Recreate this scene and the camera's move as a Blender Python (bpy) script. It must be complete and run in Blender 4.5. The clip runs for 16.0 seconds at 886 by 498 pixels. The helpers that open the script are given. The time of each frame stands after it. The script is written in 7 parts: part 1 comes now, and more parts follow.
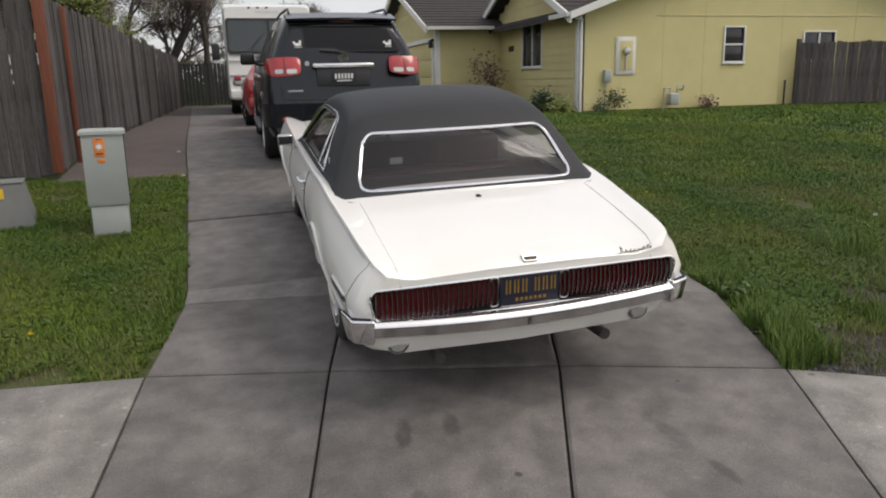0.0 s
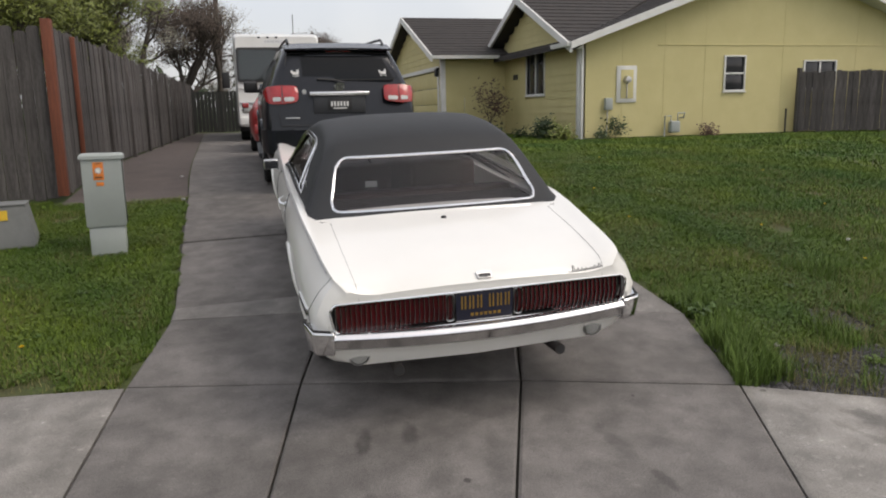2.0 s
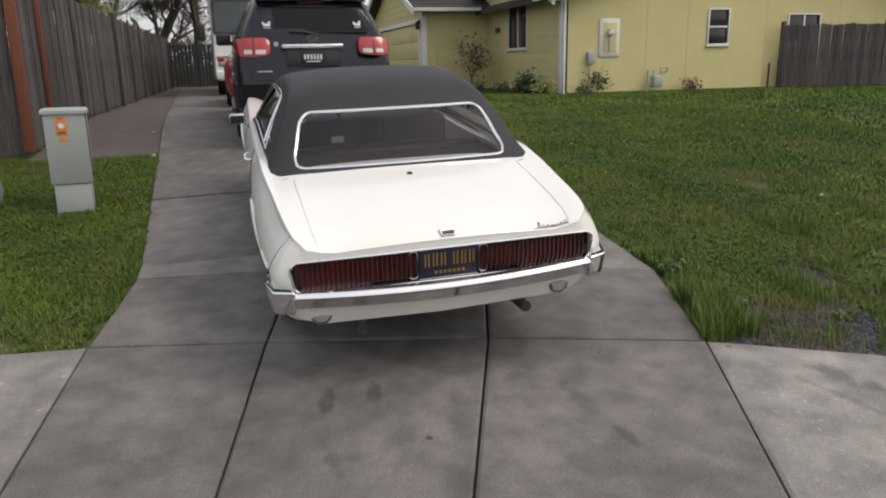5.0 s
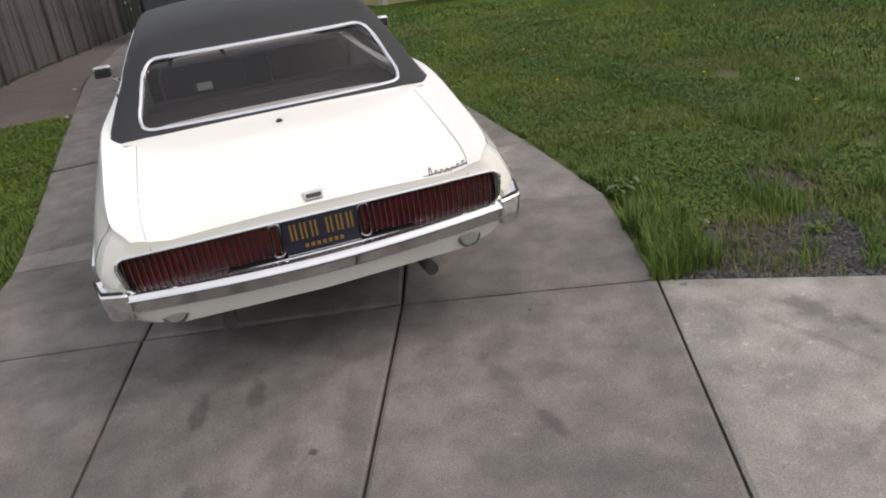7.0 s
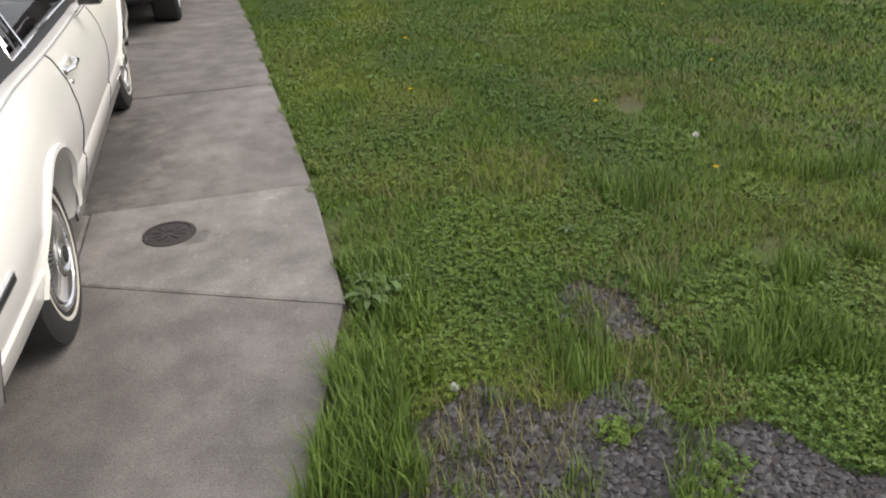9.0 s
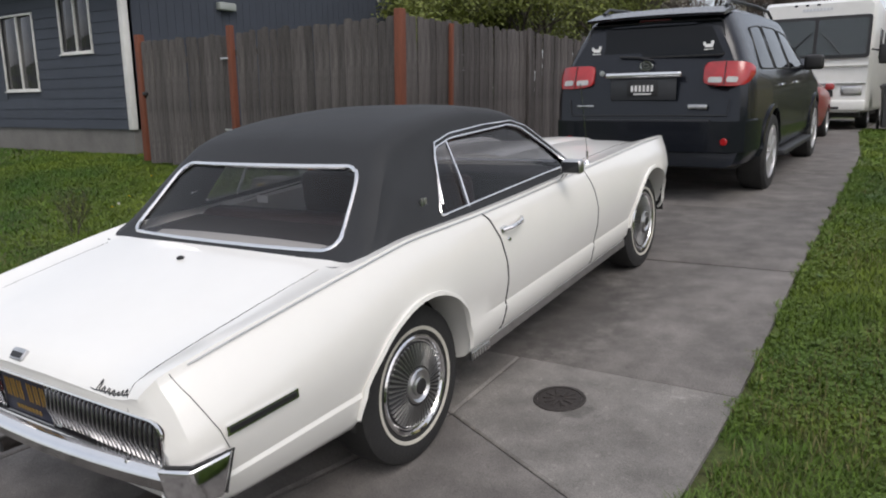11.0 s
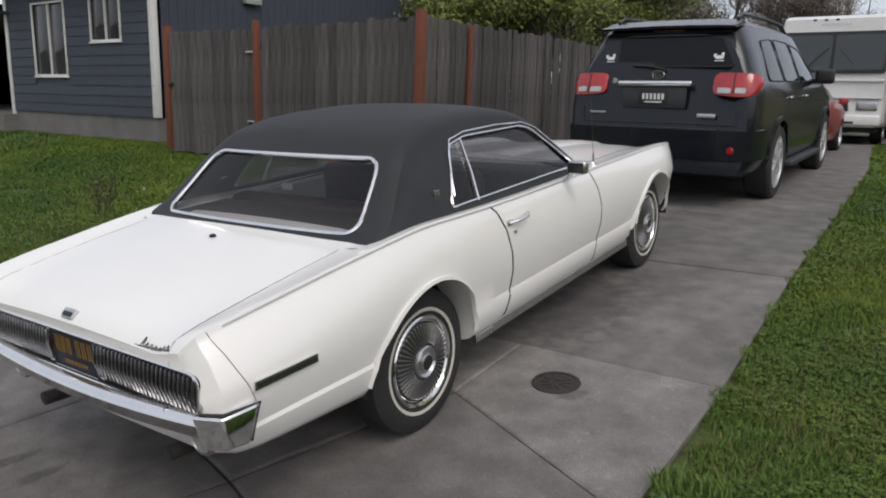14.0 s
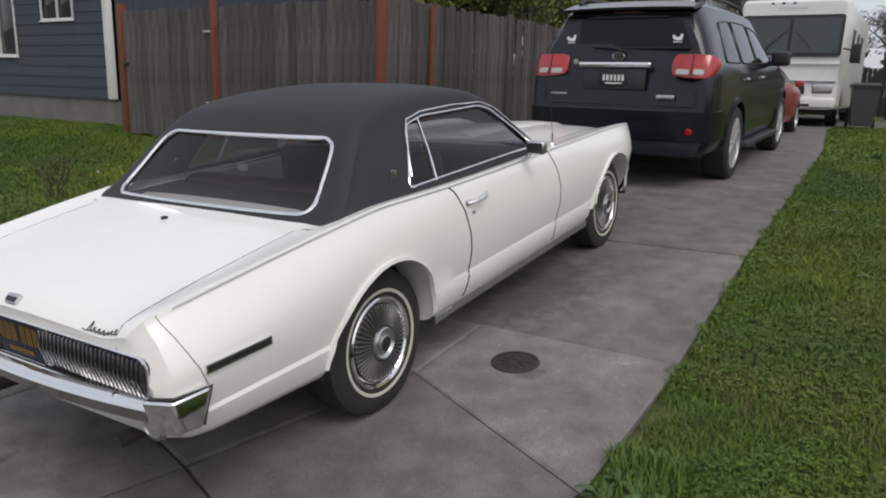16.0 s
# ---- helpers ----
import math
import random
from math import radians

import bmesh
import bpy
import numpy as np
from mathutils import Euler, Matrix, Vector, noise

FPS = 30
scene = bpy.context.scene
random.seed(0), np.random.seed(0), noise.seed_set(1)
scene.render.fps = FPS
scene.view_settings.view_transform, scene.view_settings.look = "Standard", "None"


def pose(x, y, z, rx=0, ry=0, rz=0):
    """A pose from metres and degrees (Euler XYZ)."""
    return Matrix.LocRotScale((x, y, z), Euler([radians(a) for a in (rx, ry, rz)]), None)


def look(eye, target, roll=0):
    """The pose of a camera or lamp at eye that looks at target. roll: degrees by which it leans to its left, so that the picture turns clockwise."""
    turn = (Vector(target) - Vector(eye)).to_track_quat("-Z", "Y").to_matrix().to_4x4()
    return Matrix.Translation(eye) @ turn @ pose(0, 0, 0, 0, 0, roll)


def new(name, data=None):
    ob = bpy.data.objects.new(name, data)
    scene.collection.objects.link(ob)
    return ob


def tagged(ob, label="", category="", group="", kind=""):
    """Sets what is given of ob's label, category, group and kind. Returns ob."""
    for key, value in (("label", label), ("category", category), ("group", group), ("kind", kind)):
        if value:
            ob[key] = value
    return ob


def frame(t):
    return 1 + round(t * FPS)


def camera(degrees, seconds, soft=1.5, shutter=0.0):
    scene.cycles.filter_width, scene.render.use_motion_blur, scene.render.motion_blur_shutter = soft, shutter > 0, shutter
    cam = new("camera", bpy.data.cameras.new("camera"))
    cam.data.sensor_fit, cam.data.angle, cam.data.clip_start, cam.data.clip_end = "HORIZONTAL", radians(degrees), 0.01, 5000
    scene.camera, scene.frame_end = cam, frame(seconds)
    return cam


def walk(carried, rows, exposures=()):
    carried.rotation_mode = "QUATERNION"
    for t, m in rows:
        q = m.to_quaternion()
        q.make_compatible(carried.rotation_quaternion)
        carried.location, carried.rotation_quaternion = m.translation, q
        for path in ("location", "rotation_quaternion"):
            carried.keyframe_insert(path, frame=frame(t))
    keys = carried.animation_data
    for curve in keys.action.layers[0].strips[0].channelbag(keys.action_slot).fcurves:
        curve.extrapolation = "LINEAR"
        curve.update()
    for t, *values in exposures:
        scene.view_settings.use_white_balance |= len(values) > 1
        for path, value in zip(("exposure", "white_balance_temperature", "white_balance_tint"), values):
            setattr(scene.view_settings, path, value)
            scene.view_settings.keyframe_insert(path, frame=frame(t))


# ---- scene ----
cam = camera(63.0, 16.0, soft=2.0)
# The coupe's own frame (rear bumper at the origin, y forward) leans with the driveway's slope.
SLOPE = pose(0, 0, 0, 0, -1.3, 0) @ pose(0, 0, 0, 5.8, 0, 0)
PATH = [
    (0, (-1.283, -2.987, 1.967), (-0.767, -1.168, 1.317), -1.0),
    (0.5, (-1.204, -3.136, 1.977), (-0.779, -1.268, 1.401), 1.8),
    (1, (-1.093, -3.225, 1.978), (-0.602, -1.384, 1.371), -0.0),
    (1.5, (-1.073, -3.258, 1.982), (-0.585, -1.412, 1.387), -0.7),
    (2, (-1.076, -3.257, 1.984), (-0.588, -1.406, 1.404), -1.0),
    (2.5, (-1.081, -3.25, 1.983), (-0.584, -1.403, 1.398), -0.7),
    (3, (-1.08, -3.253, 1.977), (-0.549, -1.419, 1.382), -0.2),
    (3.5, (-1.076, -3.272, 1.985), (-0.531, -1.451, 1.36), -0.5),
    (5.8, (-0.909, -3.113, 1.921), (-0.452, -1.3, 1.209), -2.6),
    (6, (-0.897, -3.023, 1.896), (-0.424, -1.216, 1.181), -4.2),
    (6.5, (-0.611, -2.9, 1.882), (0.093, -1.242, 1.012), -3.6),
    (7, (-0.238, -2.695, 1.844), (0.228, -0.973, 0.94), -7.8),
    (7.5, (0.151, -2.45, 1.784), (0.807, -0.813, 0.839), -9.8),
    (8, (0.545, -2.207, 1.735), (1.352, -0.65, 0.774), -4.4),
    (8.5, (1.085, -1.895, 1.745), (1.641, -0.224, 0.797), -4.9),
    (9, (1.56, -1.495, 1.667), (2.027, 0.168, 0.66), -1.8),
    (9.5, (2.015, -1.223, 1.558), (1.707, 0.503, 0.598), -11.3),
    (10, (2.204, -0.931, 1.623), (1.438, 0.747, 0.851), -5.8),
    (10.2, (2.302, -0.908, 1.646), (1.418, 0.744, 0.947), -6.6),
    (12.3, (2.624, -1.265, 1.705), (1.392, 0.238, 1.233), -2.3),
    (12.5, (2.649, -1.264, 1.705), (1.46, 0.269, 1.22), -2.6),
    (13, (2.641, -1.253, 1.701), (1.457, 0.273, 1.183), -3.2),
    (13.5, (2.66, -1.241, 1.694), (1.509, 0.302, 1.151), -3.5),
    (14, (2.675, -1.239, 1.695), (1.544, 0.321, 1.159), -3.1),
    (14.5, (2.671, -1.228, 1.687), (1.563, 0.342, 1.131), -3.0),
    (15, (2.681, -1.218, 1.684), (1.587, 0.352, 1.102), -3.3),
    (15.5, (2.695, -1.215, 1.682), (1.608, 0.361, 1.103), -3.0),
    (16, (2.699, -1.207, 1.676), (1.651, 0.393, 1.091), -2.8),
]
walk(cam, [(t, SLOPE @ look(eye, target, roll)) for t, eye, target, roll in PATH], [(t, e, 6850 if t < 9.7 else 6450, 12) for t, e in ((0, -0.06), (3.7, -0.06), (6.0, 0.0), (7.0, 0.08), (8.0, 0.16), (8.5, 0.36), (9.0, 0.5), (9.5, 0.62), (10.0, 0.22), (10.2, 0.14), (12.3, -0.28), (16.0, -0.26))])

# ---- light: an overcast spring day ----
world = bpy.data.worlds.new("overcast_sky")
scene.world = world
world.use_nodes = True
wn, wl = world.node_tree.nodes, world.node_tree.links
wn.clear()
sky = wn.new("ShaderNodeTexSky")
sky.sky_type, sky.sun_disc, sky.sun_elevation, sky.sun_rotation = "NISHITA", False, radians(50), radians(125)
sky.air_density, sky.dust_density, sky.ozone_density = 1.0, 4.0, 1.0
sky_bg = wn.new("ShaderNodeBackground")
sky_bg.inputs["Strength"].default_value = 0.07
wl.new(sky.outputs[0], sky_bg.inputs["Color"])
coord = wn.new("ShaderNodeTexCoord")
cloud = wn.new("ShaderNodeTexNoise")
cloud.inputs["Scale"].default_value, cloud.inputs["Detail"].default_value = 2.2, 5
ramp = wn.new("ShaderNodeValToRGB")
ramp.color_ramp.elements[0].position, ramp.color_ramp.elements[0].color = 0.3, (0.66, 0.70, 0.77, 1)
ramp.color_ramp.elements[1].position, ramp.color_ramp.elements[1].color = 0.72, (1.0, 1.0, 1.0, 1)
cloud_bg = wn.new("ShaderNodeBackground")
cloud_bg.inputs["Strength"].default_value = 0.80
wl.new(coord.outputs["Generated"], cloud.inputs["Vector"])
wl.new(cloud.outputs["Fac"], ramp.inputs["Fac"])
wl.new(ramp.outputs[0], cloud_bg.inputs["Color"])
both, out = wn.new("ShaderNodeAddShader"), wn.new("ShaderNodeOutputWorld")
wl.new(sky_bg.outputs[0], both.inputs[0])
wl.new(cloud_bg.outputs[0], both.inputs[1])
wl.new(both.outputs[0], out.inputs[0])
sun_data = bpy.data.lights.new("sun", "SUN")
sun_data.energy, sun_data.angle, sun_data.color = 1.25, radians(30), (1.0, 0.97, 0.92)
sun = new("sun", sun_data)
sun.matrix_world = look((13, -9, 19), (0, 0, 0))

# ---- small tools ----
def material(name, color, rough=0.5, metal=0.0, second=None, scale=6.0, mix=0.5, bump=0.0, bump_scale=60.0, coat=0.0, fine=None, stretch=(1, 1, 1), spread=0.0, island=False, spec=0.5, space="Object"):
    """A surface of two colours mixed by coarse noise, with finer grain, relief, and a spread of tone from piece to piece."""
    m = bpy.data.materials.new(name)
    m.use_nodes = True
    n, l = m.node_tree.nodes, m.node_tree.links
    b = n["Principled BSDF"]
    b.inputs["Roughness"].default_value, b.inputs["Metallic"].default_value = rough, metal
    b.inputs["Coat Weight"].default_value = coat
    b.inputs["Coat Roughness"].default_value = 0.06
    b.inputs["Specular IOR Level"].default_value = spec
    second = second or tuple(c * 0.8 for c in color)
    tc = n.new("ShaderNodeTexCoord")
    mp = n.new("ShaderNodeMapping")
    mp.inputs["Scale"].default_value = stretch
    l.new(tc.outputs[space], mp.inputs["Vector"])
    t1 = n.new("ShaderNodeTexNoise")
    t1.inputs["Scale"].default_value, t1.inputs["Detail"].default_value, t1.inputs["Roughness"].default_value = scale, 6, 0.62
    l.new(mp.outputs[0], t1.inputs["Vector"])
    r = n.new("ShaderNodeValToRGB")
    r.color_ramp.elements[0].position, r.color_ramp.elements[1].position = 0.5 - mix * 0.4, 0.5 + mix * 0.4
    r.color_ramp.elements[0].color, r.color_ramp.elements[1].color = (*second, 1), (*color, 1)
    l.new(t1.outputs["Fac"], r.inputs["Fac"])
    last = r.outputs[0]
    t2 = n.new("ShaderNodeTexNoise")
    t2.inputs["Scale"].default_value, t2.inputs["Detail"].default_value = bump_scale, 4
    l.new(mp.outputs[0], t2.inputs["Vector"])
    if fine:
        hs = n.new("ShaderNodeMapRange")
        hs.inputs["From Min"].default_value, hs.inputs["From Max"].default_value = 0.3, 0.7
        hs.inputs["To Min"].default_value, hs.inputs["To Max"].default_value = 1 - fine, 1 + fine
        l.new(t2.outputs["Fac"], hs.inputs["Value"])
        mu = n.new("ShaderNodeVectorMath")
        mu.operation = "SCALE"
        l.new(last, mu.inputs[0])
        l.new(hs.outputs[0], mu.inputs["Scale"])
        last = mu.outputs[0]
    if spread:
        src = n.new("ShaderNodeNewGeometry").outputs["Random Per Island"] if island else n.new("ShaderNodeObjectInfo").outputs["Random"]
        mr = n.new("ShaderNodeMapRange")
        mr.inputs["To Min"].default_value, mr.inputs["To Max"].default_value = 1 - spread, 1 + spread
        l.new(src, mr.inputs["Value"])
        mv = n.new("ShaderNodeVectorMath")
        mv.operation = "SCALE"
        l.new(last, mv.inputs[0])
        l.new(mr.outputs[0], mv.inputs["Scale"])
        last = mv.outputs[0]
    l.new(last, b.inputs["Base Color"])
    if bump:
        bp = n.new("ShaderNodeBump")
        bp.inputs["Strength"].default_value, bp.inputs["Distance"].default_value = bump, 0.01
        l.new(t2.outputs["Fac"], bp.inputs["Height"])
        l.new(bp.outputs[0], b.inputs["Normal"])
    return m


def pane_material(name, tint, ior=1.5, rough=0.0):
    """Thin window glass: clear tint, with gloss by Fresnel."""
    m = bpy.data.materials.new(name)
    m.use_nodes = True
    n, l = m.node_tree.nodes, m.node_tree.links
    n.clear()
    o, mixer, tr, gl = (n.new("ShaderNode" + k) for k in ("OutputMaterial", "MixShader", "BsdfTransparent", "BsdfGlossy"))
    tr.inputs["Color"].default_value = (*tint, 1)
    gl.inputs["Roughness"].default_value = rough
    lw = n.new("ShaderNodeLayerWeight")
    lw.inputs["Blend"].default_value = 0.5
    pw, ma = n.new("ShaderNodeMath"), n.new("ShaderNodeMath")
    pw.operation, ma.operation = "POWER", "MULTIPLY_ADD"
    pw.inputs[1].default_value = 5.0
    head_on = ((ior - 1) / (ior + 1)) ** 2 * 1.1
    ma.inputs[1].default_value, ma.inputs[2].default_value = 0.9 - head_on, head_on
    l.new(lw.outputs["Facing"], pw.inputs[0])
    l.new(pw.outputs[0], ma.inputs[0])
    l.new(ma.outputs[0], mixer.inputs[0])
    l.new(tr.outputs[0], mixer.inputs[1])
    l.new(gl.outputs[0], mixer.inputs[2])
    l.new(mixer.outputs[0], o.inputs[0])
    return m


def thing(name, label, category, m=None, group="", kind=""):
    ob = new(name)
    if m is not None:
        ob.matrix_world = m
    return tagged(ob, label, category, group, kind)


def as_mesh(name, bm, mat, sharp=35):
    bmesh.ops.recalc_face_normals(bm, faces=bm.faces)
    me = bpy.data.meshes.new(name)
    bm.to_mesh(me)
    bm.free()
    me.materials.append(mat)
    if sharp:
        me.polygons.foreach_set("use_smooth", [True] * len(me.polygons))
        me.set_sharp_from_angle(angle=radians(sharp))
    return me


def part(name, bm, mat, parent=None, label="", sharp=35):
    """Links a bmesh (or a mesh) as one mesh object under a thing or a part."""
    me = bm if isinstance(bm, bpy.types.Mesh) else as_mesh(name, bm, mat, sharp)
    ob = new(name, me)
    ob.parent = parent
    if label:
        ob["label"] = label
    return ob


def box(x0, x1, y0, y1, z0, z1, bevel=0.0, bm=None, seg=2):
    bm2 = bmesh.new()
    bmesh.ops.create_cube(bm2, size=1, matrix=Matrix.LocRotScale(((x0 + x1) / 2, (y0 + y1) / 2, (z0 + z1) / 2), None, (x1 - x0, y1 - y0, z1 - z0)))
    if bevel:
        bmesh.ops.bevel(bm2, geom=bm2.edges[:], offset=bevel, segments=seg, affect="EDGES", profile=0.5)
    return join(bm, bm2) if bm else bm2


def join(a, b, m=None):
    me = bpy.data.meshes.new("tmp")
    if m is not None:
        bmesh.ops.transform(b, matrix=m, verts=b.verts)
    b.to_mesh(me)
    b.free()
    a.from_mesh(me)
    bpy.data.meshes.remove(me)
    return a


def loft(sections, cap=True, closed=True):
    bm = bmesh.new()
    rings = [[bm.verts.new(p) for p in s] for s in sections]
    for a, b in zip(rings, rings[1:]):
        k = len(a)
        for i in range(k if closed else k - 1):
            j = (i + 1) % k
            bm.faces.new((a[i], a[j], b[j], b[i]))
    if cap:
        bm.faces.new(rings[0])
        bm.faces.new(rings[-1][::-1])
    return bm


def lathe(profile, n=40, axis="x"):
    """Turns (radius, along) pairs round an axis."""
    rings = []
    for k in range(n):
        c, s = math.cos(2 * math.pi * k / n), math.sin(2 * math.pi * k / n)
        if axis == "x":
            rings.append([(a, r * c, r * s) for r, a in profile])
        elif axis == "y":
            rings.append([(r * c, a, r * s) for r, a in profile])
        else:
            rings.append([(r * c, r * s, a) for r, a in profile])
    bm = bmesh.new()
    vs = [[bm.verts.new(p) for p in ring] for ring in rings]
    for k in range(n):
        a, b = vs[k], vs[(k + 1) % n]
        for i in range(len(a) - 1):
            bm.faces.new((a[i], a[i + 1], b[i + 1], b[i]))
    bmesh.ops.remove_doubles(bm, verts=bm.verts, dist=1e-5)
    return bm


def sweep(path, profile, closed=False, up=(0, 0, 1), cap=True):
    """Carries a profile of (sideways, up) pairs along a path."""
    pts = [Vector(p) for p in path]
    secs, n = [], len(pts)
    for i, p in enumerate(pts):
        a = pts[(i - 1) % n] if closed or i else pts[i]
        b = pts[(i + 1) % n] if closed or i < n - 1 else pts[i]
        t = (b - a).normalized()
        side = t.cross(Vector(up))
        side = side.normalized() if side.length > 1e-6 else Vector((1, 0, 0))
        u = side.cross(t).normalized()
        secs.append([p + side * x + u * z for x, z in profile])
    if closed:
        secs.append(secs[0])
    bm = loft(secs, cap=cap and not closed)
    if closed:
        bmesh.ops.remove_doubles(bm, verts=bm.verts, dist=1e-6)
    return bm


def ring(r, n=8):
    return [(r * math.cos(2 * math.pi * k / n), r * math.sin(2 * math.pi * k / n)) for k in range(n)]


def tube(path, r, n=8, closed=False):
    return sweep(path, ring(r, n), closed)


def prism(poly, axis, a, b):
    """A flat outline of (u, v) pairs drawn out along an axis from a to b."""
    place = {"x": lambda u, v, w: (w, u, v), "y": lambda u, v, w: (u, w, v), "z": lambda u, v, w: (u, v, w)}[axis]
    return loft([[place(u, v, a) for u, v in poly], [place(u, v, b) for u, v in poly]])


def rounded(poly, r, n=5):
    """The outline with its corners rounded."""
    out, k = [], len(poly)
    for i in range(k):
        p0, p, p1 = (Vector(poly[j % k]) for j in (i - 1, i, i + 1))
        a, b = (p0 - p), (p1 - p)
        d = min(r, a.length * 0.45, b.length * 0.45)
        s, e = p + a.normalized() * d, p + b.normalized() * d
        for q in range(n + 1):
            t = q / n
            out.append(tuple(s * (1 - t) ** 2 + p * 2 * t * (1 - t) + e * t * t))
    return out


def cut(bm, *cutters):
    """Takes the cutters' volume out of a closed bmesh and returns the rest as a bmesh."""
    me = as_mesh("cut_base", bm, bpy.data.materials[0], 0)
    ob = new("cut_base", me)
    made = []
    for c in cutters:
        co = new("cutter", as_mesh("cutter", c, bpy.data.materials[0], 0))
        md = ob.modifiers.new("b", "BOOLEAN")
        md.operation, md.object, md.solver = "DIFFERENCE", co, "EXACT"
        made.append(co)
    dg = bpy.context.evaluated_depsgraph_get()
    dg.update()
    res = bmesh.new()
    em = ob.evaluated_get(dg).to_mesh()
    res.from_mesh(em)
    ob.evaluated_get(dg).to_mesh_clear()
    for o in (ob, *made):
        d = o.data
        bpy.data.objects.remove(o)
        bpy.data.meshes.remove(d)
    for f in res.faces:
        f.material_index = 0
    return res


def curve(pairs):
    """A smooth monotone function through (x, value) pairs."""
    xs, ys = np.array([p[0] for p in pairs], float), np.array([p[1] for p in pairs], float)
    h, d = np.diff(xs), np.diff(ys) / np.diff(xs)
    m = np.concatenate([[d[0]], np.where(d[:-1] * d[1:] > 0, 2 * d[:-1] * d[1:] / (d[:-1] + d[1:] + 1e-12), 0), [d[-1]]])

    def f(x):
        x = min(max(x, xs[0]), xs[-1])
        i = min(int(np.searchsorted(xs, x, side="right")) - 1, len(h) - 1)
        t = (x - xs[i]) / h[i]
        return float((2 * t**3 - 3 * t**2 + 1) * ys[i] + (t**3 - 2 * t**2 + t) * h[i] * m[i] + (-2 * t**3 + 3 * t**2) * ys[i + 1] + (t**3 - t**2) * h[i] * m[i + 1])

    return f


def land(x, y):
    """The height of the ground: up the sloping drive, then level."""
    s = min(max(y - 4, 0), 8)
    z = 0.1016 * min(max(y, -2.4), 4) + 0.1016 * (s - s * s / 16)
    return z + 0.0227 * min(max(x, -3), 3) * (1 - min(max((y - 4) / 5, 0), 1))


def bars(parent, mat, rows, axis_x, axis_z, origin, depth=0.002, name="lettering"):
    """Plain bars in place of writing: rows of (x0, x1, z0, z1) on a plane."""
    bm = bmesh.new()
    ax, az, o = Vector(axis_x), Vector(axis_z), Vector(origin)
    nrm = ax.cross(az).normalized() * depth
    for x0, x1, z0, z1 in rows:
        b = loft([[o + ax * u + az * v + nrm * k for u, v in ((x0, z0), (x1, z0), (x1, z1), (x0, z1))] for k in (0, 1)])
        join(bm, b)
    return part(name, bm, mat, parent)


# ---- materials ----
WHITE_PAINT = material("white_car_paint", (0.80, 0.79, 0.755), 0.28, second=(0.77, 0.76, 0.725), scale=3, coat=0.6, bump=0.0)
VINYL = material("black_vinyl_roof", (0.022, 0.0235, 0.026), 0.62, second=(0.017, 0.018, 0.020), scale=5, bump=0.12, bump_scale=320, spec=0.4)
CHROME = material("chrome", (0.80, 0.80, 0.80), 0.09, 1.0, second=(0.74, 0.74, 0.75), scale=9, bump=0.03, bump_scale=40)
DULL_CHROME = material("dull_chrome", (0.62, 0.62, 0.62), 0.28, 1.0, second=(0.48, 0.48, 0.48), scale=14, bump=0.05, bump_scale=60)
BLACK = material("black_trim", (0.016, 0.016, 0.017), 0.5, scale=12, bump=0.1, bump_scale=90)
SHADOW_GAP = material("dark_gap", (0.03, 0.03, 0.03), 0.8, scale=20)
HUB_GREY = material("grey_hub_metal", (0.035, 0.035, 0.036), 0.45, 0.3, scale=12)
BAR_METAL = material("lamp_bars", (0.34, 0.34, 0.35), 0.22, 1.0, second=(0.24, 0.24, 0.25), scale=20)
ALLOY = material("satin_alloy", (0.55, 0.55, 0.56), 0.35, 0.7, second=(0.48, 0.48, 0.49), scale=14)
RUBBER = material("tyre_rubber", (0.014, 0.014, 0.0145), 0.78, second=(0.022, 0.0215, 0.021), scale=9, bump=0.3, bump_scale=70)
WHITEWALL = material("whitewall_stripe", (0.55, 0.53, 0.47), 0.7, second=(0.46, 0.44, 0.38), scale=25)
RED_LENS = material("red_lens", (0.17, 0.005, 0.009), 0.22, second=(0.09, 0.003, 0.006), scale=9, coat=0.7, bump=0.15, bump_scale=120)
CLEAR_LENS = material("ribbed_clear_lens", (0.45, 0.45, 0.43), 0.2, 0.2, second=(0.34, 0.34, 0.33), scale=30, coat=0.6, bump=0.5, bump_scale=160)
GLASS = pane_material("window_glass", (0.70, 0.69, 0.70), 1.5)
SIDE_GLASS = pane_material("side_window_glass", (0.36, 0.36, 0.37), 1.5)
SEAT = material("dark_red_vinyl", (0.045, 0.022, 0.022), 0.5, second=(0.03, 0.016, 0.016), scale=8, bump=0.15, bump_scale=90)
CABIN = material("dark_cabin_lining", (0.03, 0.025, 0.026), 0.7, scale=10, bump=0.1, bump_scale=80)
PLATE_BLUE = material("blue_plate_enamel", (0.010, 0.011, 0.030), 0.5, scale=20)
PLATE_GOLD = material("gold_plate_paint", (0.24, 0.14, 0.02), 0.5, scale=20)
SUV_PAINT = material("slate_metallic_paint", (0.0085, 0.0105, 0.0155), 0.26, 0.15, second=(0.0075, 0.009, 0.013), scale=4, coat=0.3, spec=0.35)
SUV_TRIM = material("dark_grey_plastic", (0.03, 0.032, 0.036), 0.5, scale=12, bump=0.1, bump_scale=200)
SUV_GLASS = material("privacy_glass", (0.006, 0.007, 0.008), 0.05, scale=2, spec=0.25)
BRIGHT_RED = material("bright_red_lens", (0.42, 0.012, 0.014), 0.12, second=(0.24, 0.006, 0.008), scale=7, coat=0.8, bump=0.1, bump_scale=150)
RED_PAINT = material("red_car_paint", (0.33, 0.035, 0.035), 0.32, second=(0.29, 0.03, 0.03), scale=4, coat=0.6)
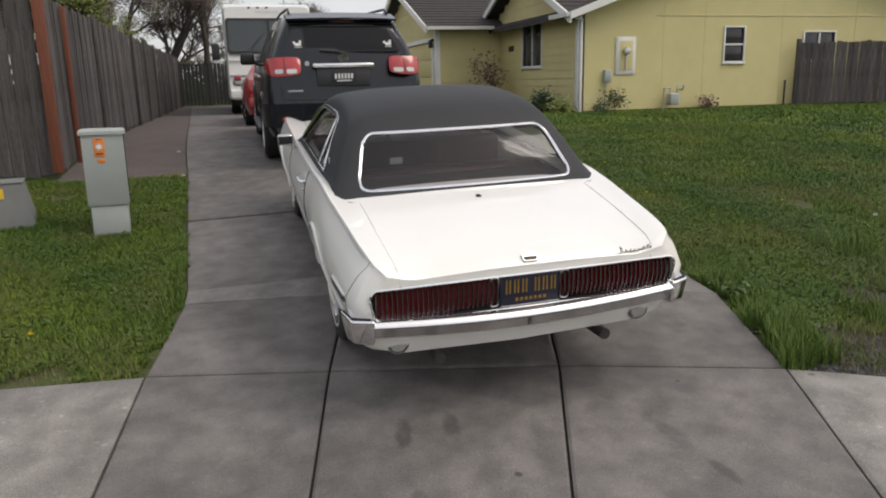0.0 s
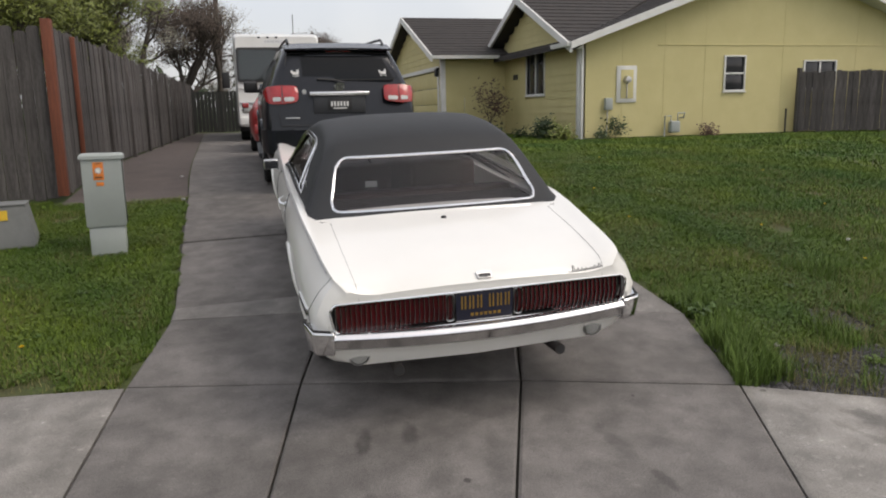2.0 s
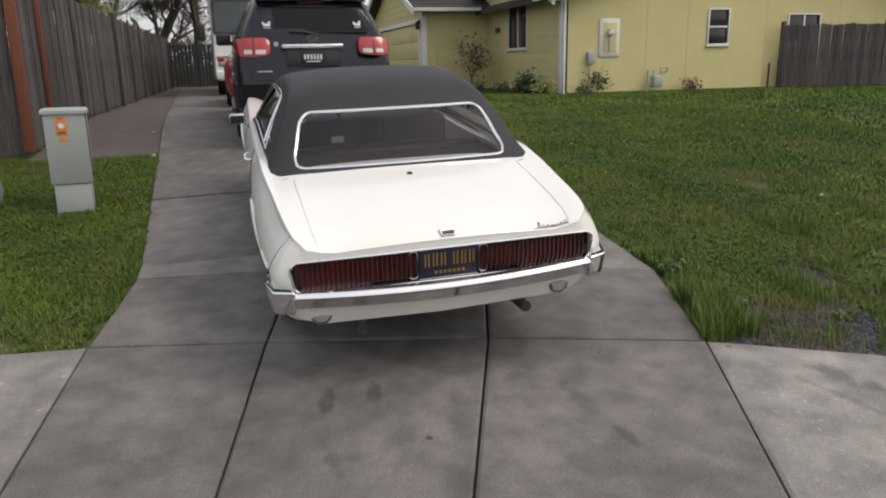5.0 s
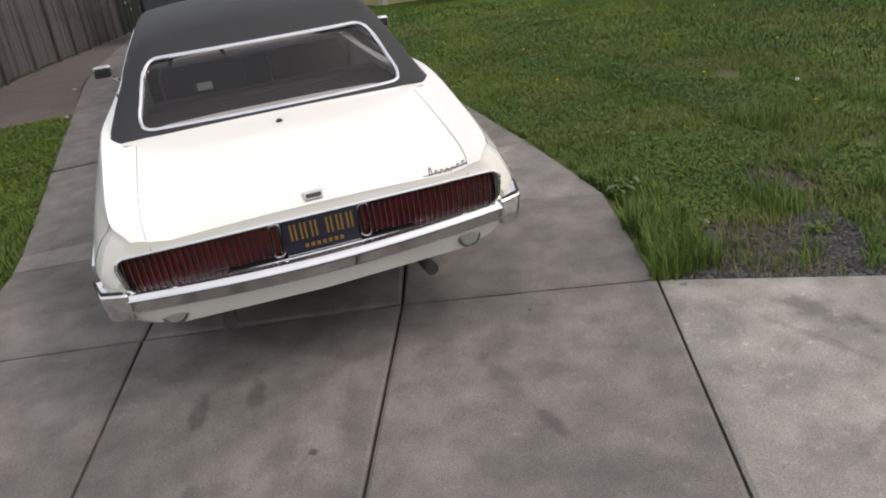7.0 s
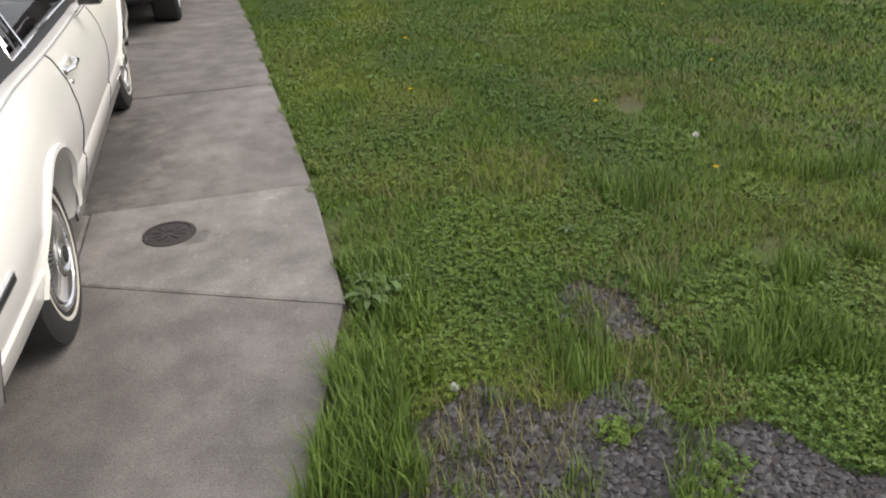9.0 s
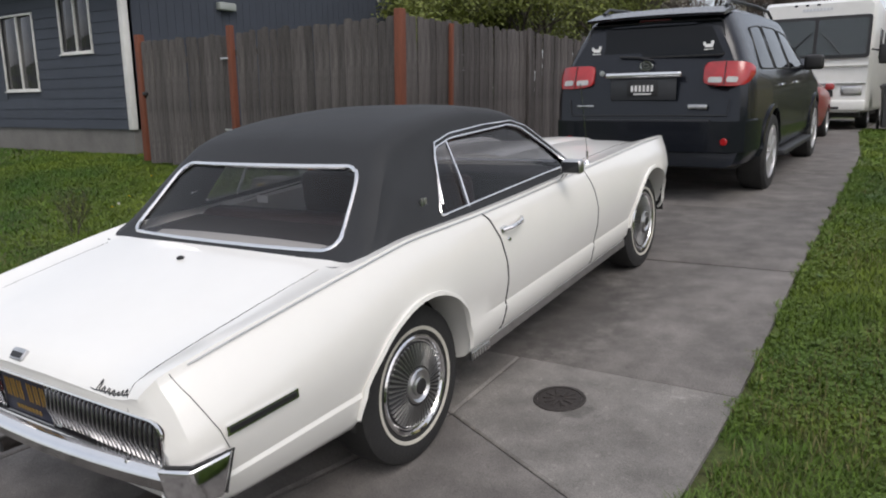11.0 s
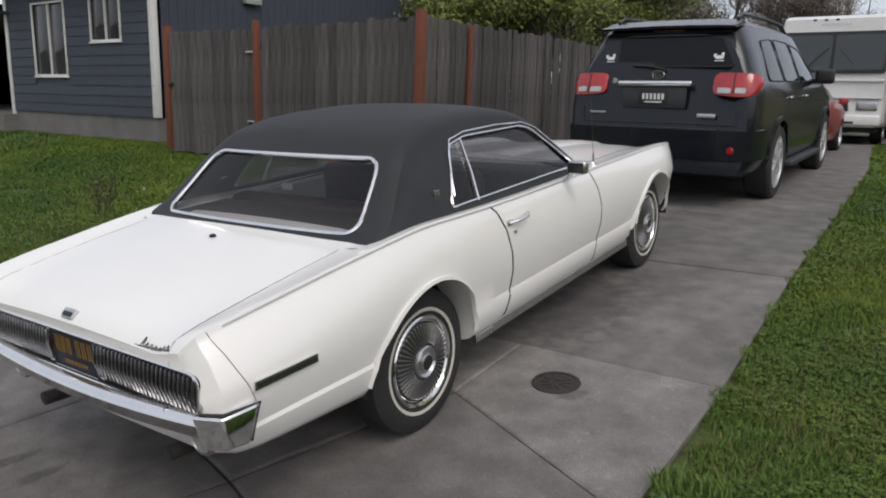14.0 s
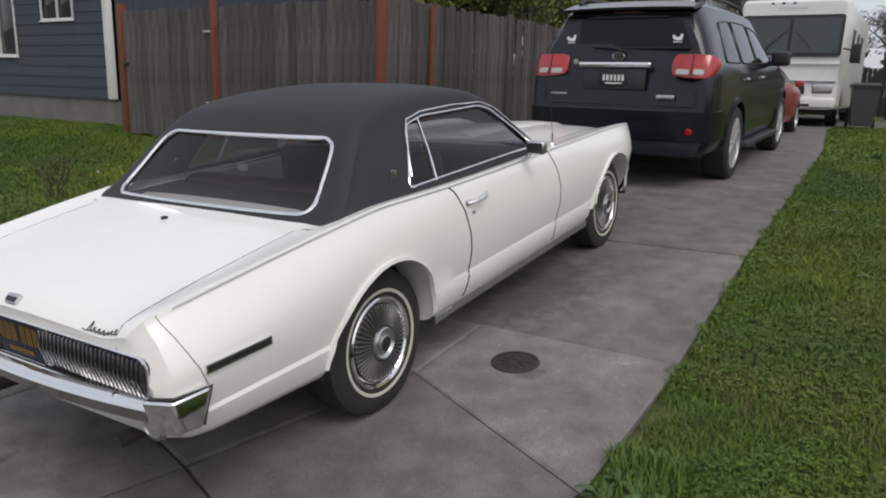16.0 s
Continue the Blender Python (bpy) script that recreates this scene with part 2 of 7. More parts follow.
RV_WHITE = material("rv_white_gelcoat", (0.74, 0.74, 0.72), 0.3, second=(0.66, 0.66, 0.63), scale=2.5, coat=0.3)
RV_CURTAIN = material("pale_curtain", (0.15, 0.21, 0.20), 0.85, second=(0.05, 0.07, 0.068), scale=8, stretch=(6, 1, 0.4), mix=0.6)
STICKER = material("white_sticker", (0.72, 0.72, 0.70), 0.6, scale=30)
def concrete(name, pale, dark, marks=(), white=0.25):
    """Weathered concrete: broad blotches, grit, pale worn flecks, dark specks, and stains and darker patches at (x, y,
    half-width, half-length, turn, strength).
    """
    m = material(name, pale, 0.9, second=dark, scale=1.3, mix=0.8, bump=0.5, bump_scale=190, fine=0.32, spread=0.07)
    n, l = m.node_tree.nodes, m.node_tree.links
    b = n["Principled BSDF"]
    col = b.inputs["Base Color"].links[0].from_socket
    tc = n.new("ShaderNodeTexCoord")

    def field(scale, lo, hi, t0, t1, detail=5, kind="ShaderNodeTexNoise"):
        t = n.new(kind)
        t.inputs["Scale"].default_value = scale
        if kind == "ShaderNodeTexNoise":
            t.inputs["Detail"].default_value = detail
        l.new(tc.outputs["Object"], t.inputs["Vector"])
        r = n.new("ShaderNodeMapRange")
        r.inputs["From Min"].default_value, r.inputs["From Max"].default_value = lo, hi
        r.inputs["To Min"].default_value, r.inputs["To Max"].default_value = t0, t1
        l.new(t.outputs[0], r.inputs["Value"])
        return r.outputs[0]

    def times(c, f):
        v = n.new("ShaderNodeVectorMath")
        v.operation = "SCALE"
        l.new(c, v.inputs[0])
        l.new(f, v.inputs["Scale"])
        return v.outputs[0]

    col = times(col, field(5.5, 0.35, 0.7, 0.77, 1.20, 8))
    col = times(col, field(0.8, 0.35, 0.65, 0.82, 1.14, 4))
    col = times(col, field(26, 0.60, 0.78, 1.0, 1.0 + white, 6))
    col = times(col, field(38, 0.0, 0.10, 0.72, 1.0, kind="ShaderNodeTexVoronoi"))
    for x, y, rx, ry, turn, k in marks:
        mp = n.new("ShaderNodeMapping")
        mp.vector_type = "TEXTURE"
        mp.inputs["Location"].default_value, mp.inputs["Rotation"].default_value, mp.inputs["Scale"].default_value = (x, y, 0), (0, 0, radians(turn)), (rx, ry, 50)
        l.new(tc.outputs["Object"], mp.inputs["Vector"])
        ln = n.new("ShaderNodeVectorMath")
        ln.operation = "LENGTH"
        l.new(mp.outputs[0], ln.inputs[0])
        wob = n.new("ShaderNodeMath")
        wob.operation = "ADD"
        l.new(ln.outputs["Value"], wob.inputs[0])
        l.new(field(11, 0.2, 0.8, -0.45, 0.45), wob.inputs[1])
        r = n.new("ShaderNodeMapRange")
        r.interpolation_type = "SMOOTHSTEP"
        r.inputs["From Min"].default_value, r.inputs["From Max"].default_value = 0.45, 1.15
        r.inputs["To Min"].default_value, r.inputs["To Max"].default_value = 1 - k, 1.0
        l.new(wob.outputs[0], r.inputs["Value"])
        col = times(col, r.outputs[0])
    l.new(col, b.inputs["Base Color"])
    return m


# The mark at (0.75, 2.9) darkens the slab along the coupe's right side.
CONCRETE = concrete("weathered_concrete", (0.178, 0.165, 0.155), (0.112, 0.104, 0.098), ((-0.66, -0.05, 0.045, 0.13, -8, 0.42), (-0.42, -0.04, 0.045, 0.15, -8, 0.45), (0.87, 0.0, 0.012, 0.012, 0, 0.6), (0.55, -0.4, 0.05, 0.2, 10, 0.18), (-0.25, -0.5, 0.02, 0.02, 0, 0.6), (0.75, 2.9, 0.35, 0.8, 5, 0.3), (-0.7, -0.55, 0.04, 0.1, 10, 0.3), (0.62, -0.75, 0.04, 0.12, 12, 0.35), (1.25, 1.75, 0.09, 0.06, 0, 0.3), (-1.1, 2.05, 0.12, 0.05, 10, 0.35), (0.0, 3.1, 0.4, 0.5, 0, 0.3)))
CONCRETE_WORN = concrete("worn_pale_concrete", (0.275, 0.260, 0.242), (0.140, 0.131, 0.123), ((1.25, 1.75, 0.10, 0.07, 0, 0.35),), 0.5)
CONCRETE_PALE = concrete("pale_sidewalk_concrete", (0.285, 0.270, 0.248), (0.165, 0.155, 0.144), ((1.95, -0.62, 0.07, 0.20, 25, 0.3), (2.08, -0.95, 0.05, 0.28, 5, 0.26), (1.80, -0.75, 0.03, 0.35, 20, 0.2), (1.70, -1.25, 0.03, 0.30, -70, 0.2), (2.35, -1.25, 0.05, 0.35, -20, 0.2), (1.60, -0.16, 0.025, 0.02, 0, 0.5), (-2.9, 0.5, 0.2, 0.25, 0, 0.25)), 0.5)
ASPHALT = material("asphalt", (0.06, 0.06, 0.062), 0.9, second=(0.045, 0.045, 0.047), scale=3, bump=0.5, bump_scale=160, fine=0.25)
PACKED = material("packed_gravel", (0.105, 0.085, 0.078), 0.95, second=(0.075, 0.062, 0.058), scale=2.4, bump=0.6, bump_scale=110, fine=0.3)
SOIL = material("dark_joint_soil", (0.05, 0.045, 0.038), 0.95, second=(0.032, 0.030, 0.022), scale=12)
LAWN = material("mown_lawn_soil", (0.050, 0.082, 0.012), 0.95, second=(0.058, 0.056, 0.020), scale=0.9, mix=0.45, bump=0.9, bump_scale=45, fine=0.4)
BLADE = material("grass_blade", (0.124, 0.172, 0.016), 0.6, second=(0.044, 0.102, 0.011), scale=0.75, mix=0.38, spread=0.40, island=True, spec=0.3)
TALL_BLADE = material("tall_grass_blade", (0.115, 0.18, 0.03), 0.6, second=(0.08, 0.13, 0.025), scale=1.4, mix=0.6, spread=0.42, island=True, spec=0.3)
DRY_BLADE = material("dry_grass_blade", (0.19, 0.17, 0.065), 0.7, second=(0.13, 0.125, 0.045), scale=1.4, mix=0.6, spread=0.4, island=True)
STONY_EARTH = material("dark_stony_earth", (0.062, 0.055, 0.055), 0.95, second=(0.035, 0.031, 0.03), scale=7, bump=0.8, bump_scale=120, fine=0.4)
STONE = material("dark_gravel", (0.088, 0.085, 0.087), 0.85, second=(0.042, 0.041, 0.042), scale=40, bump=0.4, bump_scale=200, spread=0.55, island=True)
FENCE_WOOD = material("weathered_cedar", (0.118, 0.108, 0.102), 0.9, second=(0.034, 0.030, 0.029), scale=4.5, stretch=(7, 7, 0.4), mix=0.5, bump=0.7, bump_scale=34, fine=0.42, spread=0.32)
ORANGE_WOOD = material("reddish_new_post", (0.17, 0.05, 0.024), 0.8, second=(0.11, 0.034, 0.017), scale=6, stretch=(8, 8, 0.6), bump=0.4, bump_scale=40, fine=0.15)
YELLOW = material("pale_yellow_siding", (0.56, 0.50, 0.25), 0.75, second=(0.51, 0.455, 0.22), scale=1.5, bump=0.15, bump_scale=60, fine=0.04, spread=0.03)
BLUE_SIDING = material("slate_blue_siding", (0.046, 0.055, 0.074), 0.75, second=(0.039, 0.047, 0.063), scale=2, bump=0.2, bump_scale=50, fine=0.06, spread=0.05)
WHITE_TRIM = material("white_trim_paint", (0.68, 0.68, 0.66), 0.6, second=(0.60, 0.60, 0.57), scale=4, bump=0.1, bump_scale=60)
FOUNDATION = material("foundation_concrete", (0.17, 0.165, 0.155), 0.9, second=(0.12, 0.115, 0.11), scale=2, bump=0.4, bump_scale=70, fine=0.12)
SHINGLE = material("dark_shingles", (0.042, 0.036, 0.033), 0.9, second=(0.026, 0.023, 0.022), scale=2.5, bump=0.6, bump_scale=30, fine=0.3, stretch=(1, 1, 1))
METAL_BOX = material("grey_green_painted_metal", (0.33, 0.36, 0.345), 0.45, second=(0.30, 0.325, 0.31), scale=3, bump=0.05, bump_scale=30)
PEDESTAL = material("grey_concrete_box", (0.17, 0.175, 0.17), 0.8, second=(0.13, 0.135, 0.13), scale=5, bump=0.3, bump_scale=80)
ORANGE_LABEL = material("orange_label", (0.68, 0.20, 0.03), 0.6, scale=20)
YELLOW_LABEL = material("yellow_label", (0.62, 0.40, 0.02), 0.6, scale=20)
IRON = material("cast_iron", (0.05, 0.043, 0.04), 0.7, 0.3, second=(0.035, 0.03, 0.028), scale=30, bump=0.4, bump_scale=120)
BARK = material("grey_brown_bark", (0.085, 0.072, 0.062), 0.95, second=(0.055, 0.046, 0.04), scale=10, bump=0.6, bump_scale=40)
LEAF_PALE = material("young_leaf", (0.17, 0.20, 0.035), 0.6, second=(0.12, 0.15, 0.03), scale=2, spread=0.4, island=True)
LEAF_BLOSSOM = material("pale_blossom", (0.36, 0.34, 0.27), 0.7, second=(0.25, 0.24, 0.19), scale=2, spread=0.3, island=True)
LEAF_BUD = material("brown_bud", (0.105, 0.080, 0.062), 0.8, second=(0.07, 0.054, 0.044), scale=3, spread=0.4, island=True)
LEAF_RED = material("dark_red_leaf", (0.10, 0.045, 0.035), 0.6, second=(0.07, 0.04, 0.03), scale=3, spread=0.35, island=True)
LEAF_DARK = material("dark_green_leaf", (0.045, 0.075, 0.02), 0.55, second=(0.03, 0.052, 0.016), scale=3, spread=0.4, island=True)
BIN_GREY = material("dark_grey_bin_plastic", (0.05, 0.052, 0.055), 0.55, scale=5, bump=0.05, bump_scale=60)
DARK_FENCE = material("dark_green_slat", (0.028, 0.03, 0.026), 0.8, second=(0.02, 0.022, 0.02), scale=6, spread=0.25)
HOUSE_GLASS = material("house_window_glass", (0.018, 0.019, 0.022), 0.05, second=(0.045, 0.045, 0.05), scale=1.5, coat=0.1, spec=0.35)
BLIND = material("window_blind", (0.14, 0.14, 0.14), 0.8, scale=4)

# ---- ground, drive and pavement ----
def ground_sheet():
    xs = sorted(set([-400, -150, -60, -30] + [round(-20 + 0.5 * k, 2) for k in range(81)] + [30, 60, 150, 400]))
    ys = sorted(set([-400, -150, -60, -25] + [round(-12 + 0.5 * k, 2) for k in range(85)] + [40, 60, 150, 500]))
    bm = bmesh.new()
    vs = [[bm.verts.new((x, y, land(x, y) - 0.035)) for x in xs] for y in ys]
    for a, b in zip(vs, vs[1:]):
        for i in range(len(a) - 1):
            bm.faces.new((a[i], a[i + 1], b[i + 1], b[i]))
    return tagged(part("ground", bm, LAWN), "uneven green lawn with bare patches and weeds", "lawn", kind="structure")


ground_sheet()


def slab(quad, mat, parent, name="slab", gap=0.0072, thick=0.09, lift=0.0, n=4):
    """One cast slab over four plan corners, with softened rims, following the land."""
    c = [Vector(p) for p in quad]
    ins = []
    for k in range(4):
        e0, e1 = (c[k] - c[k - 1]).normalized(), (c[(k + 1) % 4] - c[k]).normalized()
        ins.append(c[k] + (Vector((-e0.y, e0.x)) + Vector((-e1.y, e1.x))) * gap)
    c = ins
    bm = bmesh.new()
    grid = []
    ts = [0.0, 0.012] + [k / n for k in range(1, n)] + [0.988, 1.0]
    for v in ts:
        row = []
        for u in ts:
            p = (c[0] * (1 - u) + c[1] * u) * (1 - v) + (c[3] * (1 - u) + c[2] * u) * v
            rim = u in (0.0, 1.0) or v in (0.0, 1.0)
            row.append(bm.verts.new((p.x, p.y, land(p.x, p.y) + lift - (0.008 if rim else 0))))
        grid.append(row)
    m = len(ts)
    for j in range(m - 1):
        for i in range(m - 1):
            bm.faces.new((grid[j][i], grid[j][i + 1], grid[j + 1][i + 1], grid[j + 1][i]))
    edge = [grid[0][i] for i in range(m)] + [grid[j][m - 1] for j in range(1, m)] + [grid[m - 1][i] for i in range(m - 2, -1, -1)] + [grid[j][0] for j in range(m - 2, 0, -1)]
    low = [bm.verts.new((v.co.x, v.co.y, v.co.z - thick)) for v in edge]
    for i in range(len(edge)):
        j = (i + 1) % len(edge)
        bm.faces.new((edge[i], low[i], low[j], edge[j]))
    return part(name, bm, mat, parent, sharp=25)


drive = thing("driveway", "stained grey concrete driveway of cast slabs", "driveway", kind="structure")
D, A, B, C = (-1.92, 0.952), (-0.918, 0.70), (0.342, 0.367), (1.53, -0.05)
D0, A0, B0, C0 = (-2.165, -1.30), (-1.40, -1.60), (-0.55, -1.85), (0.69, -2.20)
L1, A1, B1, R1 = (-1.755, 1.96), (-0.64, 1.80), (0.71, 1.50), (1.829, 0.972)
L2, R2 = (-1.75, 2.20), (1.856, 2.181)
for q in ((D0, A0, A, D), (A0, B0, B, A), (B0, C0, C, B), (D, A, A1, L1), (A, B, B1, A1), (B, C, R1, B1), (L2, R2, (1.811, 4.12), (-1.83, 4.07))):
    slab(q, CONCRETE, drive)
for q in ((L1, A1, (-0.64, 2.194), L2), (A1, B1, (0.71, 2.187), (-0.64, 2.194)), (B1, R1, R2, (0.71, 2.187))):
    slab(q, CONCRETE_WORN, drive, gap=0.0006)
left_edge = curve([(4.07, -1.83), (6.2, -1.92), (8.3, -2.04), (13.7, -2.27), (30, -3.0)])
right_edge = curve([(4.12, 1.811), (6.02, 1.79), (10, 1.68), (15, 1.3), (20, 0.95), (30, 0.9)])
marks = [4.125, 6.02, 8.3, 10.8, 13.4, 15.8, 18.2, 20.6, 23.0, 26.0, 30.0]
for y0, y1 in zip(marks, marks[1:]):
    slab(((left_edge(y0), y0), (right_edge(y0), y0), (right_edge(y1), y1), (left_edge(y1), y1)), CONCRETE, drive)
for x0 in (0.98, 3.4, 5.8):
    slab(((x0, 20.6), (x0 + 2.4, 20.6), (x0 + 2.4, 26), (x0, 26)), CONCRETE, drive)

walk_path = thing("pavement", "pale worn concrete pavement slabs beside the drive", "pavement", kind="structure")
for q in (((-3.95, -0.80), D0, D, (-3.9, 1.22)), ((-6.1, -0.35), (-3.95, -0.80), (-3.9, 1.22), (-6.0, 1.62)), ((-8.3, 0.1), (-6.1, -0.35), (-6.0, 1.62), (-8.2, 2.0)), (C0, (1.97, -2.13), (2.956, -0.811), C), ((1.97, -2.13), (3.3, -2.87), (4.3, -1.54), (2.956, -0.811)), ((3.3, -2.87), (4.7, -3.6), (5.7, -2.25), (4.3, -1.54))):
    slab(q, CONCRETE_PALE, walk_path)
# a square service lid set into the pavement
slab(((-3.25, -0.45), (-2.55, -0.60), (-2.50, 0.20), (-3.2, 0.33)), CONCRETE, walk_path, "service_lid", lift=0.006, n=2)

road_bm = bmesh.new()
rv_ = [[road_bm.verts.new((x, y, land(x, min(y, -1)) - z)) for x in (-60, -20, -8, -2, 4, 12, 25, 60)] for y, z in ((-9, 0.03), (-3.2, 0.03))]
for i in range(7):
    road_bm.faces.new((rv_[0][i], rv_[0][i + 1], rv_[1][i + 1], rv_[1][i]))
tagged(part("road", road_bm, ASPHALT), "dark asphalt street below the drive", "road", kind="structure")

strip_bm = bmesh.new()
rows_ = []
for k in range(30):
    y = 6.25 + k * 0.85
    xa, xb = -3.42, left_edge(y) - 0.01
    rows_.append([strip_bm.verts.new((xa + (xb - xa) * u, y + 0.05 * math.sin(9 * u + k), land(xa, y) - 0.012 - 0.004 * (k % 2))) for u in (0, 0.25, 0.5, 0.75, 1)])
for a, b in zip(rows_, rows_[1:]):
    for i in range(4):
        strip_bm.faces.new((a[i], a[i + 1], b[i + 1], b[i]))
tagged(part("gravel_strip", strip_bm, PACKED), "brown packed gravel strip beside the drive", "gravel strip", kind="structure")


def drain_cover(x, y):
    t = thing("drain_cover", "round rusty cast-iron cover set in the concrete", "drain cover", Matrix.Translation((x, y, land(x, y))) @ pose(0, 0, 0, 5.8, -1.3, 0))
    part("rim", lathe([(0.108, 0.0), (0.108, 0.006), (0.125, 0.006), (0.127, 0.0)], 32, "z"), IRON, t)
    lid = part("lid", lathe([(0.0, 0.004), (0.105, 0.004), (0.107, -0.01)], 32, "z"), IRON, t)
    rib = as_mesh("rib", box(-0.008, 0.008, 0.02, 0.080, 0.003, 0.008, 0.001), IRON)
    for k in range(10):
        part("rib", rib, IRON, lid).rotation_euler.z = radians(36 * k)


drain_cover(1.115, 1.826)

bed = bmesh.new()
bed_rows = [[bed.verts.new((x, y, land(x, y) - 0.028)) for x in xs] for y, xs in (
    (-2.1, (-2.1, -1.0, 0.0, 0.55)), (-1.3, (-2.1, -0.9, 0.2, 0.95)), (-0.05, (-1.95, -0.8, 0.3, 1.50)), (0.4, (-1.93, -0.8, 0.3, 1.66)), (0.95, (-1.86, -0.7, 0.5, 1.78)), (2.1, (-1.74, -0.6, 0.6, 1.80)), (4.2, (-1.86, -0.6, 0.6, 1.74)), (6.4, (-1.96, -0.6, 0.6, 1.67)), (8.7, (-2.05, -0.6, 0.6, 1.63)), (12, (-2.2, -0.6, 0.6, 1.45)))]
for a, b in zip(bed_rows, bed_rows[1:]):
    for i in range(3):
        bed.faces.new((a[i], a[i + 1], b[i + 1], b[i]))
part("joint_filler", bed, SOIL, drive, "dark earth in the joints")

# ---- the white coupe ----
coupe = thing("coupe_car", "white classic two-door coupe with black vinyl roof, on the drive", "car", SLOPE)
deck = curve([(0.0, 0.775), (0.05, 0.815), (0.15, 0.845), (0.4, 0.89), (0.72, 0.93), (1.0, 0.955), (2.8, 0.955), (3.2, 0.95), (4.0, 0.905), (4.5, 0.85), (4.72, 0.78), (4.76, 0.70)])
crest = curve([(0.0, 0.79), (0.04, 0.845), (0.12, 0.865), (0.45, 0.905), (0.9, 0.95), (1.15, 0.965), (1.45, 0.955), (1.75, 0.945), (2.4, 0.935), (3.0, 0.93), (3.9, 0.915), (4.5, 0.885), (4.70, 0.84), (4.76, 0.76)])
crest_x = curve([(0.0, 0.70), (0.05, 0.755), (0.5, 0.80), (1.1, 0.835), (2.0, 0.84), (3.0, 0.83), (4.0, 0.81), (4.6, 0.775), (4.76, 0.73)])
wide = curve([(0.0, 0.795), (0.04, 0.85), (0.15, 0.878), (0.6, 0.900), (1.15, 0.908), (1.7, 0.890), (2.5, 0.890), (3.3, 0.892), (3.96, 0.897), (4.4, 0.87), (4.7, 0.82), (4.76, 0.77)])
under = curve([(0.0, 0.385), (0.1, 0.380), (0.45, 0.365), (0.8, 0.34), (1.5, 0.30), (3.4, 0.30), (4.0, 0.32), (4.5, 0.36), (4.76, 0.42)])
belly = curve([(0.0, 0.335), (0.3, 0.33), (0.8, 0.30), (4.0, 0.28), (4.76, 0.40)])


def coupe_half(y):
    xc, zc, xw, zs = crest_x(y), crest(y), wide(y), under(y)
    dk = deck(y)
    trough = 0.012 if y < 1.0 else 0.02
    zm = zs + 0.60 * (zc - zs)
    return [(0.0, dk), (0.30 * xc, dk - 0.001), (0.58 * xc, dk - 0.006), (0.80 * xc, min(dk, zc) - trough), (0.90 * xc, zc - 0.016), (0.955 * xc, zc - 0.004), (xc, zc),
            (xc + 0.004, zc - 0.016), (xc + 0.012, zc - 0.03), (xc + 0.50 * (xw - xc), zc - 0.075), (xc + 0.85 * (xw - xc), zc - 0.15), (xw, zm), (xw - 0.008, zs + 0.44 * (zc - zs)), (xw - 0.040, zs + 0.255 * (zc - zs)), (xw - 0.034, zs + 0.225 * (zc - zs)),
            (xw - 0.056, zs + 0.07 * (zc - zs)), (xw - 0.085, zs + 0.005), (xw - 0.12, zs - 0.008), (0.78 * xw, 0.5 * (zs + belly(y)) - 0.01), (0.0, belly(y) - 0.01)]


def coupe_side(y, z):
    """Half-width of the flank at a height."""
    h = coupe_half(y)[6:17]
    zs, xs = [p[1] for p in h][::-1], [p[0] for p in h][::-1]
    return float(np.interp(z, zs, xs))


def coupe_top(x, y):
    h = coupe_half(y)[:7]
    return float(np.interp(abs(x), [p[0] for p in h], [p[1] for p in h]))


def full(half, y):
    return [(x, y, z) for x, z in half] + [(-x, y, z) for x, z in half[-2:0:-1]]


stations = [0.0, 0.015, 0.04, 0.08, 0.14] + [0.14 + 0.1 * k for k in range(1, 46)] + [4.70, 4.735, 4.76]
nose_back = lambda y, z: y - 0.10 * max(0.0, (y - 4.2) / 0.56) - max(0.0, 0.86 - z) * 0.55 * max(0.0, (y - 4.25) / 0.5)
tuck = lambda y, z: y + max(0.0, 0.53 - z) * 0.62 * max(0.0, 1 - y / 0.45)
shell = loft([[(x, nose_back(tuck(y, z), z), z) for x, y, z in full(coupe_half(y), y)] for y in stations])
AXLES, TRACK, R_TYRE = (1.13, 3.96), 0.712, 0.337


def arch_cutter(y, side):
    o = [(y + 0.385 * math.cos(a) * (1.0 if math.cos(a) > 0 else 1.06), 0.33 + 0.40 * math.sin(a)) for a in [math.pi * k / 24 for k in range(25)]]
    o = [(y + 0.385, -0.1)] + o + [(y - 0.41, -0.1)]
    return prism(o, "x", 0.58 * side, 1.2 * side)


tail_outline = rounded([(-0.765, 0.59), (-0.70, 0.562), (0.70, 0.562), (0.765, 0.59), (0.785, 0.70), (0.76, 0.732), (-0.76, 0.732), (-0.785, 0.70)], 0.025, 3)
shell = cut(shell, *[arch_cutter(y, s) for y in AXLES for s in (-1, 1)], prism(tail_outline, "y", -0.2, 0.085), box(-0.70, 0.70, 1.02, 2.86, 0.36, 1.3))
body = part("body", shell, WHITE_PAINT, coupe, "white painted body", 32)

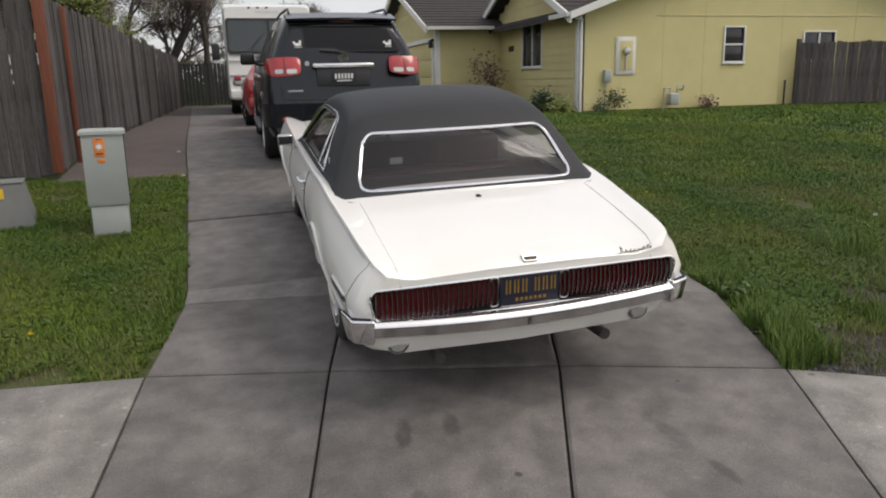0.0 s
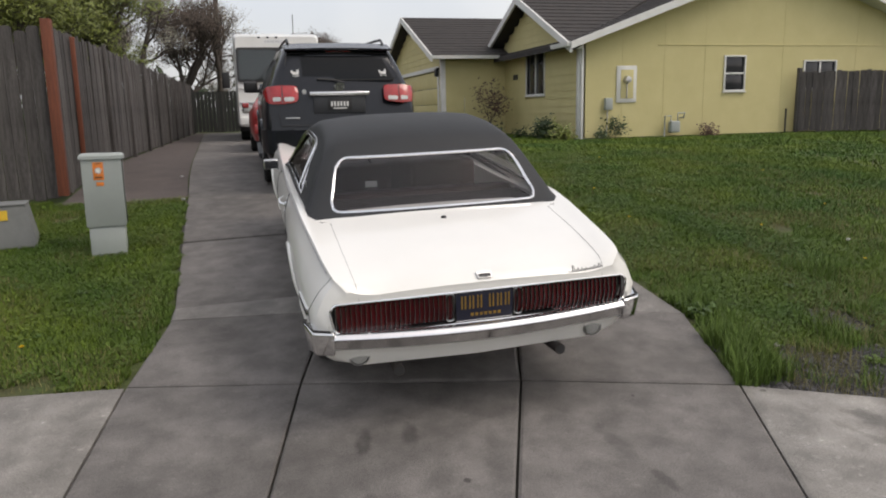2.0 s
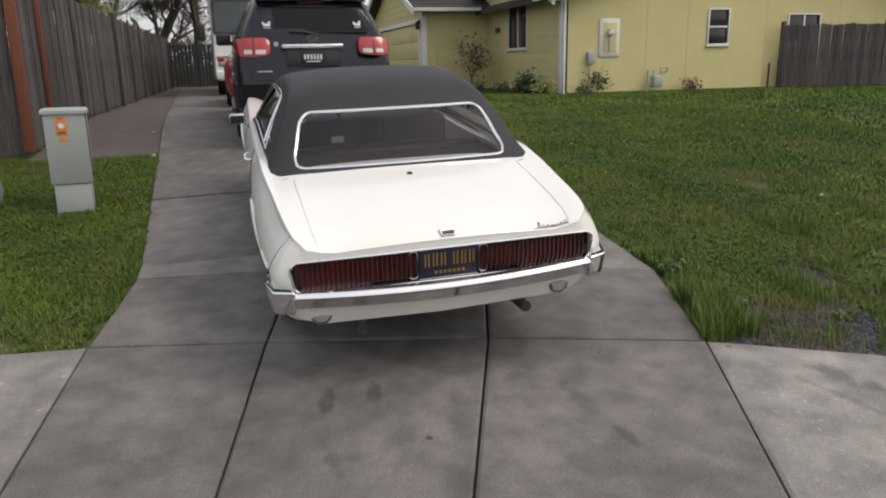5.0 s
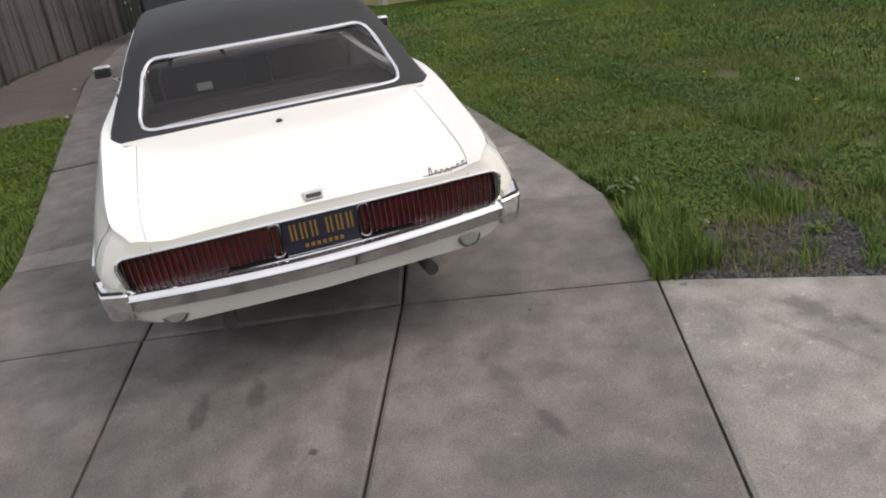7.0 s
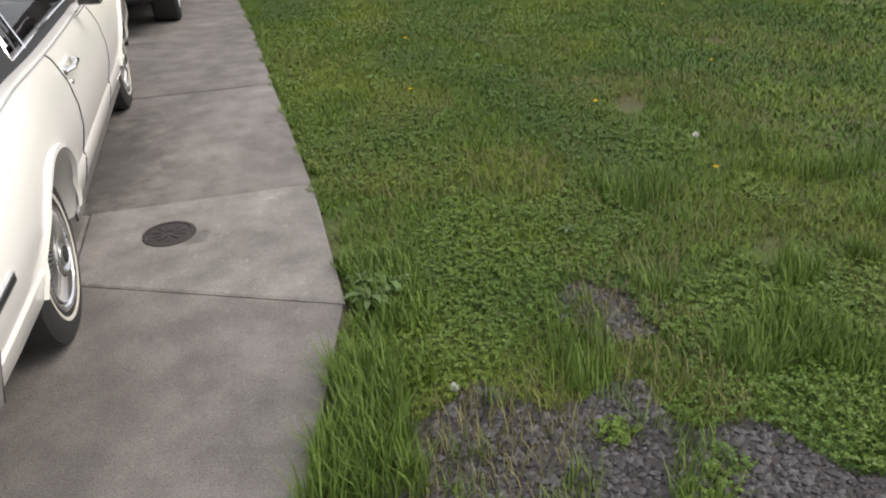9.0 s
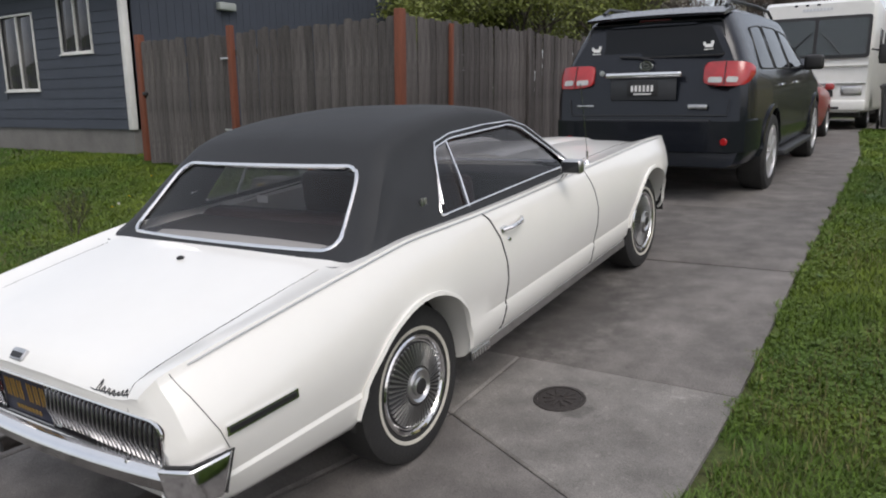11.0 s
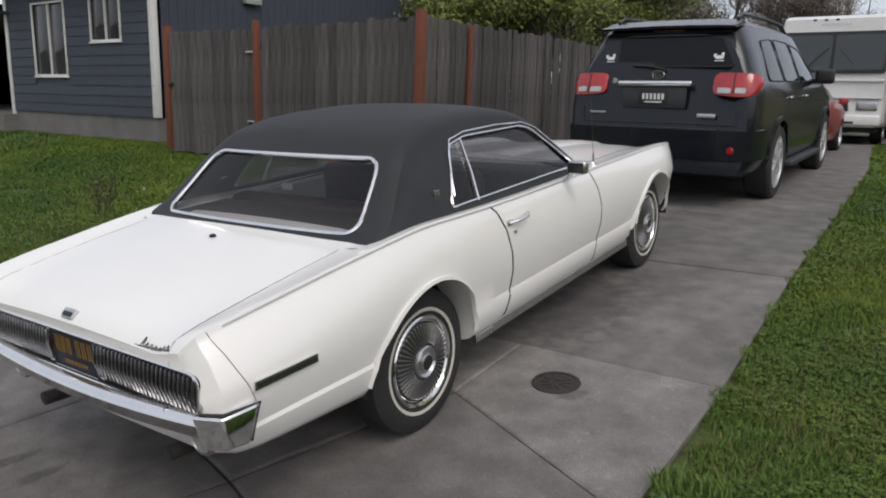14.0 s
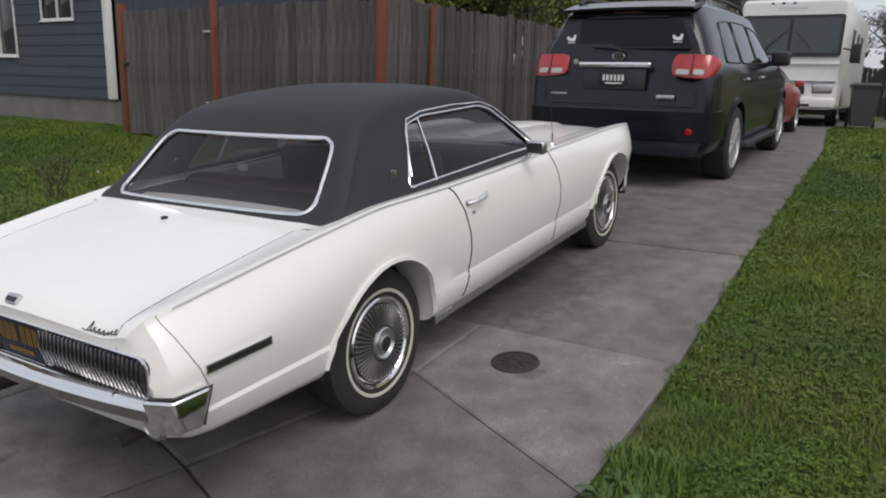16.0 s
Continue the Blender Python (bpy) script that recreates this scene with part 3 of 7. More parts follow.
for y in AXLES:
    for s in (-1, 1):
        pts = []
        for k in range(29):
            a = math.pi * (0.02 + 0.93 * k / 28)
            yy, zz = y + 0.388 * math.cos(a) * (1.0 if math.cos(a) > 0 else 1.06), 0.33 + 0.403 * math.sin(a)
            pts.append((s * (coupe_side(yy, zz) + 0.004), yy, zz))
        part("arch_lip", sweep(pts, [(-0.010, -0.008), (0.010, -0.008), (0.007, 0.008), (-0.007, 0.008)]), WHITE_PAINT, body)
        arc = [math.pi * k / 20 for k in range(21)]
        rim_at = lambda r, x: [(x * s, y + r * math.cos(a), 0.33 + r * math.sin(a)) for a in arc]
        well = loft([rim_at(0.02, 0.60), rim_at(0.40, 0.60), rim_at(0.405, 0.83)], cap=False, closed=False)
        part("wheel_well", well, SHADOW_GAP, body, "dark wheel housing")


FIN = []


def coupe_wheel(y, s):
    w = new("wheel")
    w.parent = coupe
    w.matrix_local = Matrix.Translation((TRACK * s, y, R_TYRE)) @ (Matrix.Identity(4) if s > 0 else pose(0, 0, 0, 0, 0, 180))
    r = R_TYRE
    part("tyre", lathe([(0.19, -0.09), (0.27, -0.105), (r - 0.03, -0.098), (r - 0.006, -0.085), (r, -0.06), (r, 0.06), (r - 0.006, 0.085), (r - 0.03, 0.098), (0.27, 0.105), (0.215, 0.098), (0.19, 0.085), (0.19, -0.09)], 48), RUBBER, w)
    part("whitewall", lathe([(0.232, 0.1022), (0.2335, 0.1045), (0.247, 0.1062), (0.248, 0.104)], 48), WHITEWALL, w, "thin dirty whitewall ring")
    part("rim", lathe([(0.19, 0.06), (0.205, 0.095), (0.213, 0.100), (0.206, 0.106), (0.196, 0.102), (0.190, 0.092), (0.184, 0.090)], 48), CHROME, w)
    cap = lathe([(0.188, 0.084), (0.178, 0.096), (0.08, 0.112), (0.066, 0.110)], 48)
    part("hubcap", cap, HUB_GREY, w, "finned steel hubcap")
    if not FIN:
        f = loft([[(0.095, -0.0052, 0.177), (0.095, 0.0052, 0.177), (0.104, 0.0032, 0.175), (0.104, -0.0032, 0.175)], [(0.110, -0.0024, 0.084), (0.110, 0.0024, 0.084), (0.117, 0.0012, 0.084), (0.117, -0.0012, 0.084)]])
        FIN.append(as_mesh("fin", f, DULL_CHROME, 0))
    for k in range(48):
        part("fin", FIN[0], CHROME, w).rotation_euler.x = radians(7.5 * k)
    hub = lathe([(0.078, 0.108), (0.075, 0.120), (0.068, 0.124), (0.061, 0.118), (0.056, 0.112), (0.044, 0.112), (0.041, 0.124), (0.034, 0.128), (0.0, 0.130)], 32)
    part("hub_centre", hub, DULL_CHROME, w)
    part("hub_emblem", lathe([(0.034, 0.1285), (0.030, 0.132), (0.0, 0.132)], 24), BLACK, w)


for y in AXLES:
    for s in (-1, 1):
        coupe_wheel(y, s)

# roof and glasshouse
roof_z = curve([(0.83, 0.925), (0.88, 0.955), (0.94, 0.99), (1.26, 1.272), (1.36, 1.340), (1.5, 1.376), (1.75, 1.402), (2.0, 1.404), (2.25, 1.38), (2.42, 1.34), (2.50, 1.295), (2.86, 0.985), (2.92, 0.94)])
BELT = 0.93


def cabin_half(y, inset=0.0):
    zr = roof_z(y) - inset
    zb = BELT - (0.05 if inset else 0)
    base = (0.80 if y > 1.2 else 0.80 - 0.012 * (1.2 - y) / 0.4) - inset - (0.07 * ((0.95 - y) / 0.12) ** 2 if y < 0.95 else 0.0)
    out = [(0.0, zr)]
    lean = 0.52
    top_x = max(base - (zr - zb) * lean + 0.02, 0.3)
    rnd = min(0.075, (zr - zb) * 0.6)
    out += [(top_x * 0.35, zr - 0.002), (top_x * 0.65, zr - 0.010), (top_x * 0.84, zr - 0.022)]
    for k in range(1, 5):
        t = k / 4
        x0, z0, x1, z1 = top_x * 0.84, zr - 0.022, top_x + (rnd * lean * 0.55) + 0.012, zr - 0.022 - rnd
        out.append((x0 + (x1 - x0) * math.sin(t * math.pi / 2), z0 + (z1 - z0) * (1 - math.cos(t * math.pi / 2))))
    xs, zs = out[-1]
    for k in range(1, 5):
        t = k / 4
        out.append((xs + (base - xs) * t + 0.012 * math.sin(math.pi * t), zs + (zb - zs) * t))
    out.append((0.0, zb))
    return out


def cabin_x(y, z):
    h = cabin_half(y)[3:-1]
    return float(np.interp(z, [p[1] for p in h][::-1], [p[0] for p in h][::-1]))


cab_stations = [0.83, 0.845, 0.86, 0.88, 0.91, 0.94] + [0.94 + 0.055 * k for k in range(1, 7)] + [1.30, 1.33, 1.36, 1.42, 1.5, 1.6, 1.75, 1.9, 2.05, 2.2, 2.32, 2.42, 2.46, 2.5, 2.6, 2.7, 2.8, 2.86, 2.92]
outer = loft([full(cabin_half(y), y) for y in cab_stations])
inner = loft([full(cabin_half(y, 0.035), y) for y in [0.93 + 0.05 * k for k in range(39)]])
def dense(poly, step=0.035):
    out = []
    for a, b in zip(poly, poly[1:] + poly[:1]):
        n = max(1, int(math.hypot(b[0] - a[0], b[1] - a[1]) / step))
        out += [(a[0] + (b[0] - a[0]) * k / n, a[1] + (b[1] - a[1]) * k / n) for k in range(n)]
    return out


SIDE = rounded([(1.46, 0.975), (1.64, 1.238), (1.80, 1.262), (2.36, 1.250), (2.46, 1.222), (2.78, 0.97)], 0.035, 4)
REAR = rounded([(-0.655, 0.962), (-0.560, 1.225), (0.560, 1.225), (0.655, 0.962)], 0.075, 6)
FRONT = rounded([(-0.70, 0.965), (-0.575, 1.240), (0.575, 1.240), (0.70, 0.965)], 0.05, 4)
cabin = cut(outer, inner, prism(SIDE, "x", -1.2, -0.3), prism(SIDE, "x", 0.3, 1.2), prism(REAR, "y", 0.5, 1.45), prism(FRONT, "y", 2.44, 3.2))
roof = part("roof", cabin, VINYL, coupe, "black grained vinyl roof", 40)


def rear_y(x, z):
    """Where the sloping back of the glasshouse stands."""
    ys = [0.82 + 0.01 * k for k in range(60)]
    zs = [float(np.interp(abs(x), [p[0] for p in cabin_half(y)[:5]], [p[1] for p in cabin_half(y)[:5]])) for y in ys]
    return float(np.interp(z, zs, ys))


def front_y(x, z):
    ys = [2.95 - 0.01 * k for k in range(60)]
    zs = [float(np.interp(abs(x), [p[0] for p in cabin_half(y)[:5]], [p[1] for p in cabin_half(y)[:5]])) for y in ys]
    return float(np.interp(z, zs, ys))


def pane(outline, place, name, mat, parent, n=8):
    """A curved pane: the outline's fan of rings set on a surface."""
    cx, cz = sum(p[0] for p in outline) / len(outline), sum(p[1] for p in outline) / len(outline)
    bm = bmesh.new()
    rings_ = []
    for k in range(n, 0, -1):
        rings_.append([bm.verts.new(place(cx + (u - cx) * k / n, cz + (v - cz) * k / n)) for u, v in outline])
    mid = bm.verts.new(place(cx, cz))
    for a, b in zip(rings_, rings_[1:]):
        for i in range(len(a)):
            j = (i + 1) % len(a)
            bm.faces.new((a[i], a[j], b[j], b[i]))
    for i in range(len(outline)):
        bm.faces.new((rings_[-1][i], rings_[-1][(i + 1) % len(outline)], mid))
    ob = part(name, bm, mat, parent, sharp=60)
    ob.visible_shadow = False
    return ob


grow = lambda poly, d: [(u + d * (1 if u > sum(p[0] for p in poly) / len(poly) else -1), v + d * (1 if v > sum(p[1] for p in poly) / len(poly) else -1)) for u, v in poly]
REAR, FRONT = dense(REAR), dense(FRONT)
rear_glass = pane(grow(REAR, 0.006), lambda u, v: (u, rear_y(u, v) + 0.014, v), "rear_window", GLASS, coupe)
pane(grow(FRONT, 0.006), lambda u, v: (u, front_y(u, v) - 0.014, v), "windscreen", GLASS, coupe)
SIDE = dense(SIDE)
for s in (-1, 1):
    pane(grow(SIDE, 0.004), lambda u, v: (s * (cabin_x(u, v) - 0.016), u, v), "side_window", SIDE_GLASS, coupe)
    rim = [(s * (cabin_x(u, v) + 0.002), u, v) for u, v in SIDE]
    part("window_trim", tube(rim, 0.006, 6, True), CHROME, coupe, "chrome side-window surround")
    part("quarter_window_bar", tube([(s * (cabin_x(1.69, 0.965) + 0.0), 1.69, 0.965), (s * (cabin_x(1.72, 1.1) - 0.002), 1.725, 1.10), (s * (cabin_x(1.745, 1.25) - 0.004), 1.76, 1.255)], 0.007, 6), CHROME, coupe)
    rail = [(s * (cabin_x(u, v) + 0.010), u, v) for u, v in [(1.50, 1.02), (1.60, 1.20), (1.66, 1.262), (1.80, 1.284), (2.1, 1.283), (2.38, 1.268), (2.50, 1.225), (2.84, 0.965)]]
    part("drip_rail", tube(rail, 0.004, 6), CHROME, coupe)
    # grey tube drawn in for the dark shading of the body crease
    part("belt_trim", tube([(s * (crest_x(y) + 0.007), y, crest(y) - 0.011) for y in [0.13 + 0.045 * k for k in range(96)]], 0.0030, 6), DULL_CHROME, coupe, "thin grey line drawn for the shaded crease under the crest")
for k in range(1):
    part("rear_window_trim", tube([(u, rear_y(u, v) + 0.001, v) for u, v in grow(REAR, 0.004)], 0.0105, 8, True), CHROME, coupe, "bright rear-window surround")
    part("windscreen_trim", tube([(u, front_y(u, v) - 0.001, v) for u, v in FRONT], 0.010, 6, True), CHROME, coupe)
# roof badge on each rear pillar
for s in (-1, 1):
    part("pillar_badge", join(box(-0.003, 0.003, 1.36, 1.382, 1.052, 1.058), join(box(-0.003, 0.003, 1.365, 1.378, 1.037, 1.072, 0.001), box(-0.003, 0.003, 1.385, 1.405, 1.042, 1.070, 0.001))), DULL_CHROME, coupe).location.x = s * (cabin_x(1.38, 1.052) + 0.006)

# cabin inside
part("cabin_lining", box(-0.695, 0.695, 1.025, 2.855, 0.365, 0.385), CABIN, coupe)
part("parcel_shelf", box(-0.66, 0.66, 0.93, 1.32, 0.915, 0.945, 0.01), CABIN, coupe)
part("rear_seat", join(box(-0.64, 0.64, 1.30, 1.46, 0.45, 0.975, 0.05, seg=3), box(-0.64, 0.64, 1.40, 1.85, 0.40, 0.62, 0.05, seg=3)), SEAT, coupe)
for s in (-1, 1):
    part("front_seat", join(box(s * 0.33 - 0.25, s * 0.33 + 0.25, 1.98, 2.10, 0.5, 1.04, 0.05, seg=3), box(s * 0.33 - 0.25, s * 0.33 + 0.25, 2.02, 2.5, 0.42, 0.62, 0.05, seg=3)), SEAT, coupe)
part("dashboard", box(-0.70, 0.70, 2.58, 2.88, 0.62, 0.945, 0.05, seg=3), CABIN, coupe)
wheel_bm = lathe([(0.19 + 0.012 * math.cos(a), 0.012 * math.sin(a)) for a in [math.pi / 4 * k for k in range(9)]], 32, "y")
join(wheel_bm, box(-0.19, 0.19, -0.008, 0.008, -0.012, 0.012, 0.003))
bmesh.ops.transform(wheel_bm, matrix=pose(-0.34, 2.42, 0.93, -25), verts=wheel_bm.verts)
part("steering_wheel", wheel_bm, BLACK, coupe)
part("paper_card", box(-0.36, -0.28, 1.462, 1.468, 0.985, 1.025, 0.002), STICKER, coupe, "small pale card on the seat back")
part("rear_view_mirror", box(-0.10, 0.10, 2.44, 2.46, 1.16, 1.20, 0.008), BLACK, coupe)

# tail: lamps behind upright bars, plate, bumper
part("tail_panel", prism(rounded([(-0.768, 0.566), (0.768, 0.566), (0.782, 0.729), (-0.782, 0.729)], 0.025, 3), "y", 0.052, 0.084), BLACK, coupe)
part("tail_floor", join(box(-0.70, 0.70, 0.002, 0.052, 0.563, 0.570), box(-0.755, 0.755, 0.002, 0.052, 0.724, 0.7305)), BLACK, coupe)
part("tail_surround", tube([(u, 0.001, v) for u, v in tail_outline], 0.0055, 6, True), CHROME, coupe)
for s in (-1, 1):
    lens = rounded([(s * 0.165, 0.574), (s * 0.735, 0.574), (s * 0.752, 0.65), (s * 0.750, 0.722), (s * 0.165, 0.722)], 0.02, 3)
    lamp = part("tail_lamp", prism(lens, "y", 0.034, 0.054), RED_LENS, coupe, "dark red tail lamp behind bright upright bars")
    for k in range(25):
        x = s * (0.172 + 0.0243 * k)
        z0, z1 = 0.574, 0.724
        bar = sweep([(x, 0.036, z0), (x, 0.010, z0 + 0.014), (x, -0.006, 0.5 * (z0 + z1)), (x, 0.004, z1 - 0.014), (x, 0.036, z1)], [(-0.0036, -0.010), (0.0036, -0.010), (0.0022, 0.003), (0.0008, 0.006), (-0.0008, 0.006), (-0.0022, 0.003)], up=(0, -1, 0))
        part("lamp_bar", bar, BAR_METAL, lamp)
    loop = rounded([(s * 0.160, 0.578), (s * 0.200, 0.574), (s * 0.200, 0.722), (s * 0.160, 0.718)], 0.018, 4)
    part("lamp_end_loop", tube([(u, 0.012, v) for u, v in loop], 0.004, 6, True), DULL_CHROME, lamp)
plate_ = part("number_plate", box(-0.152, 0.152, 0.010, 0.014, 0.572, 0.722, 0.002), PLATE_BLUE, coupe, "blue and gold number plate with raised rim")
bars(plate_, PLATE_GOLD, [(-0.125 + 0.042 * k + (0.022 if k > 2 else 0) + o, -0.125 + 0.042 * k + 0.008 + (0.022 if k > 2 else 0) + o, 0.632, 0.702) for k in range(6) for o in (0, 0.018)] + [(-0.075 + 0.024 * k, -0.06 + 0.024 * k, 0.592, 0.608) for k in range(7)], (1, 0, 0), (0, 0, 1), (0, 0.0095, 0))
part("plate_frame", tube([(-0.153, 0.008, 0.570), (0.153, 0.008, 0.570), (0.153, 0.008, 0.724), (-0.153, 0.008, 0.724)], 0.0025, 6, True), DULL_CHROME, plate_)
on_lid = lambda x, h, off=0.002: (x, 0.006 + 0.8 * h - 0.62 * off, coupe_top(x, 0.006 + 0.8 * h) + 0.78 * off)
flap = rounded([(-0.038, 0.004), (0.038, 0.004), (0.044, 0.044), (-0.044, 0.044)], 0.010, 3)
lock = part("boot_lock", loft([[on_lid(u, v, -0.004) for u, v in flap], [on_lid(u, v, 0.008) for u, v in flap], [on_lid(u * 0.9, 0.024 + (v - 0.024) * 0.9, 0.011) for u, v in flap]]), DULL_CHROME, coupe, "chrome boot-lock flap")
inset = rounded([(-0.030, 0.010), (0.030, 0.010), (0.033, 0.028), (-0.033, 0.028)], 0.004, 2)
part("lock_inset", loft([[on_lid(u, v, 0.009) for u, v in inset], [on_lid(u, v, 0.0125) for u, v in inset]]), BLACK, lock)
script = bmesh.new()
for k in range(7):
    x = 0.478 + 0.024 * k
    hgt = 0.034 if k == 0 else 0.018
    join(script, tube([on_lid(x, 0.0), on_lid(x + 0.008, hgt), on_lid(x + 0.013, hgt * 0.8), on_lid(x + 0.014, 0.003), on_lid(x + 0.022, 0.004)], 0.0020, 5))
join(script, tube([on_lid(0.450, 0.002), on_lid(0.47, 0.0), on_lid(0.645, 0.001)], 0.0016, 5))
part("boot_emblem", script, SUV_TRIM, coupe, "slanted dark emblem strokes")
part("boot_grommet", lathe([(0.016, 0.0), (0.015, 0.008), (0.009, 0.012), (0.0, 0.012)], 16, "z"), BLACK, coupe).location = (-0.02, 0.72, coupe_top(0, 0.72))

blade = []
for k in range(33):
    x = -0.785 + 1.57 * k / 32
    a = abs(x) / 0.785
    yb, zt = -0.052 + 0.026 * a ** 2.2, 0.556 + 0.030 * a ** 1.8
    blade.append([(x, yb + 0.075, zt + 0.006), (x, yb + 0.030, zt + 0.004), (x, yb + 0.006, zt - 0.010), (x, yb, zt - 0.022), (x, yb + 0.008, zt - 0.032), (x, yb + 0.020, zt - 0.040), (x, yb + 0.026, zt - 0.080), (x, yb + 0.040, zt - 0.092), (x, yb + 0.075, zt - 0.090)])
bumper = part("rear_bumper", loft(blade), CHROME, coupe, "chrome wrap-around rear bumper", 50)
for s in (-1, 1):
    low = [(0.775, -0.020), (0.860, 0.016), (0.888, 0.096), (0.80, 0.10), (0.755, 0.04)]
    high = [(0.768, -0.034), (0.874, 0.004), (0.910, 0.135), (0.80, 0.145), (0.750, 0.04)]
    end = loft([[(s * x, y, 0.474) for x, y in low], [(s * x, y, 0.598 + 0.012 * (y > 0.05)) for x, y in high]])
    bmesh.ops.bevel(end, geom=end.edges[:], offset=0.012, segments=3, affect="EDGES", profile=0.5)
    part("bumper_end", end, CHROME, bumper, "chrome corner plate of the bumper")
    part("bumper_end_shadow", tube([(s * 0.882, 0.104, 0.48), (s * 0.900, 0.142, 0.608), (s * 0.866, 0.02, 0.606), (s * 0.785, -0.012, 0.602)], 0.005, 6), SHADOW_GAP, coupe)
    part("bumper_bolt", lathe([(0.012, 0.0), (0.010, 0.006), (0.0, 0.009)], 12, "z"), CHROME, coupe).location = (s * 0.60, -0.010, 0.572)
    rl = part("reversing_lamp", lathe([(0.0, -0.030), (0.040, -0.026), (0.044, -0.020), (0.044, 0.02)], 28, "y"), CLEAR_LENS, coupe, "round clear reversing lamp")
    rl.location = (s * 0.642, 0.098, 0.418)
    rb = part("bezel", lathe([(0.044, -0.016), (0.050, -0.028), (0.056, -0.018), (0.056, 0.02)], 28, "y"), DULL_CHROME, rl)
    ex = tube([(s * 0.44, 0.70, 0.30), (s * 0.44, 0.28, 0.30), (s * 0.445, 0.055, 0.318)], 0.030, 14)
    part("exhaust_tip", ex, IRON, coupe, "blackened exhaust tip")
    part("exhaust_bore", lathe([(0.0, 0.0), (0.026, 0.0)], 14, "y"), SHADOW_GAP, coupe).location = (s * 0.445, 0.052, 0.318)
    # side marker, door handle, shut lines, rocker ribs, mirror
    along = [0.142 + 0.0275 * k for k in range(11)]
    mk = part("side_marker", sweep([(s * (coupe_side(y, 0.658) + 0.003), y, 0.658) for y in along], [(-0.007, -0.017), (0.007, -0.015), (0.007, 0.015), (-0.007, 0.017)]), CHROME, coupe, "long bright-edged side marker")
    part("marker_inset", sweep([(s * (coupe_side(y, 0.658) + 0.007), y, 0.658) for y in [0.150 + 0.0259 * k for k in range(11)]], [(-0.005, -0.0085), (0.005, -0.0085), (0.005, 0.0085), (-0.005, 0.0085)]), BLACK, mk)
    hx = coupe_side(1.90, 0.83)
    dh = part("door_handle", tube([(s * (hx + 0.006), 1.815, 0.830), (s * (hx + 0.036), 1.850, 0.838), (s * (hx + 0.038), 1.950, 0.842), (s * (hx + 0.006), 2.005, 0.846)], 0.010, 8), CHROME, coupe, "chrome door handle")
    part("handle_base", box(s * hx - 0.012, s * hx + 0.012, 1.80, 1.85, 0.815, 0.845, 0.006), CHROME, dh)
    part("door_lock", lathe([(0.012, 0.0), (0.010, 0.008), (0.0, 0.009)], 12), CHROME, coupe).matrix_local = Matrix.Translation((s * (coupe_side(1.86, 0.775)), 1.86, 0.775)) @ Matrix.Diagonal((s, 1, 1, 1))
    fine = lambda c: [(float(np.interp(t, range(len(c)), [q[0] for q in c])), float(np.interp(t, range(len(c)), [q[1] for q in c]))) for t in np.linspace(0, len(c) - 1, 8 * len(c))]
    rear_cut = [(1.70, 0.93), (1.735, 0.90), (1.785, 0.80), (1.825, 0.66), (1.845, 0.52), (1.845, 0.40), (1.82, 0.325)]
    part("door_gap", tube([(s * (coupe_side(y, z) + 0.0005), y, z) for y, z in fine(rear_cut)], 0.0042, 6), SHADOW_GAP, coupe)
    front_cut = [(2.86, 0.92), (2.91, 0.82), (2.945, 0.68), (2.95, 0.50), (2.94, 0.325)]
    part("door_gap", tube([(s * (coupe_side(y, z) + 0.0003), y, z) for y, z in fine(front_cut)], 0.0030, 6), SHADOW_GAP, coupe)
    part("fender_gap", tube([(s * (coupe_side(y, z) + 0.0005), y, z) for y, z in fine([(0.075, 0.85), (0.085, 0.80), (0.115, 0.70), (0.15, 0.60)])], 0.0012, 6), SHADOW_GAP, coupe)
    part("rocker_moulding", sweep([(s * (coupe_side(y, 0.285) + 0.004), y, 0.285) for y in [1.56 + 0.2 * k for k in range(11)]], [(-0.006, -0.022), (0.006, -0.022), (0.006, 0.022), (-0.006, 0.022)]), DULL_CHROME, coupe, "dull bright rocker moulding")
    ribs = bmesh.new()
    for k in range(7):
        join(ribs, box(-0.010, 0.010, 1.565 + 0.024 * k, 1.578 + 0.024 * k, 0.262, 0.300, 0.003))
    part("rocker_ribs", ribs, CHROME, coupe).location.x = s * (coupe_side(1.65, 0.285) + 0.008)
    mir = part("door_mirror", box(-0.058, 0.058, -0.03, 0.03, -0.038, 0.038, 0.018, seg=3), DULL_CHROME, coupe, "small rectangular chrome door mirror")
    mir.location = (s * 0.935, 2.50, 1.005)
    part("mirror_glass", box(-0.048, 0.048, -0.0325, -0.029, -0.029, 0.029, 0.001), HOUSE_GLASS, mir)
    part("mirror_stem", tube([(-s * 0.03, 0.0, -0.03), (-s * 0.085, 0.03, -0.085)], 0.010, 8), CHROME, mir)
# boot lid and bonnet gaps
for s in (-1, 1):
    pts = [(s * float(np.interp(y, (0.0, 0.10, 0.4, 0.80), (0.645, 0.655, 0.665, 0.672))), y) for y in [0.004, 0.015, 0.03, 0.05, 0.08, 0.11] + [0.14 + 0.035 * k for k in range(20)]]
    part("boot_gap", tube([(s * 0.64, -0.0005, 0.736)] + [(x, y, coupe_top(x, y) + 0.0002) for x, y in pts], 0.0010, 6), SHADOW_GAP, coupe)
    part("bonnet_gap", tube([(s * x, y, coupe_top(x, y)) for x, y in [(float(np.interp(y, (2.98, 3.5, 4.1, 4.4), (0.66, 0.66, 0.64, 0.60))), y) for y in [2.98 + 0.05 * k for k in range(29)]]], 0.002, 6), SHADOW_GAP, coupe)
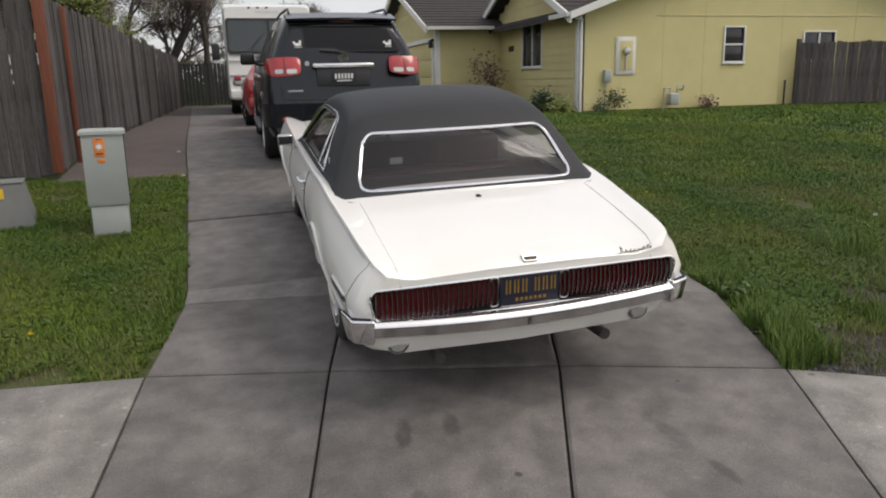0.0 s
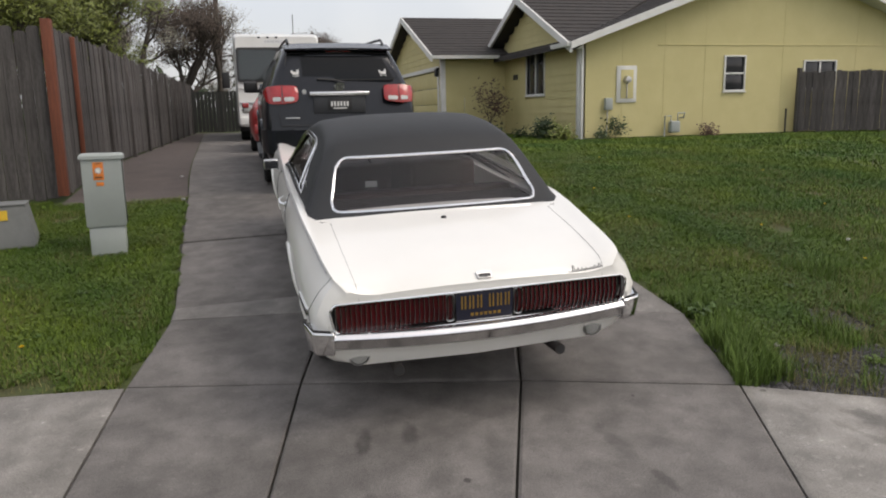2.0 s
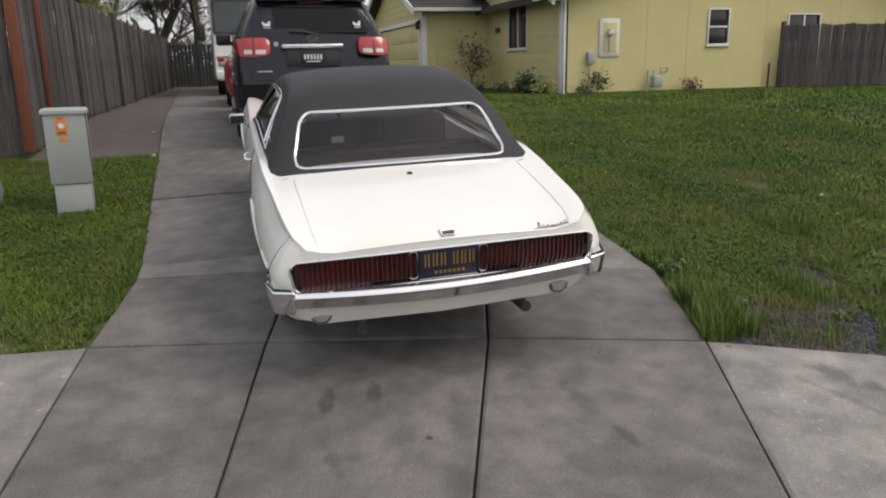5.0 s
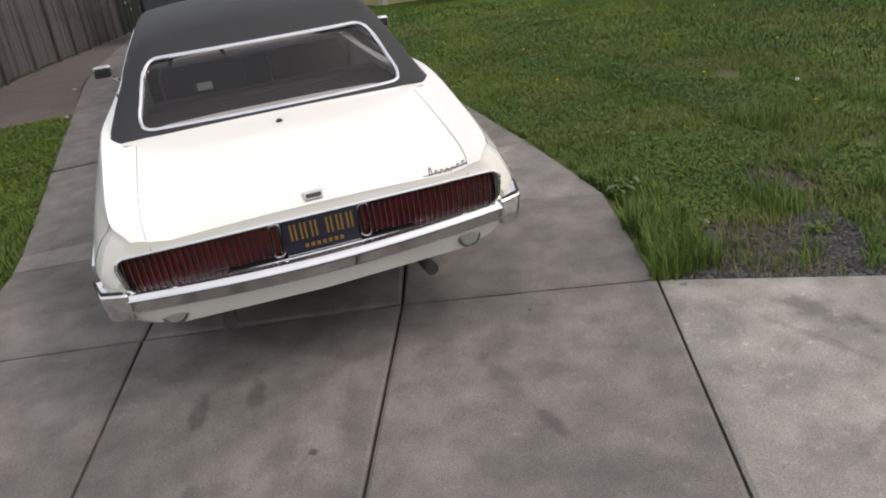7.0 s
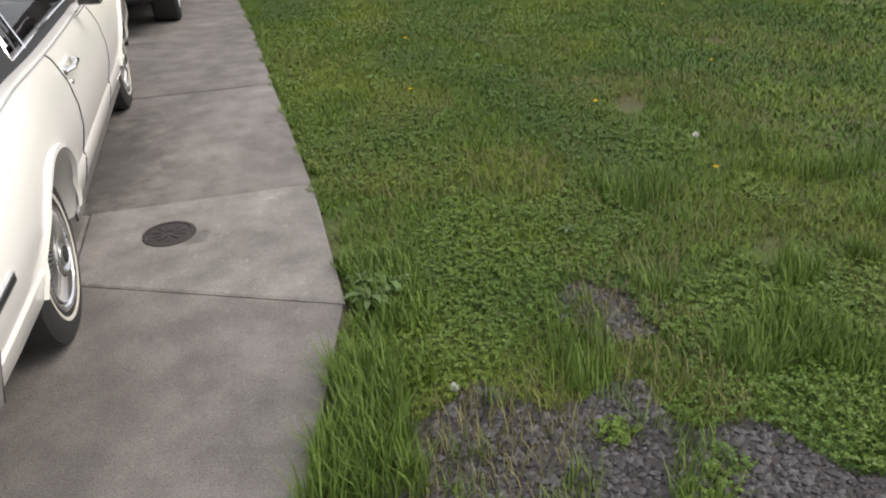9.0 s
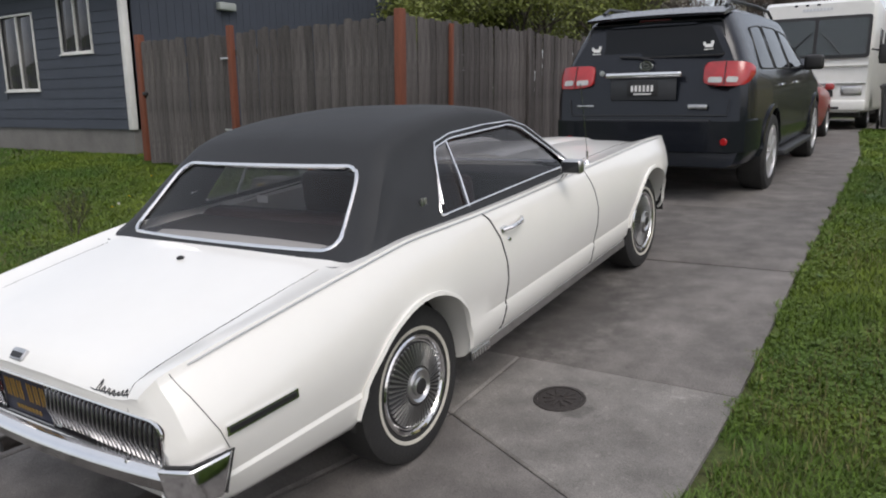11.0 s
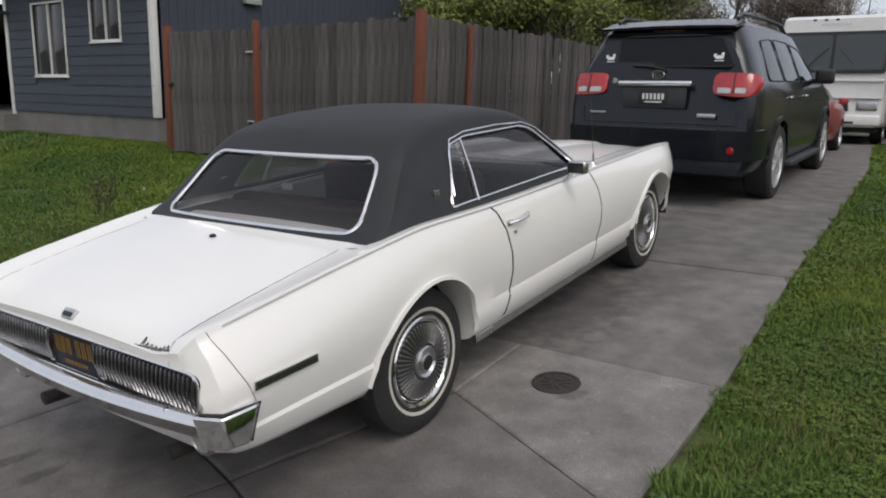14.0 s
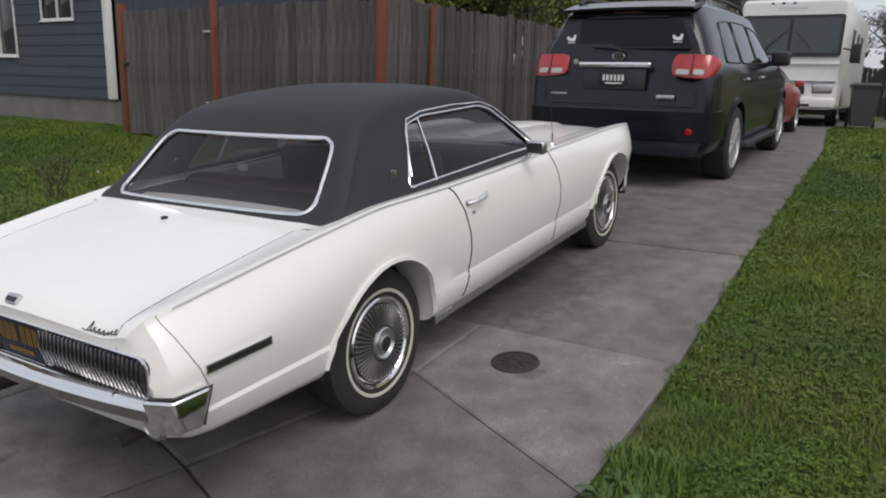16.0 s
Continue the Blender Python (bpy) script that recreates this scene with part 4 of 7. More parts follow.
part("bonnet_bulge", loft([[(-0.22, y, deck(y) - 0.01), (-0.15, y, deck(y) + 0.016), (0, y, deck(y) + 0.022), (0.15, y, deck(y) + 0.016), (0.22, y, deck(y) - 0.01)] for y in [3.05 + 0.15 * k for k in range(11)]]), WHITE_PAINT, body)
part("cowl_vent", box(-0.6, 0.6, 2.93, 3.0, 0.945, 0.953, 0.002), BLACK, coupe)
# front end
part("front_bumper", box(-0.70, 0.70, 4.36, 4.50, 0.42, 0.52, 0.03), CHROME, coupe, "chrome front bumper")
part("front_grille", box(-0.62, 0.62, 4.50, 4.56, 0.56, 0.70, 0.004), BLACK, coupe)
for s in (-1, 1):
    part("fender_tip_trim", tube([(s * (coupe_side(4.72, z) + 0.0), y, z) for y, z in ((4.63, 0.82), (4.575, 0.74), (4.49, 0.60), (4.41, 0.50))], 0.008, 6), CHROME, coupe)
ant = part("aerial", join(tube([(0.79, 3.03, 0.92), (0.795, 3.03, 1.0)], 0.007, 8), tube([(0.795, 3.03, 1.0), (0.79, 2.98, 1.40)], 0.0022, 6)), CHROME, coupe, "thin whip aerial on the front wing")
part("aerial_base", lathe([(0.022, 0.0), (0.018, 0.018), (0.008, 0.03), (0.0, 0.032)], 14, "z"), CHROME, ant).location = (0.79, 3.03, 0.915)
part("underbody", box(-0.50, 0.50, 0.80, 4.3, 0.235, 0.29, 0.02), SHADOW_GAP, coupe)

# ---- the dark sport-utility, the red car and the motorhome ----
def road_wheel(parent, x, y, s, r, width, rim_r, spokes, rim_mat):
    w = new("wheel")
    w.parent = parent
    w.matrix_local = Matrix.Translation((x * s, y, r)) @ (Matrix.Identity(4) if s > 0 else pose(0, 0, 0, 0, 0, 180))
    h = width / 2
    part("tyre", lathe([(rim_r, -h), (r - 0.03, -h), (r - 0.004, -h + 0.03), (r, 0), (r - 0.004, h - 0.03), (r - 0.03, h), (rim_r + 0.02, h + 0.004), (rim_r, h - 0.01), (rim_r, -h)], 40), RUBBER, w)
    part("rim", lathe([(rim_r + 0.004, h - 0.004), (rim_r - 0.012, h), (rim_r - 0.02, h - 0.03), (rim_r - 0.03, 0.0), (0.0, 0.0)], 40), rim_mat, w)
    sp = bmesh.new()
    for k in range(spokes):
        b = loft([[(h - 0.035, -0.035, 0.03), (h - 0.035, 0.035, 0.03), (h - 0.002, 0.022, 0.03), (h - 0.002, -0.022, 0.03)], [(h - 0.05, -0.030, rim_r - 0.012), (h - 0.05, 0.030, rim_r - 0.012), (h - 0.012, 0.018, rim_r - 0.012), (h - 0.012, -0.018, rim_r - 0.012)]])
        join(sp, b, pose(0, 0, 0, 360 / spokes * k))
    join(sp, lathe([(0.06, h - 0.04), (0.055, h + 0.002), (0.0, h + 0.006)], 20))
    part("spokes", sp, rim_mat, w)


def suv_car():
    y0 = 6.06
    tilt = math.degrees(math.atan2(land(0, y0 + 4.2) - land(0, y0 + 1.05), 3.15))
    t = thing("suv_car", "dark slate metallic sport-utility vehicle with tinted glass", "car", Matrix.Translation((0.067, y0, land(0, y0 + 1.05) - math.tan(radians(tilt)) * 1.05)) @ pose(0, 0, 0, tilt, 0, 0))
    top = curve([(0.0, 1.72), (0.05, 1.80), (0.2, 1.85), (0.6, 1.875), (1.6, 1.88), (2.6, 1.85), (3.0, 1.78), (3.25, 1.66), (3.95, 1.20), (4.2, 1.15), (4.8, 1.07), (5.05, 0.98), (5.12, 0.80)])
    wid = curve([(0.0, 0.90), (0.06, 0.955), (0.25, 0.985), (1.2, 1.0), (4.2, 1.0), (4.8, 0.94), (5.12, 0.80)])
    slant = lambda y, z: y + (max(z - 1.12, 0) * 0.36 * max(0.0, 1 - y / 1.3))

    def half(y):
        tp, w = top(y), wid(y)
        belt = min(1.18, tp - 0.03)
        roof_x = 0.70 * w if tp > 1.3 else 0.80 * w
        up = tp - belt
        return [(0, tp), (roof_x * 0.6, tp - 0.008), (roof_x * 0.88, tp - 0.03), (roof_x + 0.01, tp - 0.075 if up > 0.2 else tp - 0.02), (w - 0.05 - (w - 0.06 - roof_x) * 0.48, belt + up * 0.52 if up > 0.2 else tp - 0.022), (w - 0.045, belt + 0.05 if up > 0.2 else tp - 0.025), (w - 0.02, belt - 0.03), (w - 0.004, 1.0), (w, 0.80), (w - 0.012, 0.62), (w - 0.005, 0.50), (w - 0.05, 0.38), (w - 0.12, 0.35), (0, 0.35)]

    st = [0.0, 0.02, 0.05, 0.10, 0.2, 0.35] + [0.5 + 0.15 * k for k in range(30)] + [4.98, 5.05, 5.1, 5.12]
    secs = []
    for y in st:
        secs.append([(x, slant(y, z), z) for x, _, z in full(half(y), y)])
    bm = loft(secs)
    wells = []
    for yw in (1.08, 4.2):
        for s in (-1, 1):
            o = [(yw + 0.46 * math.cos(a), 0.40 + 0.46 * math.sin(a)) for a in [math.pi * k / 20 for k in range(21)]]
            wells.append(prism([(yw + 0.46, -0.1)] + o + [(yw - 0.46, -0.1)], "x", 0.66 * s, 1.3 * s))
    body_ = part("body", cut(bm, *wells), SUV_PAINT, t, "dark slate metallic paint", 30)

    def side_x(y, z):
        h = half(y)[3:12]
        return float(np.interp(z, [p[1] for p in h][::-1], [p[0] for p in h][::-1]))

    for s in (-1, 1):
        for yw in (1.08, 4.2):
            road_wheel(t, 0.875, yw, s, 0.40, 0.27, 0.275, 6, ALLOY)
            lip = [(s * (side_x(yw + 0.47 * math.cos(a), 0.40 + 0.47 * math.sin(a)) + 0.006), yw + 0.47 * math.cos(a), 0.40 + 0.47 * math.sin(a)) for a in [math.pi * k / 20 for k in range(21)]]
            part("arch_lip", sweep(lip, [(-0.02, -0.02), (0.02, -0.02), (0.015, 0.02), (-0.015, 0.02)]), SUV_PAINT, body_)
        for poly in ([(0.62, 1.26), (0.74, 1.66), (1.25, 1.69), (1.28, 1.25)], [(1.36, 1.25), (1.35, 1.69), (2.10, 1.68), (2.16, 1.24)], [(2.25, 1.24), (2.20, 1.67), (2.72, 1.62), (3.16, 1.34), (3.22, 1.25)]):
            o = rounded(poly, 0.05, 3)
            g = pane(o, lambda u, v: (s * (side_x(u, v) + 0.004), u, v), "side_window", SUV_GLASS, t, 3)
            part("window_seal", tube([(s * (side_x(u, v) + 0.004), u, v) for u, v in o], 0.008, 5, True), BLACK, g)
        part("roof_rail", tube([(s * 0.62, y, top(y) + 0.045 - (0.05 if y in (0.45, 2.75) else 0)) for y in (0.45, 0.6, 1.2, 1.8, 2.5, 2.75)], 0.017, 8), SUV_TRIM, t)
        m = part("door_mirror", box(-0.11, 0.11, -0.06, 0.06, -0.09, 0.09, 0.04, seg=3), BLACK, t, "large black door mirror")
        m.location = (s * 1.10, 3.0, 1.30)
        part("mirror_arm", box(-0.06, 0.06, -0.03, 0.03, -0.03, 0.03, 0.01), BLACK, m).location = (-s * 0.12, 0.03, -0.06)
        for y in (1.45, 2.38):
            part("door_handle", box(-0.018, 0.018, y, y + 0.17, 1.06, 1.09, 0.01), CHROME, t).location.x = s * (side_x(y, 1.07) + 0.012)
        for y, za, zb in ((1.32, 1.2, 0.62), (2.20, 1.2, 0.45), (3.25, 1.15, 0.45)):
            part("door_gap", tube([(s * (side_x(y, z) - 0.001), y, z) for z in (za, 0.5 * (za + zb), zb)], 0.005, 5), BLACK, t)
        part("running_board", box(-0.09, 0.09, 1.62, 3.66, 0.30, 0.36, 0.02), SUV_TRIM, t).location.x = s * 0.97
        # tail lamp that wraps the corner
        secs_ = []
        for x, y, za, zb in ((0.550, -0.012, 1.17, 1.30), (0.565, -0.016, 1.145, 1.325), (0.60, -0.018, 1.132, 1.338), (0.70, -0.018, 1.118, 1.340), (0.80, -0.014, 1.112, 1.338), (0.872, -0.004, 1.115, 1.332), (0.915, 0.03, 1.122, 1.325), (0.942, 0.08, 1.14, 1.312), (0.962, 0.16, 1.18, 1.29)):
            zs_ = [za, za + 0.15 * (zb - za), 0.5 * (za + zb), zb - 0.15 * (zb - za), zb]
            puff = [0.0, 0.010, 0.014, 0.010, 0.0]
            out_x = min(1.0, max(0.0, (x - 0.84) / 0.09))
            secs_.append([(s * (x + p_ * out_x), slant(y, z) - p_ * (1 - out_x), z) for z, p_ in zip(zs_, puff)] + [(s * (x - 0.05 * out_x), slant(y, z) + 0.05 * (1 - out_x), z) for z in (zb, za)])
        tl = part("tail_lamp", loft(secs_), BRIGHT_RED, t, "large bright red tail lamp", 50)
        part("lens_gap", tube([(s * 0.745, slant(-0.033, z), z) for z in (1.125, 1.18, 1.23, 1.28, 1.332)], 0.005, 6), BLACK, tl)
        for xa, xb in ((0.600, 0.725), (0.765, 0.862)):
            part("reversing_strip", loft([[(s * x, slant(y, z) + (0.012 if x > 0.8 else 0.0), z) for x, z in rounded([(xa, 1.150), (xb, 1.146), (xb, 1.196), (xa, 1.200)], 0.014, 3)] for y in (-0.028, -0.034)]), CLEAR_LENS, tl, "pale lower strip of the lens")
        refl = part("reflector", lathe([(0.035, -0.01), (0.03, -0.016), (0.0, -0.018)], 18, "y"), BRIGHT_RED, t)
        refl.location = (s * 0.78, -0.055, 0.60)
        hc = part("rear_sticker", join(join(box(-0.05, 0.05, -0.001, 0.001, -0.025, 0.02, 0.0), box(-0.075, -0.045, -0.001, 0.001, 0.0, 0.045)), join(box(0.02, 0.055, -0.001, 0.001, 0.01, 0.06), box(-0.06, 0.06, -0.001, 0.001, -0.055, -0.045))), STICKER, t, "white sticker on the rear glass")
        hc.scale = (0.75, 1, 0.75)
        hc.location = (s * 0.56, slant(0, 1.49) - 0.013, 1.49)
        hc.rotation_euler.x = radians(-20)
    rg = rounded([(-0.72, 1.40), (-0.655, 1.735), (0.655, 1.735), (0.72, 1.40)], 0.05, 4)
    gl = pane(rg, lambda u, v: (u, slant(0, v) - 0.006 + 0.05 * abs(u) ** 3, v), "rear_window", SUV_GLASS, t, 4)
    part("window_seal", tube([(u, slant(0, v) - 0.006 + 0.05 * abs(u) ** 3, v) for u, v in rg], 0.009, 5, True), BLACK, gl)
    part("spoiler", loft([[(x, 0.02 + 0.06 * abs(x) ** 2 + dy, z - 0.03 * abs(x) ** 2) for dy, z in ((0.10, 1.775), (0.08, 1.80), (0.42, 1.875), (0.5, 1.84))] for x in (-0.68, -0.5, -0.25, 0, 0.25, 0.5, 0.68)]), SUV_PAINT, t)
    part("brake_lamp", box(-0.16, 0.16, 0.232, 0.25, 1.748, 1.766, 0.003), RED_LENS, t)
    part("wiper", tube([(0.05, slant(0, 1.37) - 0.03, 1.37), (-0.1, slant(0, 1.40) - 0.035, 1.405), (-0.30, slant(0, 1.41) - 0.03, 1.415)], 0.012, 6), BLACK, t, "rear wiper at rest")
    part("handle_bar", box(-0.41, 0.35, -0.034, 0.02, 1.205, 1.262, 0.016, seg=3), CHROME, t, "chrome bar above the plate")
    rec = part("plate_recess", box(-0.36, 0.30, -0.006, 0.01, 0.99, 1.20, 0.006), SUV_TRIM, t)
    pl = part("number_plate", box(-0.185, 0.125, -0.014, -0.008, 1.03, 1.18, 0.002), BLACK, t, "black number plate with pale bars")
    bars(pl, STICKER, [(-0.145 + 0.04 * k, -0.145 + 0.04 * k + 0.024, 1.075, 1.135) for k in range(6)] + [(-0.12, 0.06, 1.044, 1.058)], (1, 0, 0), (0, 0, 1), (0, -0.0145, 0))
    em = part("emblem", join(lathe([(0.060 + 0.008 * math.cos(a), 0.006 * math.sin(a)) for a in [math.pi / 3 * k for k in range(7)]], 24, "y"), lathe([(0.028 + 0.006 * math.cos(a), 0.006 * math.sin(a)) for a in [math.pi / 3 * k for k in range(7)]], 20, "y")), CHROME, t, "oval chrome emblem")
    em.location, em.scale = (-0.02, slant(0, 1.32) - 0.012, 1.32), (1, 1, 0.68)
    part("gate_badge", box(0.42, 0.60, -0.008, 0.004, 0.90, 0.945, 0.004), DULL_CHROME, t)
    part("gate_badge", box(-0.72, -0.54, -0.008, 0.004, 0.925, 0.945, 0.004), DULL_CHROME, t)
    part("flower_sticker", lathe([(0.03, -0.004), (0.0, -0.006)], 8, "y"), DULL_CHROME, t).location = (-0.47, slant(0, 1.26) - 0.005, 1.26)
    part("rear_bumper", sweep([(0.99, 0.42, 0.62), (0.985, 0.16, 0.62), (0.93, 0.03, 0.62), (0.80, -0.035, 0.62), (0.4, -0.05, 0.62), (-0.4, -0.05, 0.62), (-0.80, -0.035, 0.62), (-0.93, 0.03, 0.62), (-0.985, 0.16, 0.62), (-0.99, 0.42, 0.62)], [(-0.02, -0.12), (0.01, -0.13), (0.035, -0.06), (0.045, 0.05), (0.03, 0.15), (-0.03, 0.17)], up=(0, 0, 1)), SUV_PAINT, t, "dark body-coloured bumper")
    part("step_pad", box(-0.62, 0.62, -0.055, 0.03, 0.785, 0.80, 0.004), SUV_TRIM, t)
    part("lower_valance", box(-0.78, 0.78, 0.06, 0.16, 0.42, 0.54, 0.03), SUV_TRIM, t)
    part("gate_gap", tube([(-0.80, -0.002, 1.0), (-0.78, -0.003, 0.84), (0.78, -0.003, 0.84), (0.80, -0.002, 1.0)], 0.005, 5), BLACK, t)
    part("underbody", box(-0.8, 0.8, 0.4, 4.8, 0.28, 0.37, 0.03), SHADOW_GAP, t)


suv_car()


def red_car():
    y0 = 12.2
    t = thing("red_car", "faded red two-door car parked nose to tail", "car", Matrix.Translation((-0.22, y0, land(0, y0 + 2))))
    top = curve([(0.0, 0.80), (0.06, 0.95), (0.5, 1.0), (0.95, 1.04), (1.5, 1.30), (2.0, 1.36), (2.6, 1.33), (3.3, 0.98), (4.2, 0.85), (4.4, 0.60)])
    wid = curve([(0.0, 0.72), (0.1, 0.82), (0.6, 0.87), (3.6, 0.87), (4.2, 0.80), (4.4, 0.65)])

    def half(y):
        tp, w = top(y), wid(y)
        bl = min(0.92, tp - 0.03)
        rx = w - 0.08 - max(tp - 0.98, 0) * 0.62
        return [(0, tp), (rx * 0.7, tp - 0.012), (rx, tp - 0.05 if tp > 1.05 else tp - 0.015), (w - 0.05, bl), (w - 0.005, bl - 0.12), (w, 0.58), (w - 0.02, 0.40), (w - 0.08, 0.24), (0, 0.22)]

    bm = loft([full(half(y), y) for y in [0, 0.03, 0.06] + [0.15 * k for k in range(1, 29)] + [4.3, 4.4]])
    cutters = [prism([(yw + 0.36, -0.1)] + [(yw + 0.36 * math.cos(a), 0.31 + 0.36 * math.sin(a)) for a in [math.pi * k / 16 for k in range(17)]] + [(yw - 0.36, -0.1)], "x", 0.55 * s, 1.2 * s) for yw in (0.85, 3.5) for s in (-1, 1)]
    part("body", cut(bm, *cutters), RED_PAINT, t, "faded red paint", 32)
    sx = lambda y, z: float(np.interp(z, [p[1] for p in half(y)[2:8]][::-1], [p[0] for p in half(y)[2:8]][::-1]))
    for s in (-1, 1):
        for yw in (0.85, 3.5):
            road_wheel(t, 0.76, yw, s, 0.31, 0.2, 0.21, 7, DULL_CHROME)
        pane(rounded([(1.25, 1.0), (1.55, 1.24), (2.5, 1.26), (3.05, 0.98)], 0.03, 3), lambda u, v: (s * (sx(u, v) + 0.004), u, v), "side_window", SUV_GLASS, t, 3)
        part("door_mirror", box(-0.08, 0.08, -0.05, 0.05, -0.06, 0.06, 0.03, seg=3), RED_PAINT, t, "red door mirror").location = (s * 0.93, 2.75, 1.0)
        part("tail_lamp", box(s * 0.58 - 0.17, s * 0.58 + 0.17, -0.012, 0.05, 0.66, 0.80, 0.02), BRIGHT_RED, t)
        part("door_gap", tube([(s * sx(1.55, z), 1.55, z) for z in (0.92, 0.6, 0.3)], 0.004, 5), BLACK, t)
    part("rear_bumper", box(-0.78, 0.78, -0.06, 0.06, 0.38, 0.58, 0.03), RED_PAINT, t)
    part("rear_window", prism(rounded([(-0.55, 1.06), (-0.5, 1.27), (0.5, 1.27), (0.55, 1.06)], 0.03, 3), "y", 0.98, 1.02), SUV_GLASS, t)


red_car()


def motorhome():
    y0, gz = 19.0, land(0, 19)
    t = thing("motorhome", "large white motorhome with a wide curtained windscreen", "motorhome", Matrix.Translation((-0.15, y0, gz)))
    o = rounded([(-1.25, 0.42), (-1.25, 3.12), (1.25, 3.12), (1.25, 0.42)], 0.14, 4)
    front = rounded([(-1.22, 0.45), (-1.22, 3.04), (1.22, 3.04), (1.22, 0.45)], 0.16, 4)
    part("body", loft([[(x * 0.97, 0.06 + (0.13 * max(0, (z - 1.7)) / 1.4), z - 0.02) for x, z in front], [(x, 0.12 + (0.13 * max(0, (z - 1.7)) / 1.4), z) for x, z in front], [(x, 0.5, z) for x, z in o], [(x, 8.2, z) for x, z in o]]), RV_WHITE, t, "white gelcoat shell", 30)
    ws = rounded([(-1.13, 1.76), (-1.13, 2.66), (1.13, 2.66), (1.13, 1.76)], 0.09, 3)
    lean = lambda z: 0.06 + 0.13 * max(0, z - 1.7) / 1.4
    part("screen_surround", loft([[(x, lean(z) - 0.006, z) for x, z in grow(ws, 0.05)], [(x, lean(z) + 0.02, z) for x, z in grow(ws, 0.05)]]), BLACK, t)
    for s in (-1, 1):
        half_pane = rounded([(s * 0.04, 1.79), (s * 0.04, 2.63), (s * 1.11, 2.63), (s * 1.11, 1.79)], 0.06, 3)
        p = part("windscreen", loft([[(x, lean(z) - 0.012, z) for x, z in half_pane], [(x, lean(z) - 0.006, z) for x, z in half_pane]]), RV_CURTAIN, t, "windscreen with pale curtains drawn behind")
        part("pane", loft([[(x, lean(z) - 0.020, z) for x, z in half_pane], [(x, lean(z) - 0.0165, z) for x, z in half_pane]]), GLASS, p).visible_shadow = False
        part("wiper", tube([(s * 0.62, 0.0, 1.72), (s * 0.42, 0.03, 2.0), (s * 0.10, 0.06, 2.32)], 0.012, 5), BLACK, t)
        hl = part("headlamp", box(s * 0.88 - 0.19, s * 0.88 + 0.19, 0.03, 0.1, 0.86, 1.02, 0.03, seg=3), CLEAR_LENS, t)
        part("bezel", box(s * 0.88 - 0.22, s * 0.88 + 0.22, 0.045, 0.09, 0.83, 1.05, 0.03), DULL_CHROME, hl)
        part("fog_lamp", box(s * 0.86 - 0.09, s * 0.86 + 0.09, -0.005, 0.05, 0.56, 0.63, 0.015), CLEAR_LENS, t)
        mr = part("side_mirror", box(s * 1.50 - 0.11, s * 1.50 + 0.11, -0.1, 0.05, 1.55, 2.0, 0.04, seg=3), BLACK, t, "tall black side mirror")
        part("mirror_arm", tube([(s * 1.22, 0.12, 1.9), (s * 1.42, -0.02, 1.85)], 0.02, 6), BLACK, mr)
        for k, yw in enumerate((1.4, 6.0)):
            road_wheel(t, 1.06, yw, s, 0.42, 0.26, 0.26, 8, DULL_CHROME)
        for yw in (1.9, 3.6, 5.2):
            part("side_window", box(s * 1.25 - 0.012, s * 1.25 + 0.012, yw, yw + 0.95, 1.75, 2.5, 0.01), SUV_GLASS, t)
    part("grille", prism(rounded([(-0.50, 0.80), (-0.46, 1.04), (0.46, 1.04), (0.50, 0.80)], 0.05, 3), "y", 0.035, 0.09), BLACK, t)
    part("front_bumper", box(-1.20, 1.20, -0.02, 0.2, 0.46, 0.72, 0.05, seg=3), RV_WHITE, t)
    part("bumper_slot", box(-0.75, 0.65, -0.024, 0.0, 0.50, 0.57, 0.01), BLACK, t)
    part("brow_crease", box(-1.16, 1.16, 0.03, 0.08, 1.10, 1.14, 0.012), DULL_CHROME, t)
    part("nose_crease", box(-1.18, 1.18, 0.04, 0.09, 1.52, 1.56, 0.012), RV_WHITE, t)
    bars(t, DULL_CHROME, [(-0.34 + 0.075 * k, -0.34 + 0.075 * k + 0.055, 2.85, 2.91) for k in range(9)], (1, 0, 0), (0, 0.09, 1), (0, -0.095, 0))
    for x in (-0.5, -0.25, 0.0):
        part("marker_lamp", box(x - 0.04, x + 0.04, 0.17, 0.23, 2.97, 3.02, 0.012), BLACK, t)
    part("roof_unit", box(-0.4, 0.4, 2.6, 3.6, 3.12, 3.36, 0.08, seg=3), RV_WHITE, t)
    part("roof_aerial", tube([(0.55, 1.0, 3.1), (0.56, 1.0, 3.75)], 0.012, 5), BLACK, t)
    part("underbody", box(-1.1, 1.1, 0.3, 8.0, 0.3, 0.46, 0.03), SHADOW_GAP, t)


motorhome()


